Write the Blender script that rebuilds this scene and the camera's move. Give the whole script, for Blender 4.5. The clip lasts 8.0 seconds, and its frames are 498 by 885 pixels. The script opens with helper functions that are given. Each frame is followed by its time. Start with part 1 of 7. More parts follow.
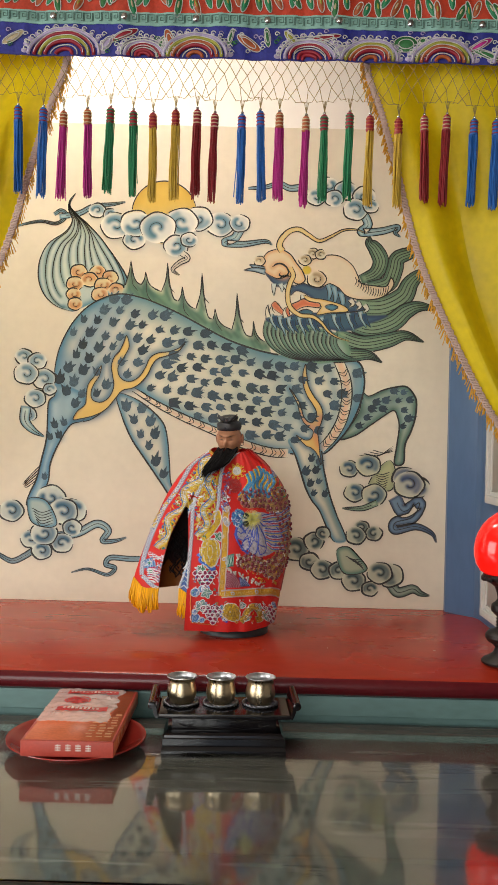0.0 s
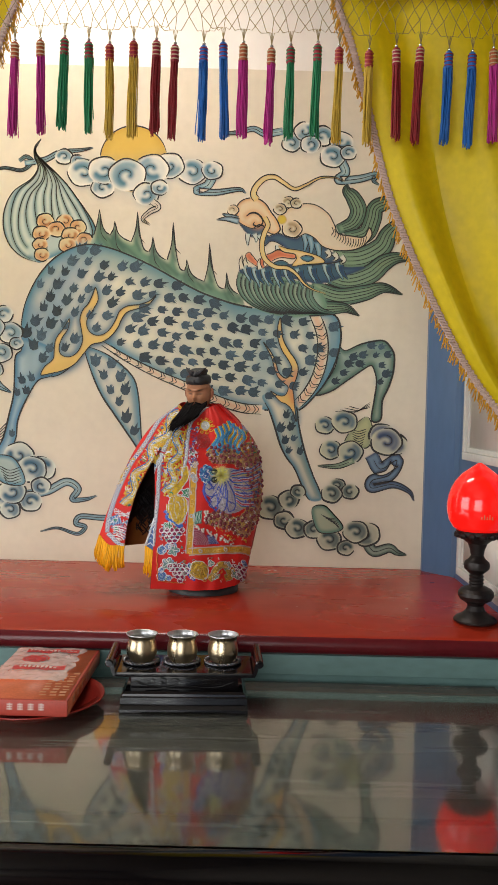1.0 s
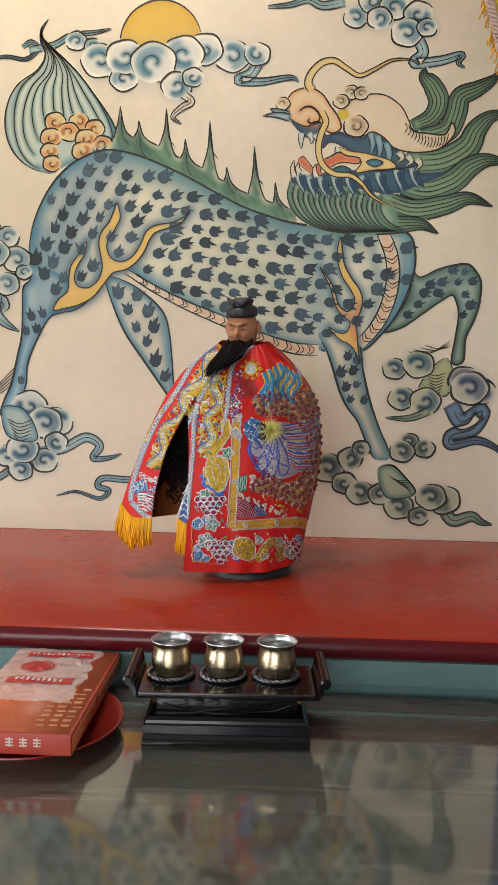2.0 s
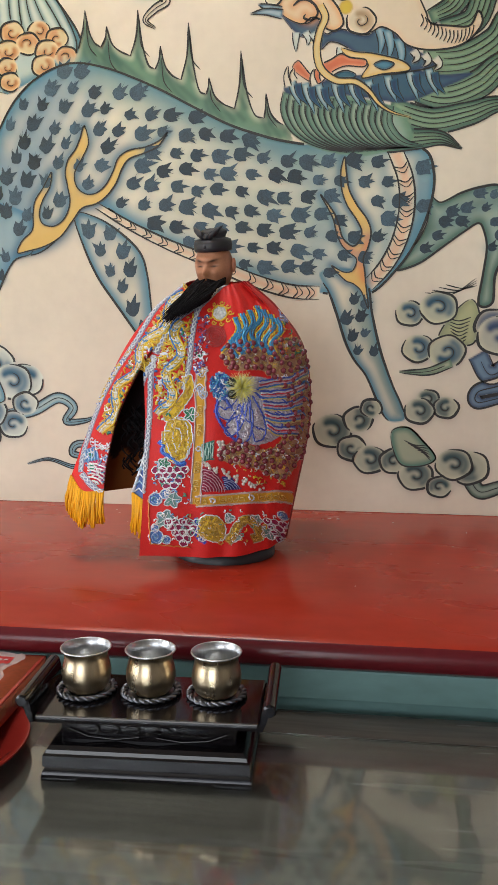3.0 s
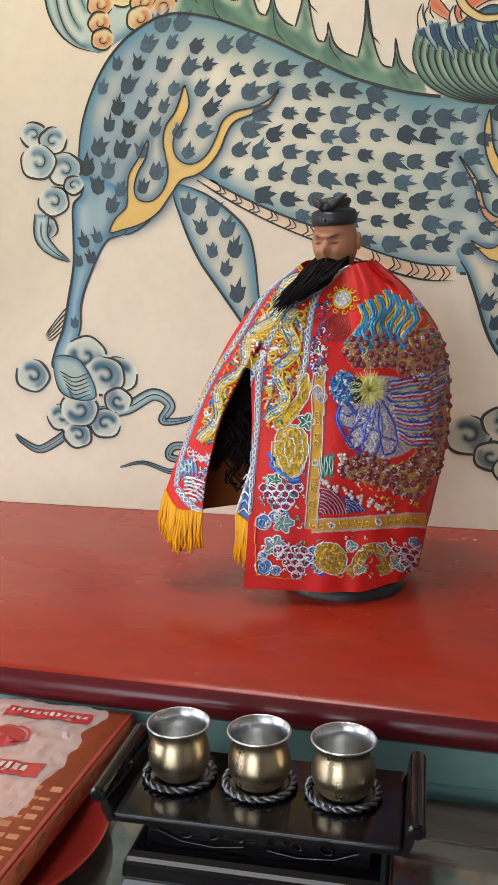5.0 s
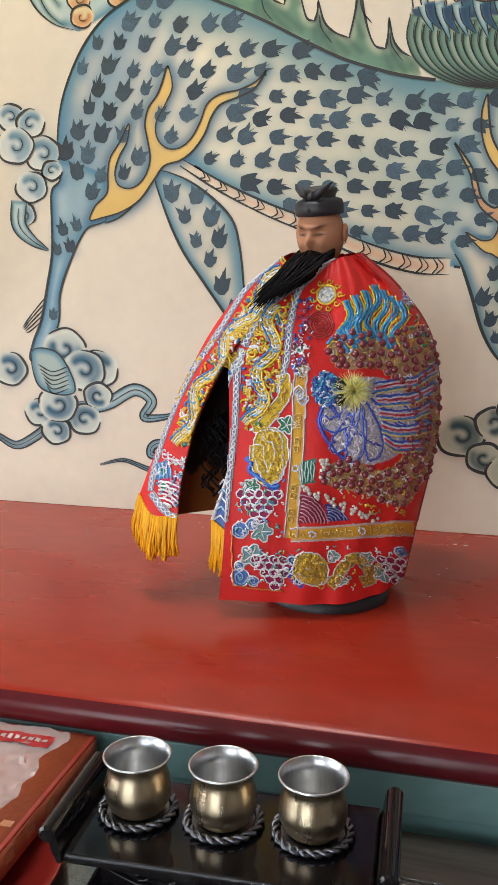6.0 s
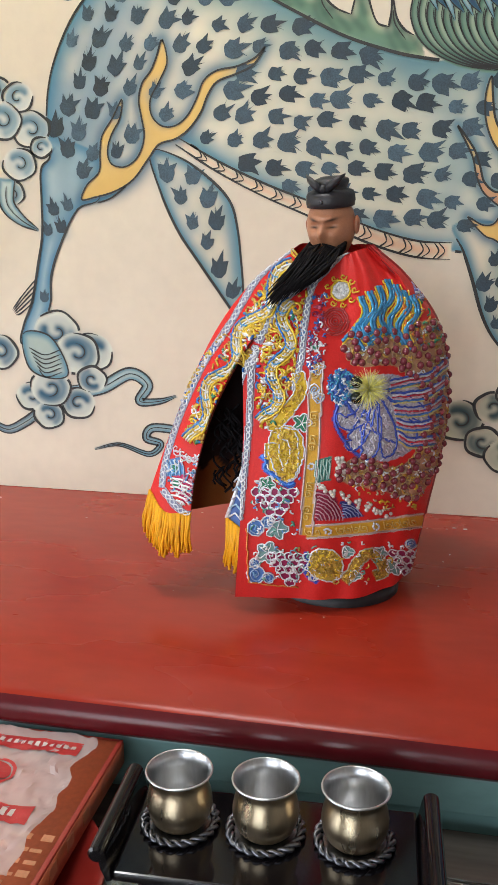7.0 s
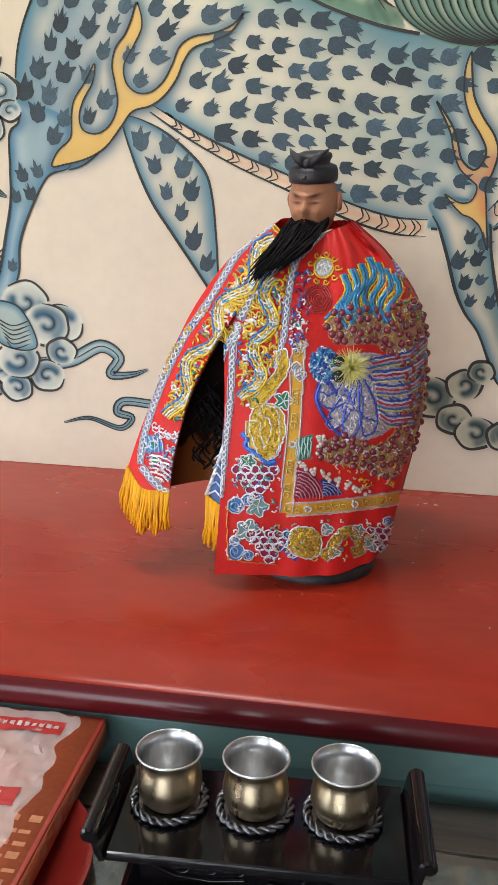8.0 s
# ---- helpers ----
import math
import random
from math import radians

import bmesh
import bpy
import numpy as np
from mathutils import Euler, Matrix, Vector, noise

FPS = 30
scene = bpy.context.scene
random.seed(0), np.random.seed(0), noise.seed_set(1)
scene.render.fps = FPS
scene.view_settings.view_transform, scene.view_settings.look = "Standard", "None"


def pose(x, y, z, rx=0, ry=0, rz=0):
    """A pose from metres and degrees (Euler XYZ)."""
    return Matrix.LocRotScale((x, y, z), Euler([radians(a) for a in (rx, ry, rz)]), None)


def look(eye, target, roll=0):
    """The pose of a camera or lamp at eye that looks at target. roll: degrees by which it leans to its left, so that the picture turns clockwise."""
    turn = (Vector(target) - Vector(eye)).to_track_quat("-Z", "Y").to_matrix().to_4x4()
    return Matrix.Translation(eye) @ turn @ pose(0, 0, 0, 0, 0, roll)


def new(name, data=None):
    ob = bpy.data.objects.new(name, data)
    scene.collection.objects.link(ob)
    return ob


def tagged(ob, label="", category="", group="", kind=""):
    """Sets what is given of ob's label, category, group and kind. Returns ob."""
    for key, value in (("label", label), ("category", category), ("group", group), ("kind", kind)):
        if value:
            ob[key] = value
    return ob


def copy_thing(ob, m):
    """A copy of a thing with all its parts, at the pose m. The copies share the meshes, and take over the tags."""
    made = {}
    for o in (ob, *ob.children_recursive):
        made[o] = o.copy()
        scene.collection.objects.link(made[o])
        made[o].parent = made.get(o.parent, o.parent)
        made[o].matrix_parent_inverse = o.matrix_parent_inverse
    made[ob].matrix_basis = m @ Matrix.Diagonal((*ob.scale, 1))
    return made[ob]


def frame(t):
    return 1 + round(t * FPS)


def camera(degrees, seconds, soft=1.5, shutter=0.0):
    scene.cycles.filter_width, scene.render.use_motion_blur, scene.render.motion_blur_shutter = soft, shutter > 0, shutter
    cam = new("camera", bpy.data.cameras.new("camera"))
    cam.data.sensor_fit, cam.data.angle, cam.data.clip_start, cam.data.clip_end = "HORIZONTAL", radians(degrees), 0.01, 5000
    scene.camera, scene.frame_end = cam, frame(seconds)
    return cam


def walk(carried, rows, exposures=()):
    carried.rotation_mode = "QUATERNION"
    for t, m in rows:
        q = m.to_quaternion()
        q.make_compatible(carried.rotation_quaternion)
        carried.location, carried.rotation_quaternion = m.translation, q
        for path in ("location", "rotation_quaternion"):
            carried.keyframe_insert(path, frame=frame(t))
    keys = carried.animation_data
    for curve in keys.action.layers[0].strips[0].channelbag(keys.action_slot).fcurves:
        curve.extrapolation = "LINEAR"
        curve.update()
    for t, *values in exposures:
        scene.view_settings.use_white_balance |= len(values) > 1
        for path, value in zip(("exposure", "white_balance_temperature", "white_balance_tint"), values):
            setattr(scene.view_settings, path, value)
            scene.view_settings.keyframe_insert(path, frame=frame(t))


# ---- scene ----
cam = camera(33.0, 8.0)
PATH = [
    (0, (0.025, 0.022, 1.427), (0.012, 2.022, 1.433), 1.4),
    (0.5, (0.057, 0.026, 1.418), (0.049, 2.026, 1.4), 1.6),
    (1, (0.077, 0.074, 1.402), (0.076, 2.073, 1.331), 1.4),
    (1.5, (0.051, 0.231, 1.393), (0.018, 2.225, 1.25), 1.2),
    (2, (0.052, 0.393, 1.389), (-0.042, 2.381, 1.193), 1.1),
    (2.2, (0.068, 0.45, 1.377), (-0.048, 2.435, 1.164), 0.7),
    (3.3, (0.185, 0.66, 1.367), (-0.137, 2.609, 1.054), 0.0),
    (3.5, (0.183, 0.683, 1.37), (-0.181, 2.623, 1.048), -0.2),
    (4, (0.158, 0.723, 1.378), (-0.282, 2.647, 1.051), -0.5),
    (4.5, (0.133, 0.759, 1.377), (-0.346, 2.673, 1.05), -0.5),
    (4.7, (0.117, 0.772, 1.373), (-0.368, 2.684, 1.045), -0.5),
    (6, (0.129, 0.847, 1.382), (-0.359, 2.753, 1.019), 0.15),
    (6.5, (0.108, 0.857, 1.406), (-0.372, 2.757, 1.005), -0.8),
    (7, (0.072, 0.848, 1.426), (-0.317, 2.752, 0.952), 0.2),
    (7.5, (0.053, 0.844, 1.43), (-0.267, 2.748, 0.908), 0.8),
    (8, (0.043, 0.849, 1.433), (-0.231, 2.754, 0.889), 1.5),
]
walk(cam, [(t, look(eye, target, roll)) for t, eye, target, roll in PATH],
     [(0, -0.05, 6600, 10), (1.3, -0.13, 6330, 10), (2.2, -0.05, 6200, 10), (3.4, 0.07, 5950, 10), (6, 0.13, 5900, 10), (8, 0.20, 5850, 10)])

# ---- world and light ----
world = bpy.data.worlds.new("sky")
scene.world = world
world.use_nodes = True
wn = world.node_tree
sky = wn.nodes.new("ShaderNodeTexSky")
sky.sky_type, sky.sun_disc = "NISHITA", False
sky.sun_elevation, sky.sun_rotation = radians(42), radians(200)
wn.nodes["Background"].inputs["Strength"].default_value = 0.10
wn.links.new(sky.outputs[0], wn.nodes["Background"].inputs["Color"])
scene.view_settings.exposure = 0.0


def area_lamp(name, eye, target, sx, sy, watts, colour):
    data = bpy.data.lights.new(name, "AREA")
    data.shape, data.size, data.size_y, data.energy, data.color = "RECTANGLE", sx, sy, watts, colour
    ob = new(name, data)
    ob.matrix_world = look(eye, target)
    return ob


area_lamp("window_daylight", (-2.40, 0.30, 1.62), (-0.2, 1.9, 1.25), 1.7, 1.5, 38, (1.0, 0.97, 0.93))
area_lamp("doorway_daylight", (-1.0, -2.9, 1.6), (-0.2, 2.0, 1.3), 2.2, 2.3, 62, (1.0, 0.98, 0.95))
area_lamp("shrine_tube_light", (-0.30, 1.56, 2.55), (-0.22, 1.75, 1.0), 0.60, 0.10, 8.0, (1.0, 0.95, 0.86))


# ---- materials ----
def shader(name, colour, rough=0.5, metal=0.0, var=0.12, scale=20.0, bump=0.0, bump_scale=200.0, spec=0.5, coat=0.0, attr="", stretch=(1, 1, 1)):
    """A procedural surface: base colour with large and fine variation, fine relief."""
    m = bpy.data.materials.new(name)
    m.use_nodes = True
    t = m.node_tree
    b = t.nodes["Principled BSDF"]
    b.inputs["Roughness"].default_value, b.inputs["Metallic"].default_value = rough, metal
    b.inputs["Specular IOR Level"].default_value = spec
    b.inputs["Coat Weight"].default_value = coat
    b.inputs["Coat Roughness"].default_value = 0.08
    co = t.nodes.new("ShaderNodeTexCoord")
    mp = t.nodes.new("ShaderNodeMapping")
    mp.inputs["Scale"].default_value = stretch
    t.links.new(co.outputs["Object"], mp.inputs["Vector"])
    n1, n2 = t.nodes.new("ShaderNodeTexNoise"), t.nodes.new("ShaderNodeTexNoise")
    n1.inputs["Scale"].default_value, n2.inputs["Scale"].default_value = scale, scale * 9
    n1.inputs["Detail"].default_value, n2.inputs["Detail"].default_value = 4, 3
    add = t.nodes.new("ShaderNodeMath")
    add.operation = "ADD"
    for i, n in enumerate((n1, n2)):
        t.links.new(mp.outputs[0], n.inputs["Vector"])
        t.links.new(n.outputs["Fac"], add.inputs[i])
    rng = t.nodes.new("ShaderNodeMapRange")
    rng.inputs["From Min"].default_value, rng.inputs["From Max"].default_value = 0.6, 1.4
    rng.inputs["To Min"].default_value, rng.inputs["To Max"].default_value = 1 - var, 1 + var
    t.links.new(add.outputs[0], rng.inputs["Value"])
    mix = t.nodes.new("ShaderNodeVectorMath")
    mix.operation = "SCALE"
    if attr:
        a = t.nodes.new("ShaderNodeVertexColor")
        a.layer_name = attr
        t.links.new(a.outputs["Color"], mix.inputs[0])
    else:
        mix.inputs[0].default_value = colour
    t.links.new(rng.outputs[0], mix.inputs["Scale"])
    t.links.new(mix.outputs[0], b.inputs["Base Color"])
    rr = t.nodes.new("ShaderNodeMapRange")
    rr.inputs["From Min"].default_value, rr.inputs["From Max"].default_value = 0.3, 0.7
    rr.inputs["To Min"].default_value, rr.inputs["To Max"].default_value = max(rough * 0.8, 0.02), min(rough * 1.2, 1)
    t.links.new(n1.outputs["Fac"], rr.inputs["Value"])
    t.links.new(rr.outputs[0], b.inputs["Roughness"])
    if bump:
        n3 = t.nodes.new("ShaderNodeTexNoise")
        n3.inputs["Scale"].default_value = bump_scale
        t.links.new(mp.outputs[0], n3.inputs["Vector"])
        bp = t.nodes.new("ShaderNodeBump")
        bp.inputs["Strength"].default_value, bp.inputs["Distance"].default_value = bump, 0.002
        t.links.new(n3.outputs["Fac"], bp.inputs["Height"])
        t.links.new(bp.outputs[0], b.inputs["Normal"])
    return m


PLASTER = shader("cream_plaster", (0.74, 0.69, 0.60), 0.75, var=0.05, scale=3, bump=0.15, bump_scale=60)
UPPER = shader("white_plaster", (0.86, 0.83, 0.76), 0.7, var=0.04, scale=3, bump=0.1, bump_scale=60)
MURAL = shader("mural_paint", (1, 1, 1), 0.6, var=0.05, scale=5, bump=0.12, bump_scale=90, spec=0.35, attr="paint")
INK = shader("mural_ink", (0.022, 0.024, 0.022), 0.55, var=0.3, scale=25)
SCALE_INK = shader("mural_slate_wash", (0.036, 0.066, 0.088), 0.6, var=0.55, scale=60)


def per_island(m, lo, hi):
    """Each separate brush mark a little lighter or darker."""
    t = m.node_tree
    b = t.nodes["Principled BSDF"]
    src = b.inputs["Base Color"].links[0].from_socket
    geo, rg, sc = t.nodes.new("ShaderNodeNewGeometry"), t.nodes.new("ShaderNodeMapRange"), t.nodes.new("ShaderNodeVectorMath")
    rg.inputs["To Min"].default_value, rg.inputs["To Max"].default_value = lo, hi
    sc.operation = "SCALE"
    t.links.new(geo.outputs["Random Per Island"], rg.inputs["Value"])
    t.links.new(src, sc.inputs[0])
    t.links.new(rg.outputs[0], sc.inputs["Scale"])
    t.links.new(sc.outputs[0], b.inputs["Base Color"])


per_island(SCALE_INK, 0.55, 1.7)
BLUE_PAINT = shader("blue_paint", (0.075, 0.145, 0.27), 0.38, var=0.12, scale=6, bump=0.1, bump_scale=40, stretch=(1, 1, 0.3))
PALE_PAINT = shader("pale_grey_paint", (0.55, 0.55, 0.52), 0.5, var=0.08, scale=10)
PANEL_PAINT = shader("pale_panel", (0.66, 0.66, 0.60), 0.5, var=0.05, scale=6)
RED_LEDGE = shader("red_painted_wood", (0.37, 0.030, 0.012), 0.26, var=0.13, scale=5, bump=0.05, bump_scale=25, spec=0.35, stretch=(0.6, 1.6, 1))
SHADED_RED = shader("shaded_red_wood", (0.105, 0.009, 0.013), 0.22, var=0.12, scale=8, spec=0.40)
TEAL_PAINT = shader("teal_paint", (0.135, 0.245, 0.235), 0.5, var=0.15, scale=10, stretch=(0.4, 1, 1))
TABLE_WOOD = shader("dark_table_wood", (0.085, 0.072, 0.060), 0.25, var=0.35, scale=6, stretch=(0.25, 3, 1))
BLACK_LACQUER = shader("black_lacquer", (0.006, 0.005, 0.006), 0.10, var=0.3, scale=30, spec=0.45)
FLOOR_MAT = shader("floor_tile", (0.20, 0.12, 0.09), 0.4, var=0.2, scale=4)
ROOM_MAT = shader("hall_plaster", (0.55, 0.50, 0.43), 0.8, var=0.08, scale=3)
YELLOW_CLOTH = shader("yellow_satin", (0.86, 0.69, 0.010), 0.42, var=0.10, scale=9, bump=0.12, bump_scale=700, spec=0.4)
def let_light_through(m, share):
    """Thin cloth: part of the light passes."""
    t = m.node_tree
    b, o = t.nodes["Principled BSDF"], t.nodes["Material Output"]
    tr, mx = t.nodes.new("ShaderNodeBsdfTranslucent"), t.nodes.new("ShaderNodeMixShader")
    t.links.new(b.inputs["Base Color"].links[0].from_socket, tr.inputs["Color"])
    mx.inputs[0].default_value = share
    t.links.new(b.outputs[0], mx.inputs[1])
    t.links.new(tr.outputs[0], mx.inputs[2])
    t.links.new(mx.outputs[0], o.inputs["Surface"])


let_light_through(YELLOW_CLOTH, 0.32)
FRINGE_YELLOW = shader("golden_yellow_thread", (0.70, 0.36, 0.02), 0.6, var=0.2, scale=60)
BRAID_PINK = shader("pale_pink_braid", (0.62, 0.45, 0.38), 0.6, var=0.25, scale=120, bump=0.5, bump_scale=600)
BRASS = shader("brushed_antique_brass", (0.60, 0.49, 0.33), 0.30, 1.0, var=0.12, scale=40, bump=0.015, bump_scale=300, stretch=(1, 1, 0.12))
STEEL = shader("brushed_steel", (0.68, 0.69, 0.70), 0.32, 1.0, var=0.15, scale=40, stretch=(1, 1, 0.15))
SILVER = shader("tarnished_silver", (0.22, 0.23, 0.26), 0.38, 1.0, var=0.3, scale=90)
BEAD_SILVER = shader("silver_bead", (0.6, 0.6, 0.6), 0.2, 1.0, var=0.1, scale=90)
BRONZE = shader("dark_cast_bronze", (0.018, 0.013, 0.012), 0.42, 0.35, var=0.3, scale=50, bump=0.2, bump_scale=120)
BOX_RED = shader("printed_red_card", (0.46, 0.060, 0.038), 0.38, var=0.14, scale=25)
BOX_ORANGE = shader("printed_orange_card", (0.52, 0.125, 0.050), 0.4, var=0.2, scale=25)
BOX_GOLD = shader("gold_print", (0.62, 0.26, 0.12), 0.4, var=0.15, scale=60)
WHITE_PRINT = shader("white_print", (0.70, 0.60, 0.55), 0.45, var=0.1, scale=60)
RED_PRINT = shader("red_print", (0.52, 0.03, 0.03), 0.35, var=0.1, scale=60)
PLATE_RED = shader("red_plastic", (0.30, 0.025, 0.018), 0.22, var=0.08, scale=12, spec=0.5)
NET_CORD = shader("olive_gold_cord", (0.28, 0.21, 0.07), 0.6, var=0.25, scale=120)
VAL_RED = shader("red_embroidered_satin", (0.52, 0.045, 0.015), 0.5, var=0.25, scale=25, bump=0.3, bump_scale=300)
VAL_BLUE = shader("royal_blue_satin", (0.022, 0.028, 0.26), 0.5, var=0.3, scale=25, bump=0.3, bump_scale=300)
VAL_TEAL = shader("pale_teal_ribbon", (0.27, 0.50, 0.44), 0.55, var=0.15, scale=60, bump=0.3, bump_scale=500)
VAL_TEAL_LINE = shader("dark_teal_thread", (0.10, 0.20, 0.17), 0.6, var=0.2, scale=60)
THREADS = {
    "blue": shader("blue_thread", (0.012, 0.13, 0.46), 0.5, var=0.25, scale=90),
    "magenta": shader("magenta_thread", (0.50, 0.022, 0.25), 0.5, var=0.25, scale=90),
    "green": shader("green_thread", (0.015, 0.22, 0.09), 0.5, var=0.25, scale=90),
    "yellow": shader("mustard_thread", (0.58, 0.38, 0.04), 0.5, var=0.25, scale=90),
    "red": shader("dark_red_thread", (0.26, 0.009, 0.014), 0.5, var=0.25, scale=90),
    "lilac": shader("lilac_thread", (0.42, 0.36, 0.55), 0.5, var=0.25, scale=90),
    "white": shader("silver_white_thread", (0.62, 0.62, 0.60), 0.4, var=0.25, scale=90),
    "lime": shader("olive_green_thread", (0.34, 0.34, 0.05), 0.5, var=0.25, scale=90),
    "crimson": shader("crimson_thread", (0.30, 0.012, 0.03), 0.5, var=0.25, scale=90),
    "orange": shader("rust_thread", (0.42, 0.10, 0.03), 0.5, var=0.25, scale=90),
    "leaf": shader("leaf_green_thread", (0.03, 0.17, 0.05), 0.5, var=0.25, scale=90),
    "cream": shader("cream_thread", (0.55, 0.45, 0.28), 0.5, var=0.2, scale=90),
}


def glow_red(name):
    m = shader(name, (0.62, 0.006, 0.004), 0.10, var=0.03, scale=10, coat=0.6)
    b = m.node_tree.nodes["Principled BSDF"]
    b.inputs["Emission Color"].default_value = (1.0, 0.010, 0.006, 1)
    b.inputs["Emission Strength"].default_value = 0.75
    return m


LAMP_RED = glow_red("lit_red_glass")
GLASS = bpy.data.materials.new("table_glass")
GLASS.use_nodes = True
g = GLASS.node_tree.nodes["Principled BSDF"]
g.inputs["Transmission Weight"].default_value, g.inputs["Roughness"].default_value, g.inputs["IOR"].default_value = 1.0, 0.05, 1.72
g.inputs["Base Color"].default_value = (0.86, 0.93, 0.90, 1)
FILM = bpy.data.materials.new("clear_plastic_film")
FILM.use_nodes = True
g = FILM.node_tree.nodes["Principled BSDF"]
g.inputs["Transmission Weight"].default_value, g.inputs["Roughness"].default_value, g.inputs["IOR"].default_value = 0.60, 0.15, 1.45
g.inputs["Base Color"].default_value = (0.92, 0.90, 0.88, 1)


# ---- mesh helpers ----
def mesh_of(name, bm, mats, smooth=True, sharp=24):
    me = bpy.data.meshes.new(name)
    bm.normal_update()
    for e in bm.edges:
        if len(e.link_faces) == 2:
            a, b = (f.calc_area() for f in e.link_faces)
            ang = e.calc_face_angle(0)
            e.smooth = not (ang > radians(sharp) or (ang > 0.12 and max(a, b) > 12 * min(a, b)))
    bm.to_mesh(me)
    bm.free()
    for m in mats if isinstance(mats, (list, tuple)) else [mats]:
        me.materials.append(m)
    if smooth:
        me.polygons.foreach_set("use_smooth", [True] * len(me.polygons))
    return me


def thing(name, bm, mats, label, category, kind="", group="", smooth=True, m=None, sharp=24):
    ob = new(name, mesh_of(name, bm, mats, smooth, sharp))
    if m is not None:
        ob.matrix_world = m
    return tagged(ob, label, category, group, kind)


def empty(name, m, label, category, group=""):
    ob = new(name)
    ob.matrix_world = m
    return tagged(ob, label, category, group)


def part(name, bm, mats, parent, label="", smooth=True, m=None, sharp=24):
    ob = new(name, mesh_of(name, bm, mats, smooth, sharp))
    ob.parent = parent
    if m is not None:
        ob.matrix_local = m
    return tagged(ob, label)


def box(x0, x1, y0, y1, z0, z1, bevel=0.0, bm=None, mat=0):
    bm = bm or bmesh.new()
    r = bmesh.ops.create_cube(bm, size=1.0, matrix=Matrix.Translation(((x0 + x1) / 2, (y0 + y1) / 2, (z0 + z1) / 2)) @ Matrix.Diagonal((x1 - x0, y1 - y0, z1 - z0, 1)))
    fs = {f for v in r["verts"] for f in v.link_faces}
    for f in fs:
        f.material_index = mat
    if bevel:
        es = list({e for v in r["verts"] for e in v.link_edges})
        bmesh.ops.bevel(bm, geom=es, offset=bevel, segments=2, affect="EDGES", profile=0.6)
    return bm


def lathe(profile, n=48, bm=None, mat=0, at=(0, 0, 0), squash=1.0, caps=(True, True)):
    """A turned body from rows of (radius, height)."""
    bm = bm or bmesh.new()
    rings = []
    for r, z in profile:
        rings.append([bm.verts.new((at[0] + r * math.cos(2 * math.pi * i / n), at[1] + r * squash * math.sin(2 * math.pi * i / n), at[2] + z)) for i in range(n)])
    for a, b in zip(rings, rings[1:]):
        for i in range(n):
            f = bm.faces.new((a[i], a[(i + 1) % n], b[(i + 1) % n], b[i]))
            f.material_index = mat
    for ring, flip, cap in ((rings[0], True, caps[0]), (rings[-1], False, caps[1])):
        if not cap:
            continue
        f = bm.faces.new(ring[::-1] if flip else ring)
        f.material_index = mat
    return bm


def tube(bm, pts, r, n=5, mat=0, taper=False):
    """A round cord along points."""
    pts = [Vector(p) for p in pts]
    rings = []
    for i, p in enumerate(pts):
        d = (pts[min(i + 1, len(pts) - 1)] - pts[max(i - 1, 0)])
        d = d.normalized() if d.length > 1e-9 else Vector((0, 0, 1))
        a = d.cross(Vector((0.3, 1, 0.2))).normalized()
        b = d.cross(a)
        k = i / max(len(pts) - 1, 1)
        rad = r[i] if isinstance(r, (list, tuple)) else r * (1 - 0.7 * k if taper else 1)
        rings.append([bm.verts.new(p + a * rad * math.cos(2 * math.pi * j / n) + b * rad * math.sin(2 * math.pi * j / n)) for j in range(n)])
    for p, q in zip(rings, rings[1:]):
        for j in range(n):
            f = bm.faces.new((p[j], p[(j + 1) % n], q[(j + 1) % n], q[j]))
            f.material_index = mat
    for ring in (rings[0][::-1], rings[-1]):
        bm.faces.new(ring).material_index = mat
    return bm


def ball(bm, c, r, u=10, v=7, mat=0, scale=(1, 1, 1)):
    res = bmesh.ops.create_uvsphere(bm, u_segments=u, v_segments=v, radius=r, matrix=Matrix.Translation(c) @ Matrix.Diagonal((*scale, 1)))
    for f in {f for w in res["verts"] for f in w.link_faces}:
        f.material_index = mat
    return bm


def spline(pts, n=8, closed=False):
    """A smooth line through points (Catmull-Rom)."""
    p = np.array(pts, float)
    if closed:
        q = np.vstack((p[-1], p, p[0], p[1]))
    else:
        q = np.vstack((2 * p[0] - p[1], p, 2 * p[-1] - p[-2]))
    t = np.linspace(0, 1, n, endpoint=False)[:, None]
    out = []
    for i in range(1, len(q) - 2):
        a, b, c, d = q[i - 1], q[i], q[i + 1], q[i + 2]
        out.append(0.5 * (2 * b + (c - a) * t + (2 * a - 5 * b + 4 * c - d) * t ** 2 + (3 * b - a - 3 * c + d) * t ** 3))
    out = np.vstack(out)
    return out if closed else np.vstack((out, p[-1]))


# ---- structure ----
WALL_Y, LEDGE_Z, TABLE_Z, SIDE_X = 2.0, 1.05, 0.957, 0.535
thing("floor", box(-2.6, 2.6, -3.2, 2.4, -0.1, 0), FLOOR_MAT, "reddish tiled temple hall floor", "floor", "structure")
thing("ceiling", box(-2.6, 2.6, -3.2, 2.4, 3.1, 3.2), ROOM_MAT, "plain plastered hall ceiling", "ceiling", "structure")
thing("wall_north", box(-2.6, 2.6, WALL_Y + 0.006, WALL_Y + 0.25, 0, 3.1), UPPER, "white plastered wall above and behind the mural", "wall", "structure")
bm = box(-2.6, -2.45, -3.0, -0.6, 0, 3.1)
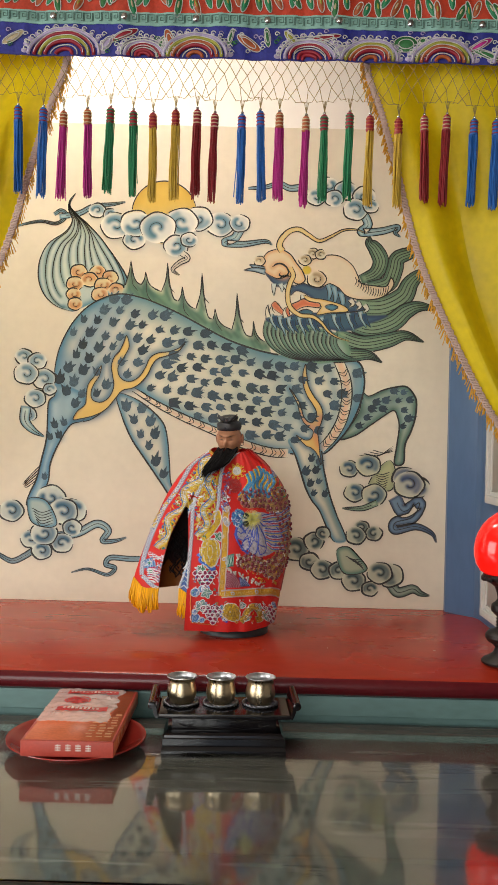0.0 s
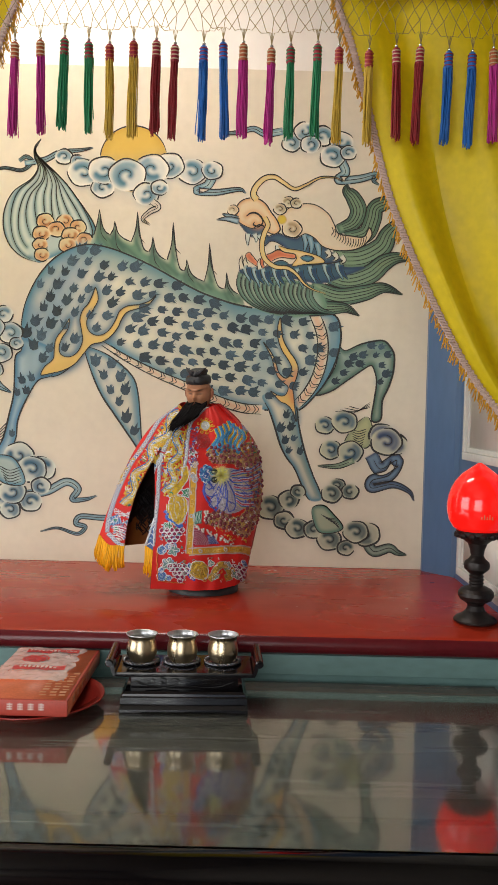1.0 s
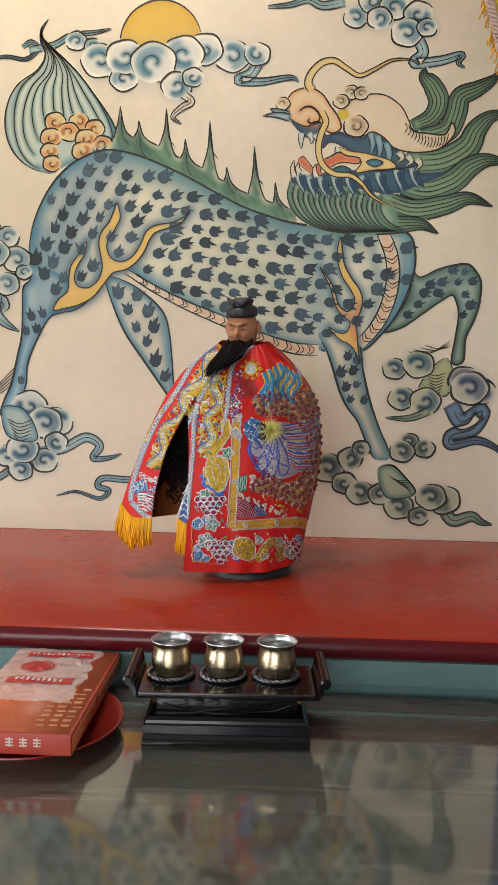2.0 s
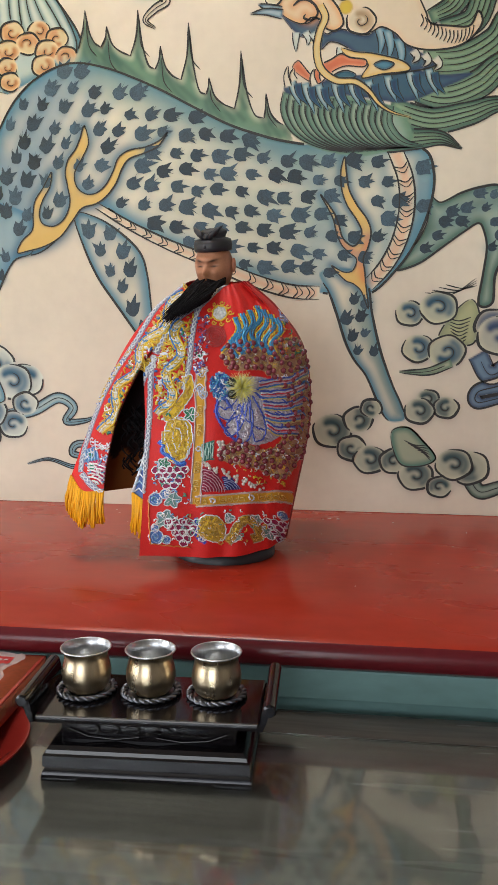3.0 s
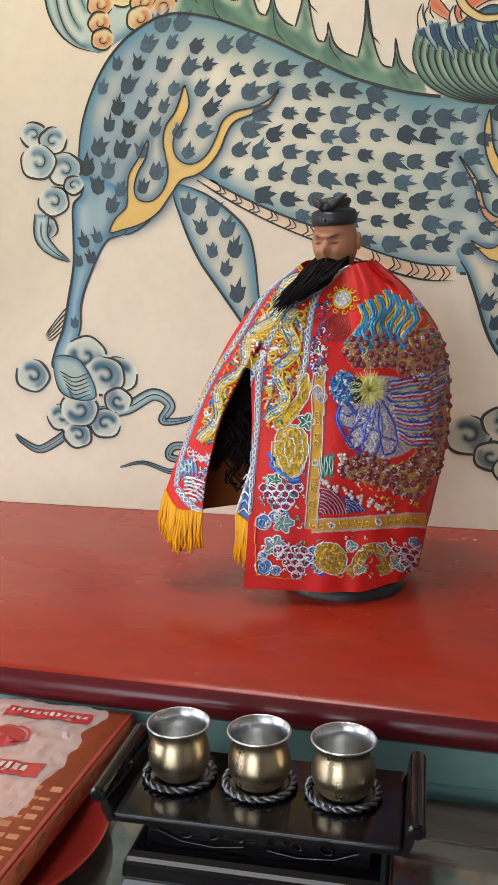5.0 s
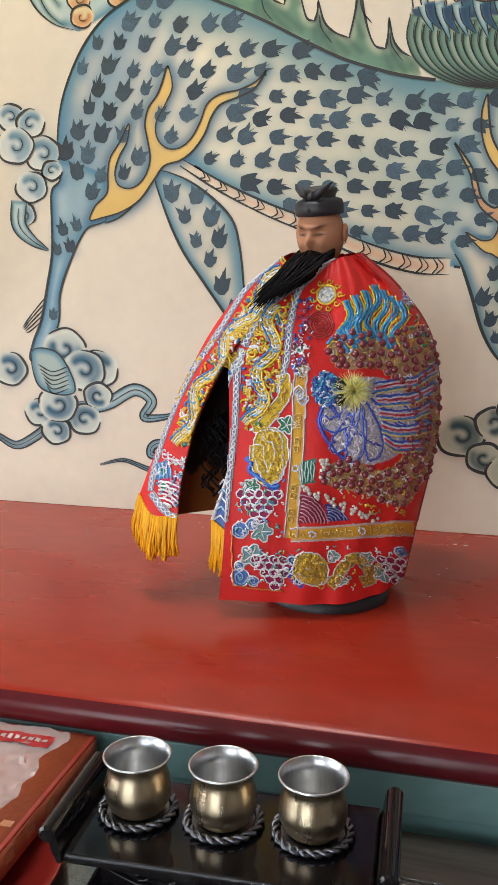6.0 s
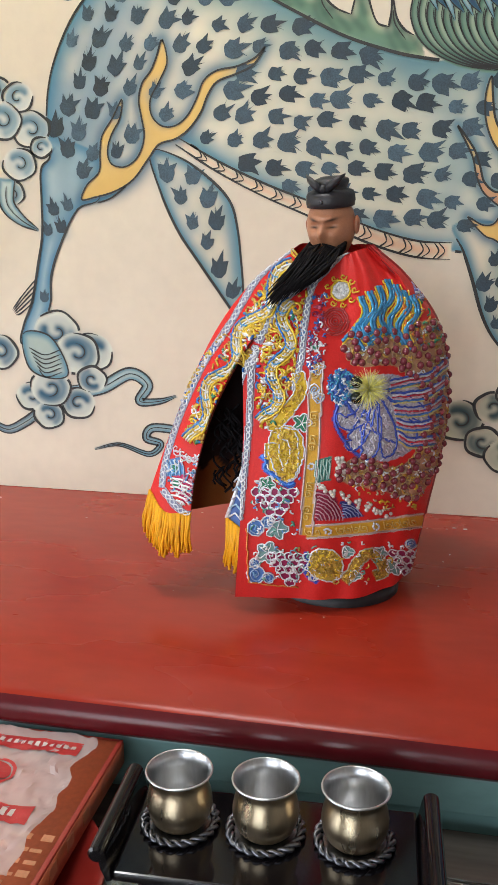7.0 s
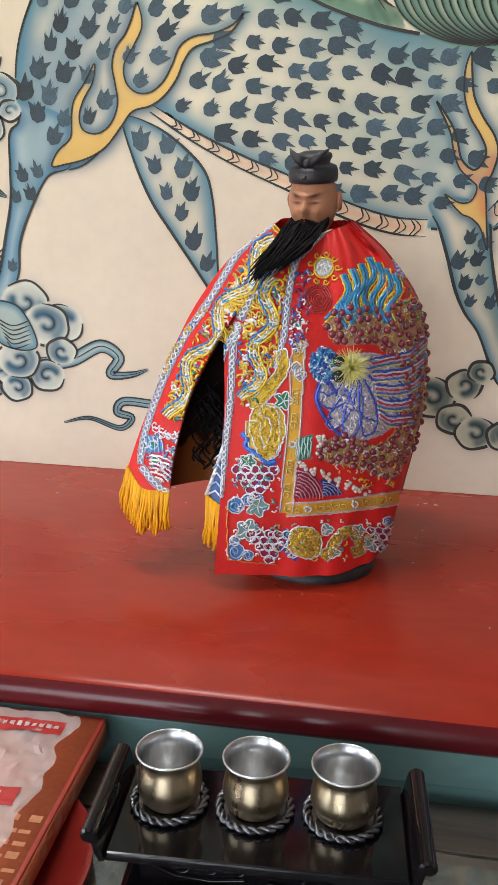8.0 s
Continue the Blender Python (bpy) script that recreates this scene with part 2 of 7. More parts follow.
for q in ((1.2, 2.0, 0, 3.1), (-0.6, 1.2, 0, 0.85), (-0.6, 1.2, 2.4, 3.1)):
    box(-2.6, -2.45, *q, bm=bm)
thing("wall_west", bm, ROOM_MAT, "plastered hall wall with an open window to daylight", "wall", "structure")
thing("wall_east", box(2.45, 2.6, -3.0, 2.0, 0, 3.1), ROOM_MAT, "plain plastered hall wall", "wall", "structure")
bm = box(-2.6, -2.3, -3.15, -3.0, 0, 3.1)
box(0.5, 2.6, -3.15, -3.0, 0, 3.1, bm=bm)
box(-2.3, 0.5, -3.15, -3.0, 2.95, 3.1, bm=bm)
thing("wall_south", bm, ROOM_MAT, "hall wall with a wide open doorway to daylight", "wall", "structure")


def side_wall(name, s, cx):
    """A blue painted side wall of the shrine; s is the side that it stands on."""
    bm = bmesh.new()
    prof = [(SIDE_X + 0.13, 1.46), (SIDE_X, 1.46), (SIDE_X, 1.905), (SIDE_X - 0.006, 1.925), (SIDE_X - 0.028, 1.947), (SIDE_X - 0.057, 1.985), (SIDE_X - 0.057, 2.004), (SIDE_X + 0.13, 2.004)]
    lo = [bm.verts.new((cx + s * (x - cx), y, 0.0)) for x, y in prof]
    hi = [bm.verts.new((cx + s * (x - cx), y, 3.1)) for x, y in prof]
    for i in range(len(prof)):
        j = (i + 1) % len(prof)
        bm.faces.new((lo[i], lo[j], hi[j], hi[i]))
    bm.faces.new(hi)
    bm.faces.new(lo[::-1])
    bmesh.ops.recalc_face_normals(bm, faces=bm.faces)
    wall = thing(name, bm, BLUE_PAINT, "blue painted shrine side wall with framed pale panels", "wall", "structure")
    for z0, z1, y0, y1 in ((1.315, 2.05, 1.50, 1.835), (1.07, 1.235, 1.50, 1.855)):
        face = cx + s * (SIDE_X - cx)
        bm = bmesh.new()
        for k, (off, w) in enumerate(((0.0, 0.016), (0.016, 0.010))):
            d = s * (0.012 - 0.006 * k)
            a0, a1, c0, c1 = y0 + off, y1 - off, z0 + off, z1 - off
            xs = sorted((face, face - d))
            for q in ((a0, a1, c0, c0 + w), (a0, a1, c1 - w, c1), (a0, a0 + w, c0 + w, c1 - w), (a1 - w, a1, c0 + w, c1 - w)):
                box(xs[0], xs[1], q[0], q[1], q[2], q[3], 0.0015, bm)
        fr = part("panel_frame", bm, PALE_PAINT, wall, "pale grey moulded frame")
        xs = sorted((face, face - s * 0.003))
        part("panel", box(xs[0], xs[1], y0 + 0.026, y1 - 0.026, z0 + 0.026, z1 - 0.026), PANEL_PAINT, wall, "pale painted panel")
    return wall


side_wall("wall_shrine_east", 1, -0.054)

# the red ledge with its rounded front lip, and the teal board under it
bm = bmesh.new()
prof = [(2.005, 1.000), (2.005, LEDGE_Z), (1.60, LEDGE_Z), (1.572, 1.0494), (1.548, 1.0478), (1.524, 1.0448), (1.502, 1.0402), (1.487, 1.0352)]
prof += [(1.480 - 0.020 * math.sin(a), 1.0155 + 0.018 * math.cos(a)) for a in np.linspace(0.22, math.pi, 14)] + [(1.492, 0.9975)]
ends = []
for x in (-1.3, SIDE_X + 0.12):
    ends.append([bm.verts.new((x, y, z)) for y, z in prof])
for i in range(len(prof)):
    j = (i + 1) % len(prof)
    f = bm.faces.new((ends[0][i], ends[0][j], ends[1][j], ends[1][i]))
    # front and underside of the roll: shade put in as a darker red
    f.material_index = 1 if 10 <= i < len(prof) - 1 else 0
for e in ends:
    bm.faces.new(e)
bmesh.ops.recalc_face_normals(bm, faces=bm.faces)
ledge = thing("altar_ledge", bm, [RED_LEDGE, SHADED_RED], "wide red painted altar ledge, its rounded lip coloured darker for shade", "ledge", "structure")
bm = box(-1.3, SIDE_X + 0.12, 1.481, 1.51, 0.3, 0.9972)
box(-1.3, SIDE_X + 0.12, 1.475, 1.481, 0.962, 0.9970, 0.002, bm)
part("front_board", bm, TEAL_PAINT, ledge, "teal painted board under the lip")
# pale chips of paint and dust lying on the ledge
bm = bmesh.new()
for k in range(26):
    x, y = random.uniform(-0.45, 0.48), random.uniform(1.60, 1.97)
    r = random.uniform(0.0004, 0.0011)
    ball(bm, (x, y, LEDGE_Z + 0.0003), r, 5, 4, scale=(1.6, 1, 0.4))
for x, y in ((0.142, 1.942), (0.128, 1.944), (0.372, 1.60)):
    ball(bm, (x, y, LEDGE_Z + 0.0004), 0.0018, 6, 4, scale=(1.8, 0.9, 0.4))
thing("dust_specks", bm, WHITE_PRINT, "pale dust specks scattered on the red ledge", "dust", "stuff")

# ---- the wall painting: a soft colour ground, slate dabs and ink lines ----
# drawing units are about 1.33 mm, counted from the panel's upper left
DU0, DU1, DV0, DV1, DSTEP = -150.0, 818.0, 214.0, 1085.0, 1.6


def on_wall(u, v, y=WALL_Y):
    return (-0.5997 + 0.0013291 * u + 0.0000325 * v, y, 2.4619 - 0.00133 * v + 0.0000307 * u)


def sk(*pts):
    """Points of the close sketch (drawn from nearer, a little aslant) in the panel's own units."""
    out = []
    for x, y in pts:
        w = 3.16187e-05 * x + -6.36343e-05 * y + 1
        out.append(((0.801515 * x + -0.0304202 * y + 65.8778) / w, (0.029084 * x + 0.731126 * y + 315.595) / w))
    return out


GU, GV = np.meshgrid(np.arange(DU0, DU1, DSTEP), np.arange(DV0, DV1, DSTEP))
CANVAS = np.empty(GU.shape + (3,))
CANVAS[:] = (0.715, 0.655, 0.515)
STROKES, SLATE_KEEP_OUT = [], []
CREAM, PALE, TEAL, DEEP = np.array((0.74, 0.69, 0.52)), np.array((0.50, 0.61, 0.56)), np.array((0.095, 0.25, 0.33)), np.array((0.028, 0.105, 0.17))
GREEN, DGREEN, LGREEN = np.array((0.12, 0.22, 0.14)), np.array((0.045, 0.10, 0.075)), np.array((0.42, 0.48, 0.33))
YELLOW, ORANGE, PEACH, NAVY = np.array((0.72, 0.50, 0.15)), np.array((0.68, 0.25, 0.09)), np.array((0.76, 0.52, 0.34)), np.array((0.035, 0.06, 0.12))


def contains(poly, u, v):
    poly, u, v = np.asarray(poly, float), np.asarray(u), np.asarray(v)
    lo, hi = poly.min(0), poly.max(0)
    inside = np.zeros(u.shape, bool)
    near = (u >= lo[0]) & (u <= hi[0]) & (v >= lo[1]) & (v <= hi[1])
    if not near.any():
        return inside
    p, q = u[near][:, None], v[near][:, None]
    out = np.zeros(len(p), bool)
    ui, vi = poly[:, 0], poly[:, 1]
    uj, vj = np.roll(ui, 1), np.roll(vi, 1)
    k = vi != vj
    ui, vi, uj, vj = ui[k], vi[k], uj[k], vj[k]
    slope = (uj - ui) / (vj - vi)
    for a in range(0, len(p), 4096):
        pa, qa = p[a:a + 4096], q[a:a + 4096]
        out[a:a + 4096] = (((vi > qa) != (vj > qa)) & (pa < slope * (qa - vi) + ui)).sum(1) % 2 == 1
    inside[near] = out
    return inside


def distance(line, u, v):
    best = np.full(np.shape(u), 1e9)
    for (au, av), (bu, bv) in zip(line[:-1], line[1:]):
        du, dv = bu - au, bv - av
        t = np.clip(((u - au) * du + (v - av) * dv) / (du * du + dv * dv + 1e-9), 0, 1)
        best = np.minimum(best, (u - au - t * du) ** 2 + (v - av - t * dv) ** 2)
    return np.sqrt(best)


def window(line, margin):
    line = np.asarray(line)
    lo, hi = line.min(0) - margin, line.max(0) + margin
    a0, a1 = np.clip([(lo[0] - DU0) / DSTEP, (hi[0] - DU0) / DSTEP + 1], 0, GU.shape[1]).astype(int)
    b0, b1 = np.clip([(lo[1] - DV0) / DSTEP, (hi[1] - DV0) / DSTEP + 1], 0, GU.shape[0]).astype(int)
    return slice(b0, b1), slice(a0, a1)


def paint(poly, inner, edge=None, width=10.0, keep=False):
    """Fills a closed shape, from an edge colour to an inner one; what was inked below it is covered."""
    poly = np.asarray(poly)
    w = window(poly, 3)
    u, v = GU[w], GV[w]
    ins = contains(poly, u, v)
    d = distance(np.vstack((poly, poly[:1])), u, v)
    alpha = np.clip(np.where(ins, d, -d) / 1.6 + 0.5, 0, 1)[..., None]
    t = np.clip(d / width, 0, 1)
    t = (t * t * (3 - 2 * t))[..., None]
    col = inner if edge is None else np.asarray(edge) * (1 - t) + np.asarray(inner) * t
    CANVAS[w] = CANVAS[w] * (1 - alpha) + col * alpha
    if not keep:
        for k in range(len(STROKES) - 1, -1, -1):
            pts, wd = STROKES[k]
            hit = contains(poly, pts[:, 0], pts[:, 1])
            if hit.any():
                del STROKES[k]
                run = []
                for p, x, h in zip(pts, wd, hit):
                    if h:
                        if len(run) > 1:
                            STROKES.append((np.array([r[0] for r in run]), np.array([r[1] for r in run])))
                        run = []
                    else:
                        run.append((p, x))
                if len(run) > 1:
                    STROKES.append((np.array([r[0] for r in run]), np.array([r[1] for r in run])))


def wash(line, colour, width, strength=0.6, within=None):
    """A soft brush drawn along a line."""
    line = np.asarray(line, float)
    w = window(line, width * 2.2)
    u, v = GU[w], GV[w]
    a = strength * np.exp(-(distance(line, u, v) / width) ** 2)
    if within is not None:
        a = a * contains(np.asarray(within), u, v)
    CANVAS[w] = CANVAS[w] * (1 - a[..., None]) + np.asarray(colour) * a[..., None]


def ink(line, w=3.0, head=0.5, tail=0.25):
    line = np.asarray(line, float)
    f = np.linspace(0, 1, len(line))
    swell = np.minimum(1, np.minimum(head + f * 5, tail + (1 - f) * 5)) * (0.86 + 0.14 * np.sin(f * 9 + line[0, 0]))
    STROKES.append((line, w * swell))


def ribbon(line, w0, w1, bulge=0.0):
    """The outline of a band along a line, from width w0 to w1."""
    line = np.asarray(line, float)
    d = np.gradient(line, axis=0)
    d /= np.linalg.norm(d, axis=1)[:, None] + 1e-9
    nrm = np.stack((-d[:, 1], d[:, 0]), 1)
    f = np.linspace(0, 1, len(line))[:, None]
    half = (w0 * (1 - f) + w1 * f + bulge * np.sin(f * math.pi)) / 2
    return line + nrm * half, line - nrm * half


def lock(pts, w0, w1, bulge, inner, edge, lines=3, w=2.4, width=6.0):
    """A tapered lock of hair, a flame or a trail of cloud, with lines that follow it."""
    c = spline(pts, 10)
    a, b = ribbon(c, w0, w1, bulge)
    paint(np.vstack((a, b[::-1])), inner, edge, width)
    for k in range(lines):
        f = (k + 1) / (lines + 1)
        q = a * (1 - f) + b * f
        ink(q[3:], w * 0.6)
        wash(q[4:-3], edge, 2.2, 0.35)
    ink(a, w)
    ink(b, w)


def swirl(cx, cy, r, turn, way=1, dark=TEAL, light=(0.78, 0.75, 0.63), turns=0.85, w=2.0, squash=0.86):
    """One curled puff of a painted cloud."""
    dark, light = np.asarray(dark), np.asarray(light)
    a = np.linspace(0, 2 * math.pi, 40, endpoint=False)
    poly = np.stack((cx + r * np.cos(a), cy + r * squash * np.sin(a)), 1)
    paint(poly, light * 0.80 + dark * np.array((0.10, 0.20, 0.24)), np.minimum(1, light * 1.06), r * 0.34)
    arc = turn + way * np.linspace(1.0, 4.0, 16)
    wash(np.stack((cx + r * 0.66 * np.cos(arc), cy + r * 0.66 * squash * np.sin(arc)), 1), dark, r * 0.24, 0.75, poly)
    s = np.linspace(0, 1, 44)
    ang, rad = turn + way * s * turns * 2 * math.pi, r * (0.62 - 0.46 * s)
    sp = np.stack((cx + rad * np.cos(ang), cy + rad * squash * np.sin(ang)), 1)
    wash(sp[6:], dark * 0.8, r * 0.17, 1.0)
    ink(sp[12:], w * 0.55, 0.2, 0.6)
    arc = turn - way * np.linspace(-0.25, 1.55 * math.pi, 30)
    rim = 1 + 0.03 * np.sin(arc * 5 + cx)
    ink(np.stack((cx + r * rim * np.cos(arc), cy + r * rim * squash * np.sin(arc)), 1), w * 1.25)


def puffs(row, dark=TEAL, light=(0.78, 0.75, 0.63), w=2.2):
    for cx, cy, r, turn, way in row:
        wash([(cx - 1, cy + r * 0.1), (cx + 1, cy + r * 0.1)], dark, r * 0.72, 0.8)
    for cx, cy, r, turn, way in row:
        swirl(cx, cy, r, turn, way, dark, light, w=w)


def trail(pts, w0, w1, inner=PALE, edge=TEAL, w=2.0):
    lock(pts, w0, w1, w0 * 0.25, inner, edge, 1, w)


# sun and the clouds round it
a = np.linspace(0, 2 * math.pi, 60, endpoint=False)
sun_disc = np.stack((291 + 57 * np.cos(a), 377 + 56 * np.sin(a)), 1)
paint(sun_disc, (0.64, 0.43, 0.075), (0.60, 0.39, 0.06), 20)
ink(sun_disc[28:62], 2.4)
trail([(30, 400), (70, 392), (100, 396), (118, 382), (108, 373), (96, 380)], 3, 6)
trail([(105, 384), (140, 378), (165, 366), (200, 362), (222, 358)], 9, 2)
puffs([(172, 373, 15, 2.5, 1), (195, 380, 12, 0.5, -1)])
trail([(400, 400), (428, 392), (418, 420), (398, 430), (430, 433), (470, 428), (482, 434)], 16, 2)
puffs([(390, 398, 25, 3.6, 1), (425, 396, 18, 5, -1), (205, 400, 27, 3.0, 1), (238, 425, 20, 0.6, -1), (352, 388, 25, 4.4, -1), (240, 396, 27, 3.4, -1), (322, 394, 29, 0.3, 1), (280, 404, 32, 1.2, 1), (312, 436, 22, 2.8, -1), (335, 425, 15, 5.5, 1)])
trail([(322, 448), (332, 458), (318, 466), (306, 478), (318, 488)], 10, 2, (0.72, 0.64, 0.52), (0.6, 0.56, 0.45))
trail([(440, 334), (470, 332), (495, 326), (515, 334), (545, 330)], 4, 12)
trail([(640, 372), (652, 398), (640, 412), (675, 410), (704, 403), (700, 413), (709, 420)], 15, 2)
puffs([(560, 350, 17, 3.3, 1), (582, 330, 18, 4.6, 1), (612, 338, 20, 0.8, -1), (645, 348, 20, 5.6, 1), (592, 352, 17, 2.2, -1), (630, 372, 22, 3.2, 1), (657, 366, 14, 0.4, -1)])

# tail plume
left = spline(sk((86, 34), (73, 52), (72, 74), (80, 98), (66, 124), (30, 152), (12, 190), (10, 232), (24, 270), (52, 296), (88, 308)), 9)
right = spline(sk((86, 34), (74, 62), (92, 84), (116, 106), (142, 134), (165, 165), (184, 192), (200, 218), (206, 238), (198, 256), (182, 264)), 9)
plume = np.vstack((left, right[::-1]))
paint(plume, (0.46, 0.57, 0.52), TEAL, 14)
run = np.linspace(0, 1, len(left))
for k in range(20):
    f = (k + 0.5) / 20
    q = left * (1 - f) + right * f
    q = q + np.stack((2.5 * np.sin(run * 11 + k * 0.8), 2.0 * np.sin(run * 8 + k)), 1) * (0.3 + 0.7 * run[:, None])
    q = q[6 + (k * 5) % 11:int(len(q) * (1 - 0.30 * math.sin(math.pi * f)))]
    wash(q, (0.07, 0.19, 0.19) if k % 2 else (0.58, 0.64, 0.55), 3.4, 0.7, plume)
    if k % 2:
        ink(q, 1.7)
ink(left, 2.2)
ink(right, 2.4)
for x, y, r in ((98, 216, 15), (140, 216, 14), (168, 228, 14), (122, 234, 15), (90, 244, 15), (152, 246, 15), (182, 256, 14), (88, 268, 13), (146, 268, 15), (92, 290, 13)):
    swirl(*sk((x, y))[0], r, 2.6 + x * 0.1, 1, (0.60, 0.27, 0.10), (0.74, 0.60, 0.34), 0.75, 2.0)

# spikes along the back: one ridge of thorns with hollow flanks
tips = [(232, 462), (258, 482), (297, 466), (323, 508), (358, 484), (381, 547), (420, 519), (449, 569), (474, 590)]
feet = [(250, 505), (286, 517), (316, 534), (347, 548), (377, 566), (411, 584), (446, 597), (470, 606)]
ridge = [np.array([(214, 524), (222, 505), (229, 482), (232, 462)], float)]
for k, foot in enumerate(feet):
    (tu, tv), (nu_, nv_) = tips[k], tips[k + 1]
    ridge.append(spline([(tu, tv), (tu + 0.16 * (foot[0] - tu) + 1, tv + 0.55 * (foot[1] - tv)), (tu + 0.55 * (foot[0] - tu), foot[1] - 6), foot], 8))
    ridge.append(spline([foot, (foot[0] + 0.75 * (nu_ - foot[0]), foot[1] + 0.45 * (nv_ - foot[1])), (nu_, nv_)], 6))
thorns = np.vstack(ridge + [np.array([(480, 628), (436, 620), (402, 606), (362, 585), (324, 564), (286, 546), (252, 533), (216, 526)], float)])
paint(thorns, GREEN * 1.2, LGREEN, 9)
for tu, tv in tips[:-1]:
    deep = 30 if tv < 530 else 16
    for d in (-5, 2, 10, 18):
        q = spline([(tu + 0.3 * d, tv + 12 + abs(d) * 1.2), (tu + d + 1, tv + 14 + deep), (tu + d * 1.6 + 12, tv + 34 + deep)], 6)
        wash(q, DGREEN * 1.3, 4, 0.6, thorns)
    ink(spline([(tu + 1, tv + 14), (tu + 3, tv + 10 + deep), (tu + 13, tv + 24 + deep)], 6), 1.4)
for run in ridge:
    ink(run, 2.3)

# far legs first
far_hind = spline(sk((188, 492), (200, 540), (222, 590), (250, 632), (290, 690), (325, 742), (332, 722), (310, 690), (305, 640), (300, 590), (290, 555), (262, 525), (225, 500)), 7, True)
paint(far_hind, CREAM * 0.95, TEAL, 15)
wash([(286, 760), (292, 800), (296, 850)], TEAL, 9, 0.6, far_hind)
ink(far_hind, 3.0)
raised = spline(sk((728, 480), (745, 491), (775, 478), (805, 470), (830, 469), (846, 486), (852, 505), (848, 540), (838, 570), (824, 600), (820, 640), (800, 642), (806, 600), (812, 560), (808, 535), (800, 523), (780, 534), (748, 556), (712, 580), (678, 589), (690, 570), (712, 545), (726, 515)), 7, True)
paint(raised, (0.36, 0.44, 0.34), DGREEN * 1.5, 14)
wash([(640, 735), (690, 708), (720, 700)], DGREEN, 11, 0.6, raised)
ink(raised, 3.4)
hoof = spline([(690, 815), (700, 835), (694, 866), (672, 868), (652, 860), (668, 832)], 7, True)

# body
body = spline([(98, 690), (97, 655), (106, 615), (128, 573), (155, 544), (186, 527), (216, 521), (252, 528), (286, 541), (324, 559), (362, 580), (402, 601), (436, 614), (470, 624), (520, 632), (580, 632), (632, 640), (645, 668), (641, 705), (624, 747), (600, 780), (568, 806), (520, 804), (470, 796), (426, 780), (372, 757), (325, 738), (280, 714), (246, 692), (216, 690), (196, 716), (160, 744), (128, 744), (110, 720)], 8, True)
paint(body, CREAM * 1.04, TEAL, 26)
wash([(118, 640), (125, 690), (120, 725), (160, 600), (180, 560)], (0.075, 0.23, 0.37), 32, 0.62, body)
wash([(215, 535), (290, 556), (380, 600), (450, 630), (560, 645)], (0.16, 0.28, 0.27), 24, 0.68, body)
wash([(420, 700), (500, 720), (560, 740)], (0.26, 0.38, 0.30), 34, 0.30, body)
wash([(470, 640), (520, 690), (505, 760), (540, 790)], TEAL, 20, 0.45, body)
wash([(630, 660), (628, 720), (600, 770)], TEAL, 10, 0.7, body)
wash([(586, 660), (596, 720), (585, 770)], TEAL, 9, 0.5, body)
ink(body, 3.2)
leg_fore = spline(sk((565, 590), (578, 620), (590, 655), (602, 695), (615, 722), (632, 745), (645, 775), (655, 800), (668, 815), (690, 812), (685, 790), (672, 760), (658, 720), (650, 690), (642, 650), (636, 610), (610, 585)), 7, True)
paint(leg_fore, CREAM * 0.9, TEAL * 0.9, 14)
wash([(556, 800), (566, 850), (586, 905), (604, 950)], (0.10, 0.20, 0.18), 8, 0.55, leg_fore)
ink(leg_fore[4:56], 3.4)
ink(leg_fore[66:112], 3.4)
leg_hind = spline([(98, 680), (97, 700), (86, 712), (84, 745), (82, 778), (74, 812), (64, 850), (52, 875), (48, 896), (76, 896), (78, 872), (86, 850), (89, 822), (102, 790), (124, 754), (150, 742), (150, 700)], 7, True)
paint(leg_hind, (0.42, 0.55, 0.56), (0.075, 0.22, 0.35), 15)
wash([(110, 700), (112, 740), (100, 780)], (0.18, 0.30, 0.37), 14, 0.5, leg_hind)
ink(leg_hind[6:64], 3.0)
ink(leg_hind[66:106], 3.0)

# pale segmented bands under the belly and down the chest
for line, w0, w1, n in (([(236, 690), (278, 716), (325, 740), (372, 760), (430, 786), (475, 800), (510, 803)], 7, 16, 14), ([(600, 640), (612, 672), (614, 706), (606, 742), (590, 772), (568, 796)], 17, 15, 10)):
    c = spline(line, 12)
    a, b = ribbon(c, w0, w1, 2)
    shape = np.vstack((a, b[::-1]))
    SLATE_KEEP_OUT.append(shape)
    paint(shape, PEACH, CREAM, 7)
    ink(a, 2.4)
    ink(b, 2.4)
    for k in range(1, n):
        i = int(k * (len(c) - 3) / n) + 1
        for d in (0, 4):
            m = c[i] + (c[min(i + 1, len(c) - 1)] - c[i]) * d * 0.16
            t = (c[i + 1] - c[i - 1]) / (np.linalg.norm(c[i + 1] - c[i - 1]) + 1e-9)
            ink(spline([a[i] + t * d, m + t * (5 + d), b[i] + t * d], 5), 1.7 - 0.1 * d)

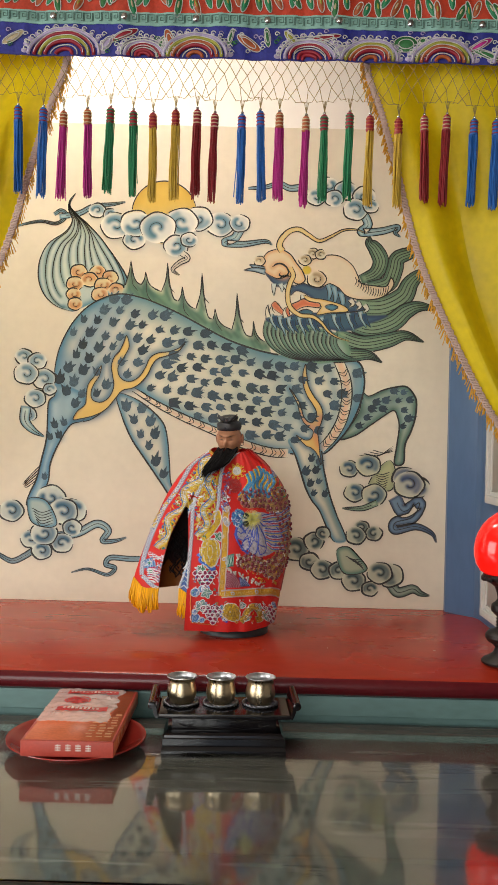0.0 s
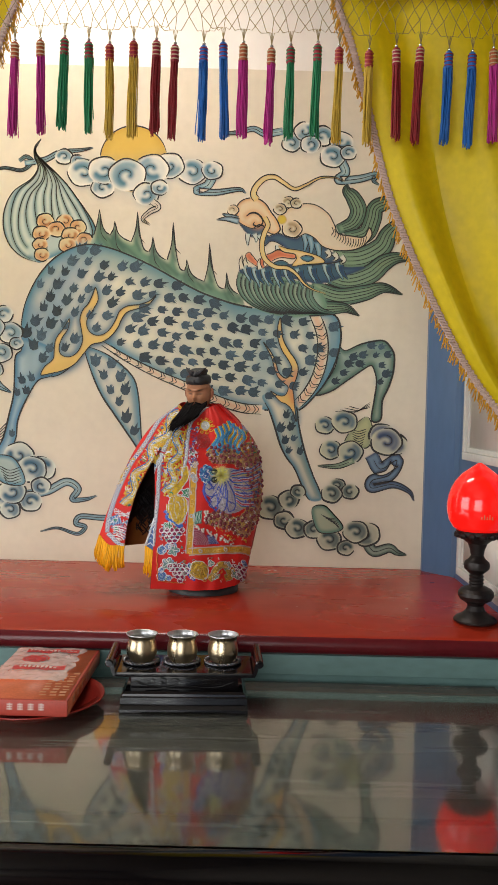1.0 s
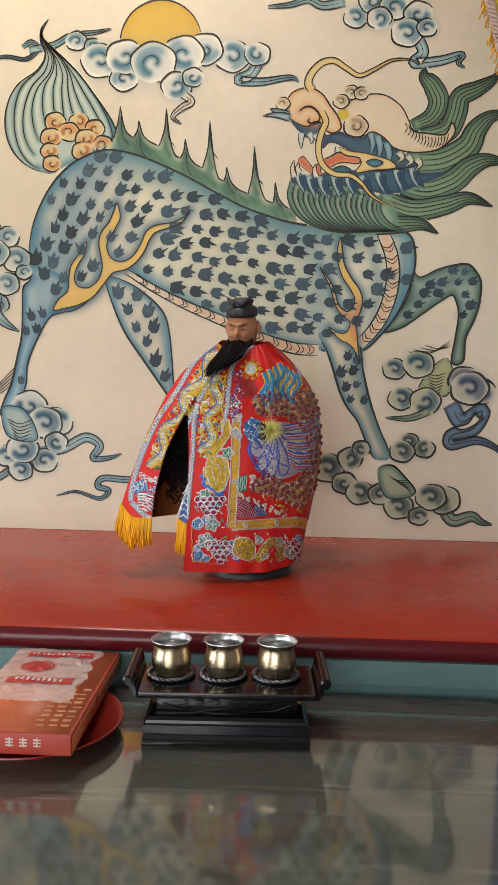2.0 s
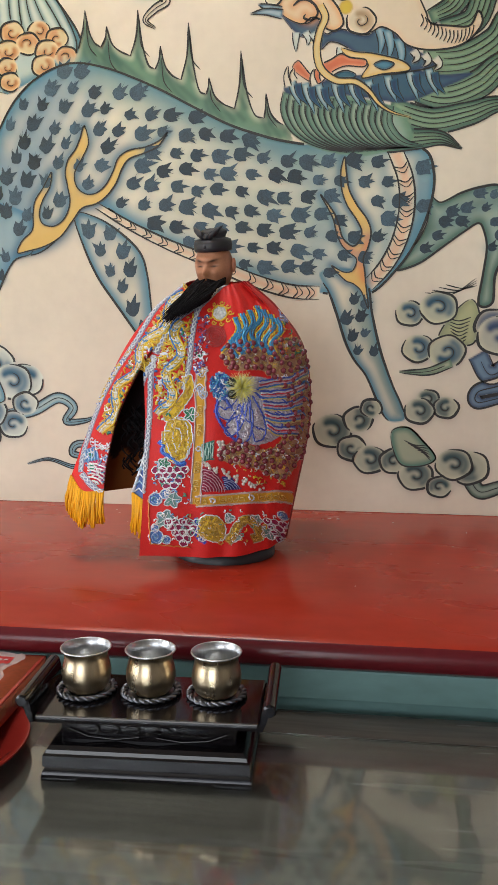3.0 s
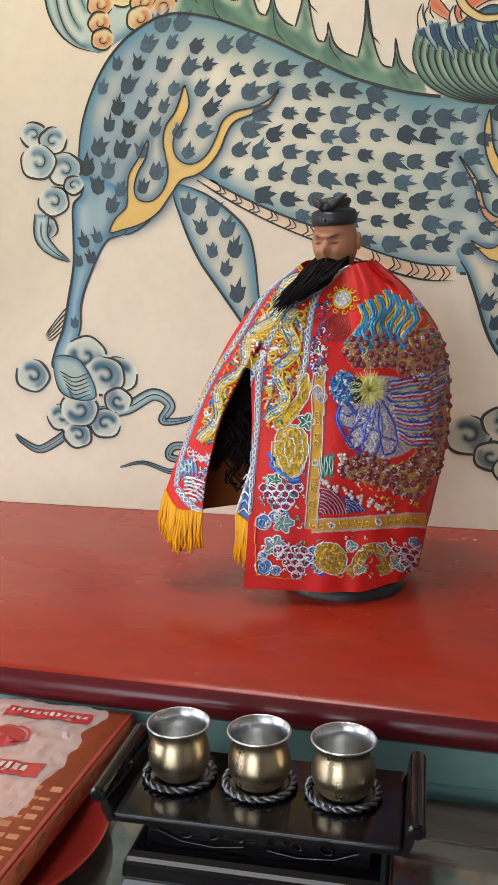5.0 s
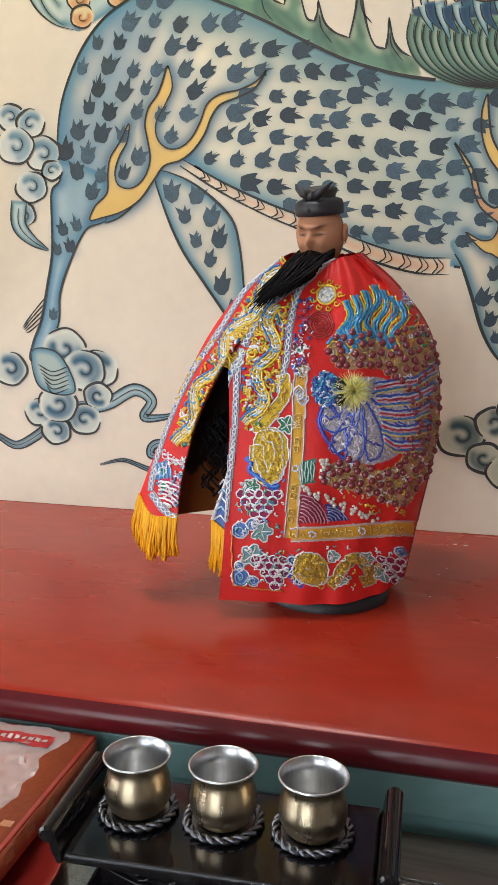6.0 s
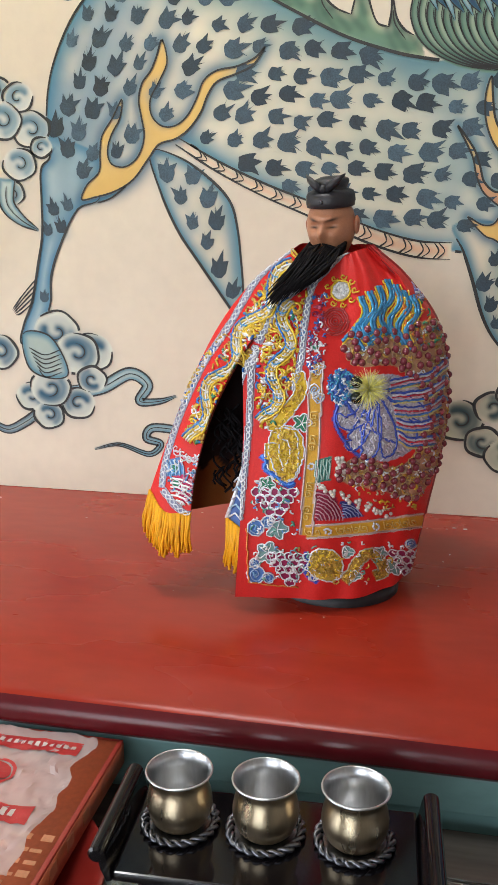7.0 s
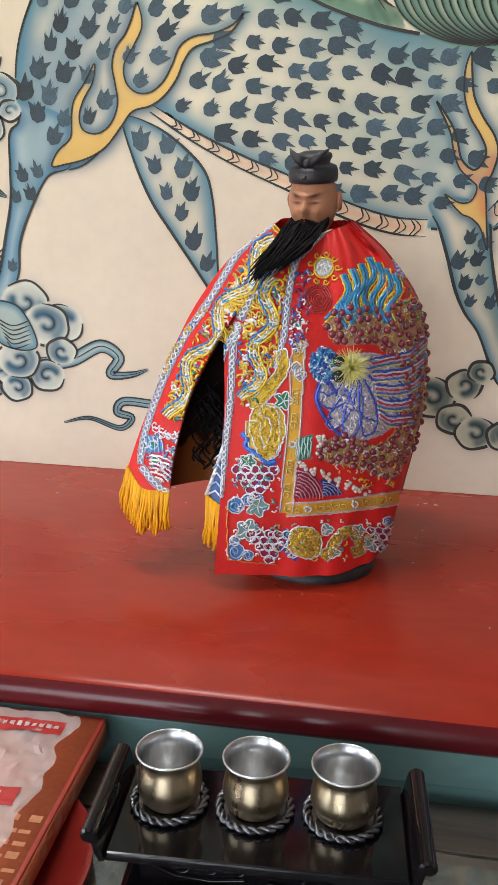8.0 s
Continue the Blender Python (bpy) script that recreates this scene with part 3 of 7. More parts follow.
# flames on the haunch and the shoulder
haunch_flame = spline(sk((207, 360), (213, 385), (203, 407), (190, 430), (192, 450), (205, 462), (222, 462), (238, 450), (250, 430), (259, 410), (276, 399), (302, 395), (324, 386), (336, 374), (322, 394), (300, 404), (276, 412), (264, 427), (255, 447), (240, 466), (222, 478), (200, 484), (185, 502), (165, 526), (140, 540), (112, 547), (95, 549), (103, 531), (120, 515), (122, 490), (126, 470), (140, 450), (153, 428), (150, 450), (138, 470), (132, 490), (137, 506), (155, 510), (172, 498), (181, 475), (178, 450), (175, 430), (180, 410), (192, 395), (200, 378)), 5, True)
chest_flame = spline(sk((604, 420), (606, 440), (610, 468), (622, 492), (636, 512), (642, 532), (637, 555), (630, 570), (632, 590), (634, 615), (637, 646), (627, 620), (615, 608), (602, 602), (582, 580), (600, 590), (614, 588), (620, 572), (610, 562), (598, 550), (590, 530), (586, 512), (578, 495), (567, 474), (586, 500), (594, 520), (600, 540), (614, 552), (624, 545), (628, 530), (620, 512), (607, 492), (599, 468), (598, 440)), 5, True)
for shape, c1, c2, halo in ((haunch_flame, YELLOW * 1.02, YELLOW * 0.94, 9), (chest_flame, YELLOW, (0.72, 0.46, 0.13), 7)):
    SLATE_KEEP_OUT.append(shape)
    wash(np.vstack((shape, shape[:1])), (0.055, 0.15, 0.23), halo, 0.85)
    paint(shape, c1, c2, 6)
    ink(np.vstack((shape, shape[:2])), 2.0, 1, 1)
wash(sk((592, 532), (602, 555), (622, 566), (632, 600)), ORANGE, 8, 0.8, chest_flame)
wash(sk((638, 540), (632, 570)), (0.66, 0.16, 0.05), 7, 0.7, chest_flame)
wash(sk((105, 540), (150, 528), (180, 500)), (0.62, 0.40, 0.10), 7, 0.35, haunch_flame)

# hooves and their clouds
paint(hoof, (0.44, 0.46, 0.24), (0.34, 0.38, 0.20), 10)
ink(hoof, 2.2)
for k in range(7):
    ink(spline([(690 - k, 836 + k * 4.4), (676, 840 + k * 4.4), (662 + k, 836 + k * 4)], 5), 1.6)
for k in range(4):
    ink(spline([(636 + k * 8, 806 - k * 3), (668 + k * 4, 808 - k * 2), (696, 790 + k * 3)], 6), 1.5)
trail([(698, 880), (714, 905), (742, 890), (730, 915), (700, 925), (700, 938), (736, 932), (764, 944), (772, 960)], 23, 2, (0.16, 0.25, 0.33), NAVY, 2.6)
puffs([(618, 830, 17, 3.2, 1), (652, 824, 22, 2.8, 1), (628, 872, 19, 3.6, 1), (662, 876, 22, 3.0, -1)], DEEP, (0.56, 0.56, 0.38), 2.3)
trail([(668, 890), (640, 900), (606, 900)], 10, 2, LGREEN, GREEN)
puffs([(716, 846, 22, 0.5, -1), (738, 862, 22, 5.8, 1), (724, 858, 27, 3.1, 1)], NAVY * 1.4, (0.56, 0.55, 0.40), 3.0)
fore_hoof = spline([(596, 975), (616, 968), (634, 984), (650, 1006), (632, 1016), (606, 1012)], 7, True)
paint(fore_hoof, (0.34, 0.38, 0.26), DGREEN * 2, 10)
ink(fore_hoof, 2.2)
for k in range(6):
    ink(spline([(612 + k * 4, 984 + k * 3), (626 + k * 2, 990 + k * 2), (640 + k, 990 + k * 4)], 5), 1.5)
trail([(690, 1030), (704, 1048), (730, 1042), (744, 1050), (760, 1054)], 18, 2, (0.3, 0.36, 0.28), DGREEN, 2.4)
puffs([(640, 934, 14, 3.0, 1), (662, 944, 15, 5.6, -1), (630, 948, 18, 3.4, 1), (524, 972, 24, 3.4, 1), (556, 958, 18, 2.4, -1), (572, 944, 13, 0.5, 1), (548, 994, 18, 5.8, 1), (570, 1008, 20, 3.6, 1), (600, 1010, 18, 0.4, -1), (626, 1028, 21, 3.2, 1), (655, 1042, 15, 0.6, -1), (690, 1018, 24, 5.2, -1), (672, 1014, 22, 3.0, 1)], (0.030, 0.075, 0.085), (0.50, 0.50, 0.36), 2.8)
paint(fore_hoof, (0.34, 0.38, 0.26), DGREEN * 2, 10)
ink(fore_hoof, 2.2)
for k in range(6):
    ink(spline([(612 + k * 4, 984 + k * 3), (626 + k * 2, 990 + k * 2), (640 + k, 990 + k * 4)], 5), 1.5)
puffs([(42, 632, 16, 2.8, 1), (66, 640, 17, 0.2, -1), (78, 672, 21, 3.2, 1), (46, 662, 22, 3.6, 1), (88, 690, 12, 0.4, -1), (62, 706, 19, 3.2, 1), (50, 735, 15, 2.6, -1)], (0.17, 0.31, 0.38), (0.70, 0.70, 0.60))
trail([(46, 720), (44, 745), (58, 762), (78, 774)], 18, 2, PALE, TEAL)
trail([(100, 950), (138, 944), (172, 928), (192, 940), (182, 958), (205, 958), (224, 952)], 14, 2)
trail([(262, 990), (230, 990), (196, 988), (188, 1000), (204, 1006), (190, 1018), (156, 1008), (126, 1014)], 9, 1.5)
trail([(66, 970), (44, 985), (22, 994), (2, 985), (-8, 976)], 10, 3, PALE, DEEP)
puffs([(20, 905, 22, 3.4, 1), (90, 882, 26, 4.2, -1), (130, 905, 24, 0.2, -1), (112, 906, 26, 3.2, 1), (128, 935, 17, 0.3, 1), (54, 955, 18, 3.0, 1), (110, 962, 20, 0.4, -1), (74, 976, 18, 3.2, 1), (78, 945, 24, 3.4, -1)], DEEP * 1.2, (0.62, 0.66, 0.55), 2.6)
hind_hoof = spline([(50, 885), (78, 885), (94, 905), (100, 930), (78, 934), (54, 922)], 7, True)
paint(hind_hoof, (0.36, 0.46, 0.42), TEAL, 10)
ink(hind_hoof, 2.0)
for k in range(6):
    ink(spline([(56 + k * 2, 900 + k * 5), (74, 908 + k * 5), (94, 902 + k * 5)], 5), 1.6)
for k in range(5):
    ink(spline([(70 - k, 826 + k * 6), (54 - k, 842 + k * 5), (40 + k, 858 + k * 1.5)], 6), 1.8)

# mane, beard and head as curled shapes
MANE, MANE_D = (0.24, 0.36, 0.22), DGREEN * 1.3
for pts, w0, w1, bl in (([(730, 224), (764, 208), (777, 180), (766, 152), (752, 135), (753, 120)], 16, 2, 18), ([(748, 246), (792, 232), (808, 200), (816, 172), (845, 158), (872, 142), (884, 126)], 26, 2, 12), ([(720, 288), (780, 286), (826, 262), (844, 230), (868, 208), (905, 198)], 34, 4, 12), ([(690, 318), (750, 336), (800, 322), (832, 296), (864, 284), (905, 290)], 26, 3, 16), ([(670, 352), (730, 372), (786, 364), (830, 352), (872, 366)], 26, 2, 12), ([(600, 372), (650, 398), (706, 398), (746, 398), (776, 414)], 20, 2, 12)):
    lock(sk(*pts), w0, w1, bl, MANE, MANE_D, 4, 2.3, 8)
beard = spline(sk((518, 318), (511, 345), (514, 368), (530, 388), (562, 406), (610, 418), (650, 418), (686, 408), (704, 396), (698, 372), (684, 352), (640, 338), (590, 326), (545, 312)), 8, True)
paint(beard, (0.30, 0.42, 0.32), GREEN * 1.3, 16)
for k in range(17):
    f = k / 16
    lock(sk((520 + 150 * f, 322 + 26 * f), (517 + 150 * f, 350 + 22 * f), (532 + 146 * f, 378 + 14 * f), (566 + 130 * f, 400 + 4 * f), (612 + 108 * f, 414 - 6 * f)), 11, 1.5, 5, (0.36, 0.46, 0.33) if k % 2 else (0.20, 0.32, 0.23), DGREEN * 1.4, 1, 1.6, 5)
jaw = spline(sk((516, 322), (524, 306), (548, 314), (580, 306), (640, 300), (690, 292), (745, 306), (792, 306), (748, 326), (694, 344), (640, 336), (600, 330), (560, 334)), 7, True)
paint(jaw, (0.055, 0.12, 0.17), NAVY, 8)
for k, (x, y) in enumerate(((526, 318), (546, 324), (566, 326), (590, 324), (614, 322), (640, 324), (668, 318), (700, 312), (728, 310))):
    lock(sk((x, y - 14), (x + 4, y + 4), (x + 14, y + 26 + 6 * (k % 2))), 9, 1, 3, (0.44, 0.54, 0.50), TEAL, 0, 1.3, 4)
    lock(sk((x + 9, y - 8), (x + 12, y + 8), (x + 24, y + 24)), 9, 1, 2, NAVY, DEEP, 0, 1.2, 4)
mask = spline(sk((512, 208), (545, 224), (566, 218), (578, 240), (598, 234), (640, 244), (652, 224), (672, 236), (700, 262), (740, 290), (700, 300), (655, 300), (610, 262), (585, 252), (570, 262), (556, 246), (536, 240)), 7, True)
paint(mask, (0.06, 0.12, 0.17), NAVY, 7)
ink(mask, 1.8)
for x, y, dx, dy in ((534, 236, -1, 28), (548, 236, 4, 20), (558, 238, 4, 20), (600, 262, -3, 18)):
    lock(sk((x, y), (x + dx, y + dy * 0.5), (x + dx * 0.6, y + dy)), 9, 1, 1, (0.74, 0.70, 0.58), PALE, 0, 1.5)
for x, y in ((655, 230), (668, 238), (684, 252)):
    lock(sk((x, y), (x + 5, y + 22), (x + 2, y + 44)), 10, 2, 3, (0.36, 0.48, 0.50), TEAL, 0, 1.5)
cheek = spline(sk((600, 262), (622, 268), (650, 272), (690, 284), (700, 298), (660, 302), (630, 306), (640, 286), (616, 280)), 6, True)
paint(cheek, (0.74, 0.58, 0.30), YELLOW, 6)
ink(cheek, 1.7)
lens = spline(sk((648, 288), (662, 282), (678, 288), (664, 296)), 6, True)
paint(lens, TEAL, DEEP, 4)
ink(lens, 1.8)
lens = spline(sk((588, 302), (606, 294), (622, 302), (604, 310)), 6, True)
paint(lens, TEAL * 0.6, DEEP, 4)
ink(lens, 1.6)
tongue = spline(sk((528, 288), (536, 277), (545, 286), (556, 298), (566, 286), (584, 278), (600, 270), (614, 276), (636, 280), (634, 290), (606, 288), (586, 296), (566, 312), (546, 304)), 6, True)
paint(tongue, (0.60, 0.17, 0.08), (0.70, 0.30, 0.16), 5)
ink(tongue, 1.8)
for x, y, dy in ((521, 314, -30), (530, 306, -18), (560, 314, -24), (574, 306, -14)):
    lock(sk((x, y), (x - 3, y + dy * 0.5), (x, y + dy)), 8, 1, 1, (0.76, 0.70, 0.56), CREAM, 0, 1.6)
dome = spline(sk((608, 200), (620, 180), (650, 168), (682, 169), (710, 188), (724, 214), (732, 232), (760, 237), (788, 238), (800, 218), (806, 234), (790, 256), (765, 268), (728, 270), (698, 262), (680, 244), (660, 234), (642, 240), (630, 215)), 8, True)
paint(dome, (0.74, 0.64, 0.46), (0.74, 0.58, 0.38), 9)
ink(dome, 2.4)
for k in range(14):
    f = k / 13
    x, y = 718 + 76 * f, 220 + 26 * math.sin(f * 2.3)
    ink(spline(sk((x, y - 2), (x + 3 - 5 * f, y + 8), (x - 4 * f - 2, y + 17)), 4), 1.6, 1, 0.2)
puffs([(sk((622, 164))[0] + (11, 2.6, 1)), (sk((640, 166))[0] + (10, 0.4, -1)), (sk((604, 180))[0] + (11, 3.0, 1))], (0.45, 0.36, 0.2), (0.74, 0.66, 0.48), 1.9)
swirl(*sk((630, 224))[0], 17, 3.4, 1, (0.50, 0.36, 0.2), (0.75, 0.64, 0.45), 1.1, 2.2)
dot = sk((608, 203))[0]
a = np.linspace(0, 2 * math.pi, 24, endpoint=False)
paint(np.stack((dot[0] + 8 * np.cos(a), dot[1] + 8 * np.sin(a)), 1), (0.66, 0.50, 0.06), (0.6, 0.44, 0.08), 4)
snout = spline(sk((512, 206), (508, 184), (516, 166), (534, 157), (554, 157), (572, 168), (584, 186), (598, 206), (604, 226), (592, 236), (578, 232), (568, 218), (556, 216), (544, 224), (526, 218)), 8, True)
paint(snout, (0.75, 0.60, 0.38), (0.70, 0.42, 0.20), 9)
ink(snout, 2.3)
curl = spline(sk((530, 197), (540, 190), (552, 190), (563, 199), (566, 211), (557, 219), (546, 216), (548, 210)), 8)
wash(curl, (0.66, 0.34, 0.14), 6, 0.7)
ink(curl, 3.2)
swirl(*sk((501, 184))[0], 10, 2.8, 1, (0.55, 0.42, 0.25), (0.75, 0.64, 0.45), 0.6, 1.8)
for pts in ([(512, 204), (492, 198), (478, 193)], [(514, 209), (490, 204), (466, 206)]):
    lock(sk(*pts), 10, 1, 2, (0.36, 0.48, 0.52), DEEP, 0, 1.8, 4)
for x, y in ((706, 270), (722, 276), (738, 282)):
    lock(sk((x, y), (x + 6, y + 10), (x - 2, y + 18)), 9, 1, 2, (0.74, 0.66, 0.5), (0.6, 0.6, 0.5), 0, 1.7)
lock(sk((553, 160), (546, 148), (552, 130), (570, 112), (592, 108), (612, 120), (636, 134), (662, 124), (692, 108), (722, 106), (748, 114)), 11, 1, 1, (0.70, 0.58, 0.28), YELLOW, 0, 2.0, 4)
lock(sk((570, 198), (577, 216), (569, 236), (564, 262), (570, 290), (592, 308), (620, 311), (640, 325), (656, 345), (676, 358), (702, 366)), 8, 1, 3, (0.70, 0.58, 0.28), YELLOW, 0, 1.9, 4)

# slate dabs laid over the coat in staggered rows
rnd = random.Random(11)
DABS = []


def dab_field(region, u0, u1, v0, v1, du, dv, size, lean):
    row, v = 0, v0
    while v < v1:
        u = u0 + (du / 2 if row % 2 else 0)
        while u < u1:
            pu, pv = u + rnd.uniform(-3, 3), v + 0.10 * (u - u0) * (du > 24) + rnd.uniform(-3, 3)
            near = distance(np.vstack((region, region[:1])), np.array([pu]), np.array([pv]))[0]
            if contains(region, np.array([pu]), np.array([pv]))[0] and near > size * 0.45 and not any(contains(s, np.array([pu]), np.array([pv]))[0] for s in SLATE_KEEP_OUT) and not contains(beard, np.array([pu]), np.array([pv]))[0] :
                DABS.append((pu, pv, size * rnd.uniform(0.78, 1.2), lean(pu) + rnd.uniform(-0.25, 0.25)))
            u += du
        v += dv
        row += 1


dab_field(body, 105, 640, 500, 800, 27, 21.5, 17, lambda u: float(np.interp(u, (110, 180, 260, 340, 430, 560), (1.45, 1.15, 0.55, -0.05, -0.22, 0.05))))
dab_field(raised, 590, 750, 680, 830, 19, 15, 13, lambda u: 0.2)
dab_field(leg_hind, 80, 130, 750, 880, 17, 24, 13, lambda u: 1.7)
dab_field(far_hind, 212, 310, 700, 860, 26, 22, 17, lambda u: 1.4)
dab_field(leg_fore, 515, 620, 815, 970, 17, 20, 14, lambda u: 1.2)


def leaf_dab(bm, u, v, s, a, y):
    """A loaded brush pressed down and flicked off: a round heel, ragged points and stray bristle lines."""
    row = []
    for k in range(9):
        t = a + math.pi * 0.52 + k * math.pi * 0.96 / 8
        r = 0.50 + rnd.uniform(-0.05, 0.05)
        row.append((r * math.cos(t), r * math.sin(t)))
    tail = rnd.choice((1, 3, 3, 5))
    for i, (r, t) in enumerate(((0.52, -1.15), (0.76, -0.74), (0.48, -0.44), (0.86, -0.05), (0.48, 0.36), (0.78, 0.68), (0.52, 1.10))):
        r = r * rnd.uniform(0.88, 1.12) * (1.3 if i == tail else 1)
        t += rnd.uniform(-0.10, 0.10)
        row.append((r * math.cos(a + t), r * math.sin(a + t)))
    c = bm.verts.new(on_wall(u, v, y))
    vs = [bm.verts.new(on_wall(u + s * p, v - s * q, y)) for p, q in row]
    for k in range(len(vs)):
        bm.faces.new((c, vs[k], vs[(k + 1) % len(vs)]))
    for _ in range(3):
        t, w = a + rnd.uniform(-0.75, 0.75), rnd.uniform(0.03, 0.06)
        r1 = rnd.uniform(0.72, 1.05)
        tip = bm.verts.new(on_wall(u + s * r1 * math.cos(t), v - s * r1 * math.sin(t), y))
        side = bm.verts.new(on_wall(u + s * 0.4 * math.cos(t + w * 4), v - s * 0.4 * math.sin(t + w * 4), y - 0.00004))
        bm.faces.new((c, tip, side))


# the painted sheet
for u, v, s, a in DABS:
    wash([(u - 4 * math.cos(a), v + 4 * math.sin(a)), (u + 3 * math.cos(a), v - 3 * math.sin(a))], (0.12, 0.27, 0.36) if u < 260 else (0.19, 0.34, 0.34), s * 0.62, 0.55 if u < 260 else 0.42)
blot = np.array([[noise.noise(Vector((u * 0.012, v * 0.012, 3))) for u in GU[0, ::6]] for v in GV[::6, 0]])
blot = np.kron(blot, np.ones((6, 6)))[:GU.shape[0], :GU.shape[1]]
CANVAS *= (1 + 0.05 * blot)[..., None]
mural = empty("wall_painting", pose(0, 0, 0), "cream wall painting of a blue-green dappled form and clouds", "wall painting")
nv, nu = GU.shape
X, Z = -0.5997 + 0.0013291 * GU + 0.0000325 * GV, 2.4619 - 0.00133 * GV + 0.0000307 * GU
X, Z = np.minimum(X, 0.478), np.clip(Z, 1.0505, 2.176)
co = np.stack((X, np.full(X.shape, WALL_Y), Z), -1).reshape(-1, 3)
i = (np.arange(nv - 1)[:, None] * nu + np.arange(nu - 1)[None]).ravel()
quads = np.stack((i, i + nu, i + nu + 1, i + 1), 1)
span = co[quads]
quads = quads[(np.ptp(span[..., 0], axis=1) > 1e-4) & (np.ptp(span[..., 2], axis=1) > 1e-4)]
me = bpy.data.meshes.new("painted_sheet")
me.from_pydata(co.tolist(), [], quads.tolist())
lay = me.color_attributes.new("paint", "FLOAT_COLOR", "POINT")
lay.data.foreach_set("color", np.concatenate((CANVAS.reshape(-1, 3), np.ones((nv * nu, 1))), 1).astype(np.float32).ravel())
me.materials.append(MURAL)
sheet = new("painted_sheet", me)
sheet.parent = mural
tagged(sheet, "cream plaster sheet with soft washes of colour")
part("sheet_edge", box(-0.790, 0.478, WALL_Y + 0.0008, WALL_Y + 0.0058, 1.0502, 2.176), PLASTER, mural)
bm = bmesh.new()
for u, v, s, a in DABS:
    leaf_dab(bm, u, v, s * 0.89, a, WALL_Y - 0.0003 - 0.0003 * rnd.random())
for f in bm.faces:
    f.normal_update()
    if f.normal.y > 0:
        f.normal_flip()
tagged(part("dab_pattern", bm, SCALE_INK, mural, "slate blue three-pointed brush dabs", smooth=False), kind="stuff")
bm = bmesh.new()
for pts, wd in STROKES:
    a, b = ribbon(pts, 1.0, 1.0)
    h = wd[:, None] / 2
    va = [bm.verts.new(on_wall(*p, WALL_Y - 0.0008)) for p in pts + (a - pts) * 2 * h]
    vb = [bm.verts.new(on_wall(*p, WALL_Y - 0.0008)) for p in pts + (b - pts) * 2 * h]
    for k in range(len(pts) - 1):
        f = bm.faces.new((va[k], vb[k], vb[k + 1], va[k + 1]))
        f.normal_update()
        if f.normal.y > 0:
            f.normal_flip()
tagged(part("ink_drawing", bm, INK, mural, "black brush outlines", smooth=False), kind="stuff")

# ---- the robed deity figure, one mesh: cloth, embroidery cords, beads, head ----
CLOTH = shader("embroidered_satin", (1, 1, 1), 0.50, var=0.10, scale=60, bump=0.25, bump_scale=900, spec=0.28, attr="paint")
CORD = shader("metallic_thread", (1, 1, 1), 0.32, 0.25, var=0.25, scale=400, spec=0.7, attr="paint")
HAIR = shader("black_hair", (0.008, 0.007, 0.008), 0.75, var=0.3, scale=200, spec=0.12)
GLOSS = shader("glossy_bead", (1, 1, 1), 0.15, 0.1, var=0.1, scale=200, spec=0.7, attr="paint")
MATTE = shader("painted_wood_and_hair", (1, 1, 1), 0.48, var=0.15, scale=150, bump=0.1, bump_scale=500, attr="paint")
S_CO, S_FACE, S_COL, S_MAT = [], [], [], []


def add_mesh(co, faces, cols, mat):
    """Adds points, faces and colours to the figure's one mesh."""
    base = len(S_CO)
    S_CO.extend(map(tuple, co))
    S_COL.extend(map(tuple, cols))
    S_FACE.extend([tuple(base + k for k in f) for f in faces])
    S_MAT.extend([mat] * len(faces))


def sheet_faces(nv, nu):
    return [(j * nu + i, j * nu + i + 1, (j + 1) * nu + i + 1, (j + 1) * nu + i) for j in range(nv - 1) for i in range(nu - 1)]


def resample(line, n):
    line = np.asarray(line)
    d = np.concatenate(([0], np.cumsum(np.linalg.norm(np.diff(line, axis=0), axis=1))))
    t = np.linspace(0, d[-1], n)
    return np.stack([np.interp(t, d, line[:, k]) for k in range(line.shape[1])], 1)


def drape(levels, nu, nz):
    rows = [resample(spline([(x, y, z) for x, y, z in pts], 20), nu) for pts in levels]
    return np.stack([resample(spline([r[k] for r in rows], 16), nz) for k in range(nu)], 1)


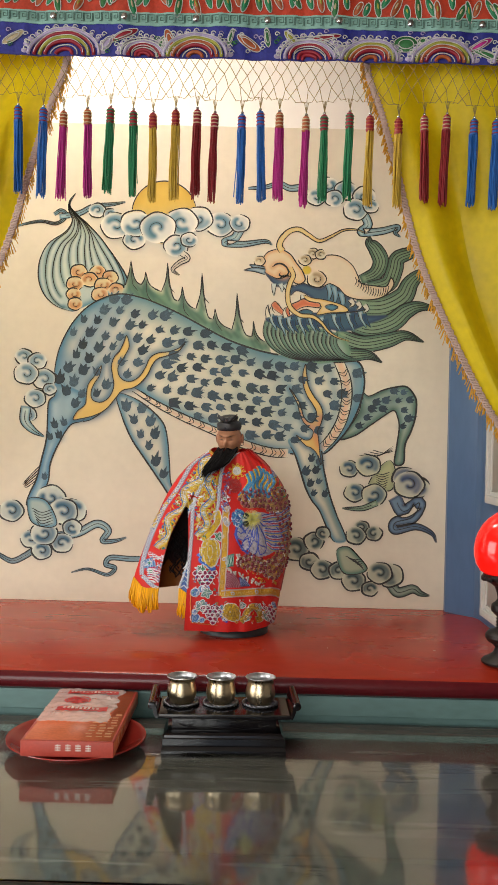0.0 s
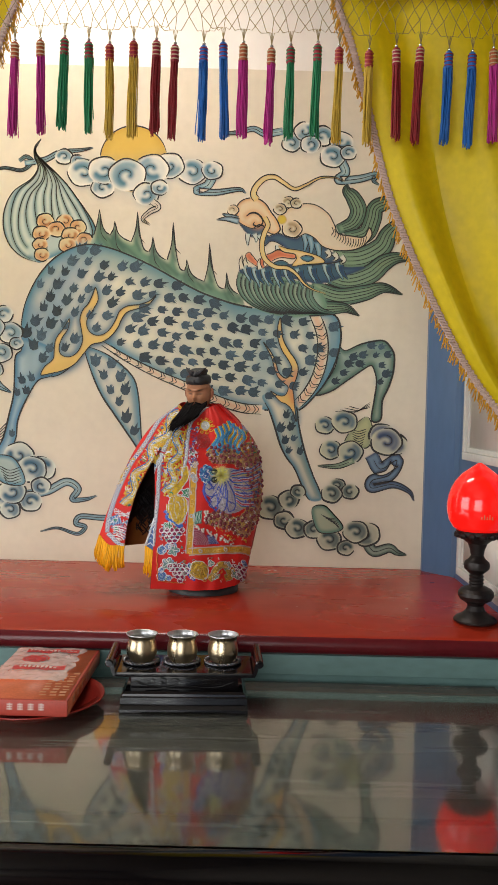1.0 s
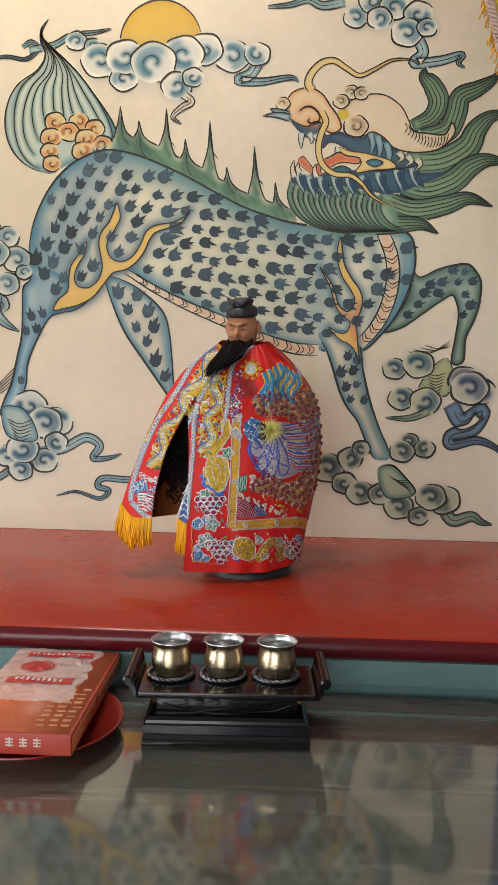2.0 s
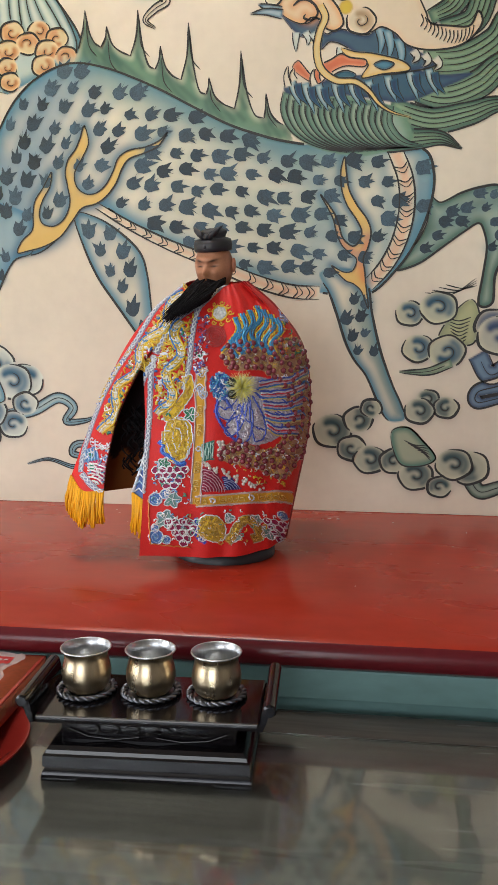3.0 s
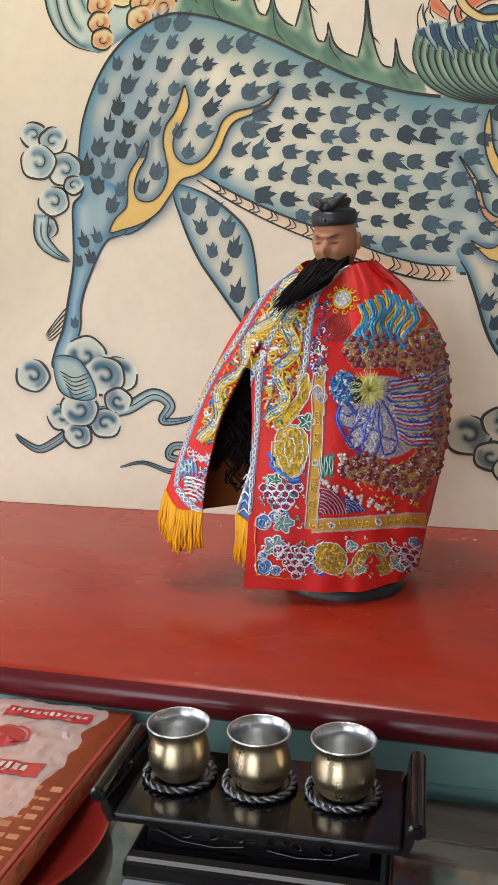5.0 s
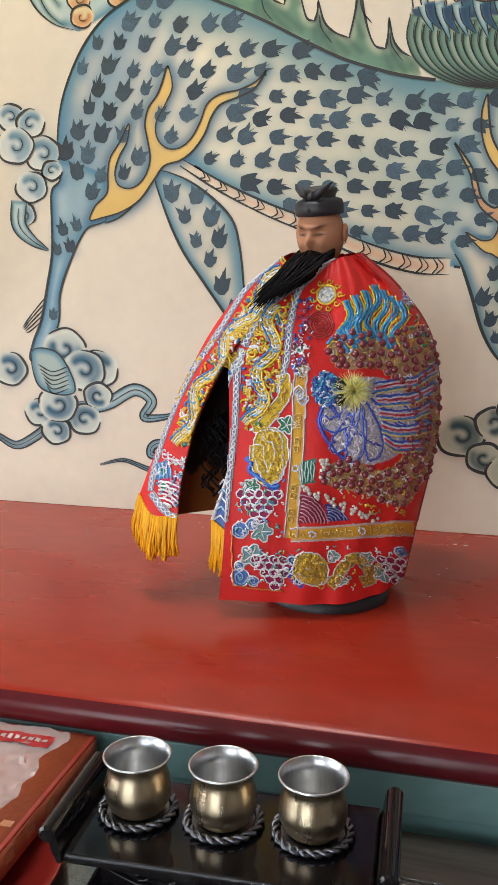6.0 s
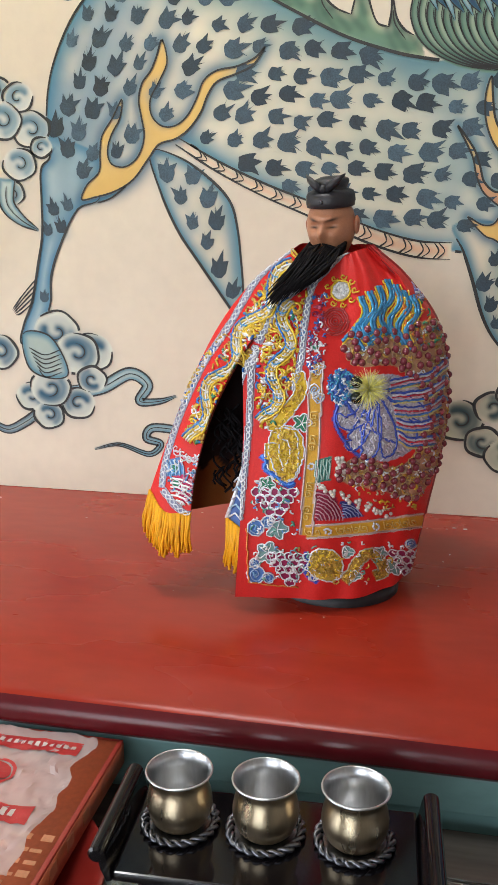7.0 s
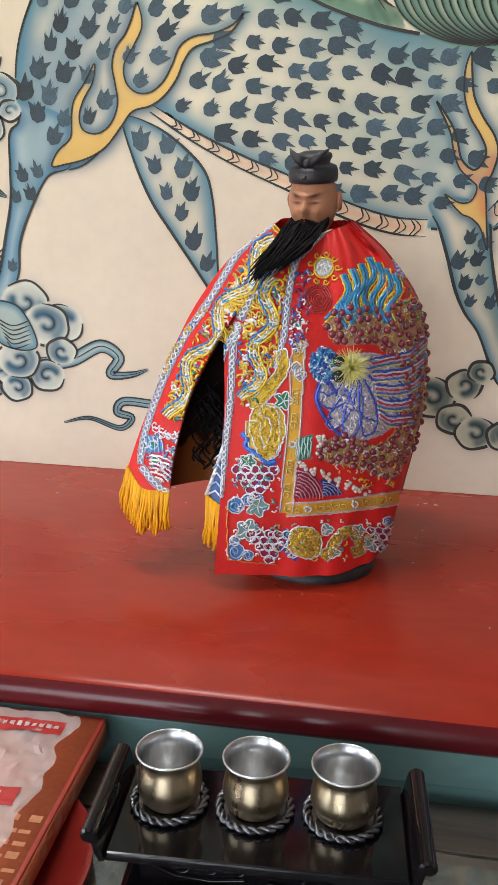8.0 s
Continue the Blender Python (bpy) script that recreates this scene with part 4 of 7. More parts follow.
# the right-hand body of the robe, from its open front edge round to the back
ROBE = drape([
    [(-0.100, 1.622, 1.071), (-0.040, 1.640, 1.066), (0.018, 1.664, 1.064), (0.058, 1.702, 1.066), (0.074, 1.755, 1.069), (0.050, 1.815, 1.066), (-0.015, 1.835, 1.066), (-0.085, 1.812, 1.075)],
    [(-0.098, 1.635, 1.150), (-0.042, 1.642, 1.145), (0.022, 1.665, 1.140), (0.070, 1.708, 1.138), (0.087, 1.768, 1.138), (0.062, 1.832, 1.140), (-0.012, 1.852, 1.140), (-0.102, 1.825, 1.150)],
    [(-0.099, 1.656, 1.235), (-0.045, 1.655, 1.235), (0.026, 1.668, 1.235), (0.082, 1.712, 1.235), (0.103, 1.780, 1.235), (0.074, 1.845, 1.235), (-0.010, 1.862, 1.235), (-0.112, 1.828, 1.240)],
    [(-0.099, 1.668, 1.315), (-0.045, 1.668, 1.318), (0.018, 1.683, 1.322), (0.072, 1.722, 1.325), (0.094, 1.782, 1.325), (0.066, 1.840, 1.325), (-0.010, 1.856, 1.325), (-0.100, 1.818, 1.325)],
    [(-0.074, 1.688, 1.358), (-0.040, 1.688, 1.364), (0.006, 1.702, 1.372), (0.043, 1.735, 1.380), (0.056, 1.782, 1.382), (0.038, 1.826, 1.382), (-0.018, 1.838, 1.382), (-0.075, 1.810, 1.380)],
    [(-0.044, 1.712, 1.392), (-0.028, 1.714, 1.400), (-0.006, 1.726, 1.410), (0.010, 1.748, 1.416), (0.015, 1.778, 1.418), (0.002, 1.800, 1.418), (-0.026, 1.806, 1.418), (-0.054, 1.790, 1.416)]], 300, 330)
# the other front flap, hanging out to the side as a stiff strip
FLAP = drape([
    [(-0.206, 1.676, 1.160), (-0.183, 1.654, 1.144), (-0.154, 1.650, 1.146)],
    [(-0.195, 1.700, 1.205), (-0.177, 1.668, 1.195), (-0.148, 1.655, 1.195)],
    [(-0.173, 1.722, 1.270), (-0.160, 1.684, 1.258), (-0.131, 1.658, 1.255)],
    [(-0.146, 1.740, 1.330), (-0.125, 1.700, 1.320), (-0.099, 1.664, 1.318)],
    [(-0.112, 1.748, 1.376), (-0.091, 1.712, 1.366), (-0.070, 1.690, 1.358)],
    [(-0.066, 1.752, 1.414), (-0.053, 1.726, 1.404), (-0.040, 1.712, 1.392)]], 80, 260)
BACK = drape([
    [(-0.204, 1.680, 1.162), (-0.172, 1.745, 1.180), (-0.105, 1.810, 1.190)],
    [(-0.193, 1.704, 1.207), (-0.170, 1.770, 1.215), (-0.110, 1.832, 1.225)],
    [(-0.171, 1.726, 1.272), (-0.166, 1.785, 1.280), (-0.108, 1.832, 1.285)],
    [(-0.144, 1.744, 1.332), (-0.142, 1.786, 1.338), (-0.098, 1.822, 1.342)],
    [(-0.110, 1.752, 1.378), (-0.108, 1.785, 1.384), (-0.074, 1.812, 1.390)],
    [(-0.064, 1.756, 1.416), (-0.060, 1.780, 1.420), (-0.046, 1.794, 1.420)]], 30, 60)
# soft folds
nz, nu = ROBE.shape[:2]
S = np.linspace(0, 1, nu)[None, :]
T = np.linspace(0, 1, nz)[:, None]
ROBE[..., 1] += 0.0022 * np.sin(S * 60 + 3 * T) * np.clip(S * 4, 0, 1) * (1 - 0.4 * T) + 0.0065 * np.sin(S * 30 - 3 * T) * np.clip(T * 3.2 - 2, 0, 1) * np.clip(S * 5 - 0.6, 0, 1) + 0.003 * np.sin(S * 17 + 6 * T) * np.clip(1 - T * 1.4, 0, 1) + 0.0055 * np.sin(S * 44 - 9 * T) ** 3 * np.clip(T * 5 - 3.5, 0, 1) * np.clip(S * 6 - 0.9, 0, 1) + 0.0022 * np.sin(S * 73 + 21 * T) * np.sin(T * 31 - S * 12) * np.clip(S * 4 - 0.6, 0, 1)


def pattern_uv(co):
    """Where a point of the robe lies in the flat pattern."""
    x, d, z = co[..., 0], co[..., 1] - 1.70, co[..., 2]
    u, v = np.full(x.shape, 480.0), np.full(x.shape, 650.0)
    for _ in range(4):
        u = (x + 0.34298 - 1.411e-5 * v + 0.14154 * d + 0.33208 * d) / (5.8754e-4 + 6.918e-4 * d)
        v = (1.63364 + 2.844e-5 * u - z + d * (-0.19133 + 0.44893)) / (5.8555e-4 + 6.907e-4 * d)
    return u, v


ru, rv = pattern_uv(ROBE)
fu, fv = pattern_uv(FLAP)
TAB = np.full((900, 700), -1)
FRONT = ROBE[:, :210].reshape(-1, 3)
SEEN = (np.arange(210)[None] <= np.argmax(ru, 1)[:, None]).ravel()
ALLP = np.concatenate((FRONT, FLAP.reshape(-1, 3)))


def sheet_normals(g):
    n = np.cross(np.gradient(g, axis=1), np.gradient(g, axis=0))
    n /= np.linalg.norm(n, axis=2)[..., None] + 1e-12
    n[n[..., 1] > 0] *= -1
    return n


ALLN = np.concatenate((sheet_normals(ROBE)[:, :210].reshape(-1, 3), sheet_normals(FLAP).reshape(-1, 3)))
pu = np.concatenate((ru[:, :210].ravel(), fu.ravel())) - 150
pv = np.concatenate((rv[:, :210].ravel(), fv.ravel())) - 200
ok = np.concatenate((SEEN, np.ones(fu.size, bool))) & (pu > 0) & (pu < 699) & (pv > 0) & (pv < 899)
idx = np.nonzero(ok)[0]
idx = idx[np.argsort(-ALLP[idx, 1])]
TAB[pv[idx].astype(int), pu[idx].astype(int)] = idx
for _ in range(4):
    for ax, sh in ((0, 1), (0, -1), (1, 1), (1, -1)):
        r = np.roll(TAB, sh, ax)
        TAB = np.where(TAB < 0, r, TAB)


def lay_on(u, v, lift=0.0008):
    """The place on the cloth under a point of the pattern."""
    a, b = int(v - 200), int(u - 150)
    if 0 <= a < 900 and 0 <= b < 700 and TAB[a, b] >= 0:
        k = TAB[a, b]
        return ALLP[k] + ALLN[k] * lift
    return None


robe_col = np.empty(ru.shape + (3,))
robe_col[:] = (0.64, 0.022, 0.018)
flap_col = np.empty(fu.shape + (3,))
flap_col[:] = (0.64, 0.022, 0.018)
GOLD, SILV, SBLUE, SRED, YEL, LEAF, PLUM, WHITE = (0.62, 0.40, 0.06), (0.80, 0.82, 0.86), (0.04, 0.18, 0.55), (0.50, 0.02, 0.03), (0.75, 0.52, 0.03), (0.05, 0.26, 0.14), (0.30, 0.02, 0.09), (0.80, 0.80, 0.78)


def dye(poly, colour, soft=2.0, alpha=1.0):
    poly = np.asarray(poly, float)
    for uu, vv, col in ((ru[:, :210], rv[:, :210], robe_col[:, :210]), (fu, fv, flap_col)):
        lo, hi = poly.min(0) - 3, poly.max(0) + 3
        m = (uu > lo[0]) & (uu < hi[0]) & (vv > lo[1]) & (vv < hi[1])
        if m.any():
            inn = contains(poly, uu[m], vv[m])
            c = col[m]
            c[inn] = c[inn] * (1 - alpha) + np.array(colour) * alpha
            col[m] = c


def dye_line(pts, colour, width, closed=False):
    c = spline(pts, 10, closed)
    a, b = ribbon(c, width, width)
    dye(np.vstack((a, b[::-1])), colour)
    return c


def cord(pts, r, colour, lift=0.0009, mat=1, n=4, shade=0.12):
    """A raised thread laid on the cloth along pattern points."""
    pts = np.asarray(pts, float)
    span = np.linalg.norm(np.diff(pts, axis=0), axis=1).sum()
    line = [lay_on(u, v, lift) for u, v in resample(pts, max(2, len(pts) // 2, int(span / 4.5)))]
    run = []
    for p in line + [None]:
        if p is not None and (not run or np.linalg.norm(p - run[-1]) < 0.014):
            run.append(p)
            continue
        if len(run) > 1:
            string(run, r, colour, mat, n, shade)
        run = []


def string(run, r, colour, mat=1, n=4, shade=0.0, taper=None):
    q = np.array(run)
    d = np.gradient(q, axis=0)
    d /= np.linalg.norm(d, axis=1)[:, None] + 1e-12
    a = np.cross(d, (0.31, 0.9, 0.25))
    a /= np.linalg.norm(a, axis=1)[:, None] + 1e-12
    b = np.cross(d, a)
    ang = np.arange(n) * 2 * math.pi / n
    rad = np.full(len(q), r) if taper is None else r * np.asarray(taper)
    co = (q[:, None] + rad[:, None, None] * (a[:, None] * np.cos(ang)[None, :, None] + b[:, None] * np.sin(ang)[None, :, None])).reshape(-1, 3)
    faces = [(i * n + k, i * n + (k + 1) % n, (i + 1) * n + (k + 1) % n, (i + 1) * n + k) for i in range(len(q) - 1) for k in range(n)]
    faces += [tuple(range(n))[::-1], tuple((len(q) - 1) * n + k for k in range(n))]
    c = np.array(colour) * (1 + shade * srnd.uniform(-1, 1))
    add_mesh(co, faces, np.tile(c, (len(co), 1)), mat)


def blob(c, r, colour, mat=2, u=8, v=5, scale=(1, 1, 1)):
    co, faces = [], []
    for j in range(v + 1):
        for i in range(u):
            t, p = math.pi * j / v, 2 * math.pi * i / u
            co.append((c[0] + r * scale[0] * math.sin(t) * math.cos(p), c[1] + r * scale[1] * math.sin(t) * math.sin(p), c[2] + r * scale[2] * math.cos(t)))
    for j in range(v):
        for i in range(u):
            faces.append((j * u + i, (j + 1) * u + i, (j + 1) * u + (i + 1) % u, j * u + (i + 1) % u))
    add_mesh(co, faces, np.tile(np.array(colour), (len(co), 1)), mat)


srnd = random.Random(21)


def curls(poly, count, colours, r=0.0007, size=(8, 18), bend=0.55):
    """Couched thread in small curls, filling a shape."""
    poly = np.asarray(poly, float)
    lo, hi = poly.min(0), poly.max(0)
    done = 0
    for _ in range(count * 6):
        if done >= count:
            break
        u, v = srnd.uniform(lo[0], hi[0]), srnd.uniform(lo[1], hi[1])
        if not contains(poly, np.array([u]), np.array([v]))[0]:
            continue
        a, k = srnd.uniform(0, 6.28), srnd.choice((-1, 1)) * srnd.uniform(0.25, bend)
        L, pts = srnd.uniform(*size), []
        for s in range(9):
            pts.append((u, v))
            u, v = u + L / 8 * math.cos(a), v + L / 8 * math.sin(a)
            a += k
            if not contains(poly, np.array([u]), np.array([v]))[0]:
                break
        if len(pts) > 2:
            cord(pts, r * srnd.uniform(0.8, 1.3), srnd.choice(colours), 0.0006 + srnd.uniform(0, 0.0010))
            done += 1


def trim(pts, w=11):
    """A looped silver braid along an edge."""
    c = dye_line(pts, (0.36, 0.38, 0.52), w)
    c = resample(c, max(4, int(np.linalg.norm(np.diff(c, axis=0), axis=1).sum() / 2.2)))
    d = np.gradient(c, axis=0)
    d /= np.linalg.norm(d, axis=1)[:, None] + 1e-9
    nr = np.stack((-d[:, 1], d[:, 0]), 1)
    for ph in (0, math.pi):
        s = np.sin(np.arange(len(c)) * 0.62 + ph)[:, None]
        cord(c + nr * s * w * 0.36, 0.00085, SILV, 0.0011)
    for sd in (-0.5, 0.5):
        cord(c + nr * w * sd, 0.0006, (0.45, 0.46, 0.55), 0.0007)


def ring(cu, cv, r, colour, w=0.0007, squash=1.0, fill=None):
    a = np.linspace(0, 2 * math.pi, 15)
    p = np.stack((cu + r * np.cos(a), cv + r * squash * np.sin(a)), 1)
    if fill is not None:
        dye(p, fill)
    cord(p, w, colour)


def spiral(cu, cv, r, colour, turns=1.6, way=1, w=0.0008, start=0.0):
    s = np.linspace(0, 1, 22)
    a = start + way * s * turns * 2 * math.pi
    cord(np.stack((cu + r * (1 - 0.8 * s) * np.cos(a), cv + r * (1 - 0.8 * s) * np.sin(a)), 1), w, colour)


def leaf(cu, cv, r, colour=LEAF, lobes=5, edge=SILV):
    a = np.linspace(0, 2 * math.pi, 41)
    rr = r * (0.62 + 0.38 * np.abs(np.cos(a * lobes / 2)))
    p = np.stack((cu + rr * np.cos(a), cv + rr * np.sin(a)), 1)
    dye(p, colour)
    cord(p, 0.0008, edge)
    for k in range(lobes):
        t = 2 * math.pi * k / lobes
        cord([(cu, cv), (cu + r * 0.8 * math.cos(t), cv + r * 0.8 * math.sin(t))], 0.0006, edge)


def grapes(cu, cv, n=11, r=9):
    for k in range(n):
        q = int((math.sqrt(8 * k + 1) - 1) / 2)
        i = k - q * (q + 1) / 2
        ring(cu + (i - q / 2) * r * 1.7, cv - q * r * 1.25 + 3 * r, r, SILV, 0.0008, 0.85, PLUM)


# front bands: gold, silver and blue couched work on red
band_main = [(455, 485), (500, 470), (488, 540), (478, 620), (462, 660), (440, 712), (412, 712), (404, 650), (412, 570)]
band_flap = [(478, 408), (506, 412), (440, 500), (400, 575), (352, 660), (318, 735), (284, 742), (272, 715), (302, 640), (352, 560), (402, 480), (440, 430)]
for shape, mid, n, amp in ((band_main, [(474, 486), (462, 540), (450, 600), (436, 660), (424, 700)], 150, 13), (band_flap, [(476, 422), (432, 480), (394, 536), (354, 600), (316, 666), (288, 736)], 240, 13)):
    c = resample(spline(mid, 12), 90)
    d = np.gradient(c, axis=0)
    d /= np.linalg.norm(d, axis=1)[:, None]
    nr = np.stack((-d[:, 1], d[:, 0]), 1)
    f = np.linspace(0, 1, 90)[:, None]
    curls(shape, n, (GOLD, YEL, GOLD, YEL, SILV), 0.0012, (14, 30))
    path = c + nr * amp * np.sin(f * 6.28 * (2.2 if n < 200 else 3.2))
    dye(np.vstack((ribbon(path, 17, 12)[0], ribbon(path, 17, 12)[1][::-1])), (0.60, 0.50, 0.28))
    for off, col, w in ((-9, YEL, 0.0014), (-5, (0.74, 0.68, 0.44), 0.0012), (0, SILV, 0.0011), (5, (0.74, 0.60, 0.20), 0.0012), (9, SBLUE, 0.0012)):
        dd = np.gradient(path, axis=0)
        dd /= np.linalg.norm(dd, axis=1)[:, None]
        cord(path + np.stack((-dd[:, 1], dd[:, 0]), 1) * off, w, col, 0.0022)
    for k in range(5, 86, 3):
        cord([path[k] + nr[k] * 8, path[k] + d[k] * 5, path[k] - nr[k] * 8], 0.0009, (YEL, WHITE, (0.12, 0.36, 0.62), GOLD)[(k // 3) % 4], 0.0030)
    curls(shape, n // 3, (YEL, GOLD, SBLUE, LEAF, WHITE), 0.0014, (8, 16))
for cu, cv in ((450, 520), (412, 516), (488, 398)):
    ring(cu, cv, 15, YEL, 0.0012, 1.0, (0.55, 0.12, 0.02))
    spiral(cu, cv, 12, YEL, 1.5, 1, 0.0012)
for k in range(5):
    spiral(468 + 5 * k, 490 + 12 * k, 9, (0.10, 0.30, 0.62), 1.2, (-1) ** k)
trim([(411, 562), (401, 600), (397, 650), (394, 700), (387, 760), (378, 830), (371, 884)])
trim([(410, 560), (390, 600), (368, 642), (345, 684), (326, 726), (315, 772), (306, 822), (300, 858)])
trim([(490, 386), (450, 411), (415, 442), (393, 474), (369, 512), (344, 548), (320, 580), (298, 618), (279, 656), (262, 694), (246, 736), (232, 780), (224, 824)])
trim([(226, 828), (252, 862), (276, 876), (306, 866)], 13)
trim([(566, 400), (530, 436), (508, 462), (496, 520), (488, 590), (470, 640)])
trim([(552, 408), (500, 452), (452, 486), (432, 520), (412, 556)], 14)
curls([(352, 535), (318, 572), (290, 612), (268, 660), (276, 664), (300, 616), (328, 578), (360, 540)], 70, (YEL, GOLD, SILV, SBLUE, YEL), 0.0011, (8, 16))
# waves at the foot of the flap
for shape, c in (([(232, 770), (262, 764), (272, 798), (232, 802)], (0.10, 0.25, 0.52)), ([(282, 790), (322, 782), (312, 850), (296, 830)], (0.08, 0.22, 0.52)), ([(238, 806), (270, 796), (300, 830), (296, 858), (262, 850)], (0.48, 0.03, 0.12))):
    dye(shape, c)
for k in range(8):
    a = np.linspace(-1.85, -0.2, 14)
    q = np.stack((244 + (12 + 8.5 * k) * np.cos(a), 872 + (10 + 8 * k) * np.sin(a)), 1)
    q = q[contains(np.array([(234, 804), (270, 794), (304, 828), (300, 862), (262, 858), (240, 840)]), q[:, 0], q[:, 1])]
    if len(q) > 2:
        cord(q, 0.0013, WHITE)
for k in range(5):
    cord([(284 + 3 * k, 792 - k), (306 + 2 * k, 794 + 4 * k), (318 - k, 812 + 8 * k)], 0.0009, (0.45, 0.62, 0.80))
    cord([(234 + 8 * k, 770), (240 + 7 * k, 784), (236 + 8 * k, 800)], 0.0009, (0.40, 0.60, 0.80))
    spiral(256 + 12 * (k % 3), 748 + 9 * k % 20, 8, SILV, 1.1, 1)
    spiral(290 + 9 * k, 770 - 2 * k, 8, SILV, 1.1, -1)
for cu, cv in ((250, 786), (304, 800), (252, 815), (296, 836)):
    ring(cu, cv, 8, SILV, 0.0007, 1.0, LEAF)
# yellow rounded shapes, leaves, fruit and scrolls down the front edge
for pts, w in (([(482, 610), (488, 640), (470, 672), (446, 700), (438, 716)], 22), ([(450, 716), (474, 724), (480, 756), (468, 790), (450, 800), (436, 770), (434, 738)], 26)):
    c = dye_line(pts, YEL, w)
    a, b = ribbon(c, w, w)
    cord(np.vstack((a, b[::-1], a[:1])), 0.0009, SILV)
    curls(np.vstack((a, b[::-1])), 70, (YEL, (0.80, 0.60, 0.10), GOLD), 0.0008, (6, 12), 0.3)
dye(spline([(440, 712), (476, 716), (482, 760), (476, 800), (452, 808), (436, 780), (428, 745)], 6, True), YEL)
curls(spline([(440, 712), (476, 716), (482, 760), (476, 800), (452, 808), (436, 780), (428, 745)], 6, True), 120, (YEL, (0.82, 0.62, 0.10), GOLD), 0.0009, (6, 12), 0.3)
cord(spline([(440, 712), (476, 716), (482, 760), (476, 800), (452, 808), (436, 780), (428, 745)], 6, True), 0.001, SILV)
for pts in ([(414, 760), (424, 770), (422, 786), (440, 800), (462, 816), (476, 812)],):
    dye_line(pts, (0.03, 0.12, 0.55), 11)
    cord(spline(pts, 8), 0.0018, (0.05, 0.18, 0.62))
leaf(490, 700, 18)
leaf(425, 815, 16)
leaf(442, 900, 22, (0.20, 0.36, 0.34))
leaf(424, 948, 24, (0.20, 0.36, 0.34))
leaf(572, 942, 13, (0.20, 0.36, 0.34), 3)
leaf(630, 942, 14, (0.20, 0.36, 0.34))
leaf(656, 966, 18, (0.20, 0.36, 0.34))
leaf(586, 988, 12, (0.20, 0.36, 0.34), 3)
leaf(512, 990, 12, (0.20, 0.36, 0.34), 3)
leaf(516, 600, 14)
leaf(512, 560, 13)
grapes(438, 850, 15, 10)
grapes(464, 975, 15, 10)
grapes(676, 948, 10, 9)
for cu, cv, r in ((402, 900, 16), (424, 888, 12), (400, 992, 18), (424, 998, 11), (398, 970, 10), (684, 922, 10), (520, 655, 9), (512, 640, 9)):
    ring(cu, cv, r, SILV, 0.0008, 1.0, (0.10, 0.22, 0.55))
    spiral(cu, cv, r * 0.8, (0.35, 0.5, 0.75), 1.4)
gold_body = spline([(500, 962), (510, 942), (536, 938), (558, 952), (562, 980), (546, 1000), (516, 996), (500, 980)], 6, True)
dye(gold_body, (0.55, 0.38, 0.06))
curls(gold_body, 130, (GOLD, YEL, (0.45, 0.3, 0.05)), 0.0009, (6, 14), 0.35)
cord(gold_body, 0.001, SILV)
c = dye_line([(566, 1000), (580, 980), (592, 958), (612, 942), (630, 956), (636, 978), (620, 986)], (0.42, 0.25, 0.04), 20)
curls(np.vstack(ribbon(c, 18, 18)[:1] + (ribbon(c, 18, 18)[1][::-1],)), 80, (GOLD, YEL, (0.35, 0.2, 0.03)), 0.0009, (6, 14), 0.3)
for sd in (-10, 10):
    cord(ribbon(c, 20, 20)[0 if sd < 0 else 1], 0.0009, (0.45, 0.40, 0.30))
dye_line([(494, 944), (500, 966), (494, 984), (516, 1006)], (0.03, 0.08, 0.45), 9)
# the yellow key-pattern border, pale edged
for pts, w, flat in (([(516, 590), (512, 680), (508, 760), (500, 850), (496, 912)], 25, False), ([(496, 906), (560, 900), (640, 888), (706, 876)], 27, True)):
    dye_line(pts, (0.62, 0.48, 0.44), w)
    c = dye_line(pts, (0.66, 0.36, 0.03), w * 0.72)
    c = resample(c, 60)
    for sd in (0, 1):
        cord(ribbon(c, w * 0.92, w * 0.92)[sd], 0.0009, (0.62, 0.50, 0.48))
    for k in range(3, 56, 8):
        p, q = c[k], c[k] + (c[k + 1] - c[k - 1]) * 0.0
        t = (c[k + 1] - c[k - 1]) / np.linalg.norm(c[k + 1] - c[k - 1])
        nn = np.array((-t[1], t[0]))
        if (k // 8) % 3 == 1:
            m = lay_on(*p, 0.001)
            if m is not None:
                for j in range(9):
                    e = lay_on(p[0] + 5 * math.cos(j * 0.7), p[1] + 5 * math.sin(j * 0.7), 0.0014)
                    if e is not None:
                        blob(e, 0.0013, (0.62, 0.64, 0.68))
        else:
            s8 = 6.5
            key = [(-1, -1), (-1, 1), (1, 1), (1, -0.4), (-0.3, -0.4), (-0.3, 0.4), (0.3, 0.4)]
            for off in (-7, 7):
                cord([p + t * (a * s8 * 0.9 + off) + nn * b * s8 for a, b in key], 0.0008, (0.72, 0.50, 0.12))
# corner fans, striped block and pearls
dye([(512, 770), (542, 760), (540, 806), (512, 812)], (0.05, 0.20, 0.16))
for k in range(6):
    cord([(514 + 5 * k, 770 - k), (513 + 5 * k, 808 - k)], 0.0009, (0.35, 0.52, 0.46))
fan = [(512, 884), (514, 826), (534, 824), (552, 840), (562, 878)]
dye(fan, (0.28, 0.02, 0.06))
for k in range(8):
    a = np.linspace(-1.5, -0.05, 10)
    cord(np.stack((512 + (8 + 6 * k) * np.cos(a), 884 + (8 + 6.6 * k) * np.sin(a)), 1), 0.0008, (0.55, 0.30, 0.36))
dye([(556, 844), (580, 846), (600, 872), (566, 878)], (0.04, 0.05, 0.22))
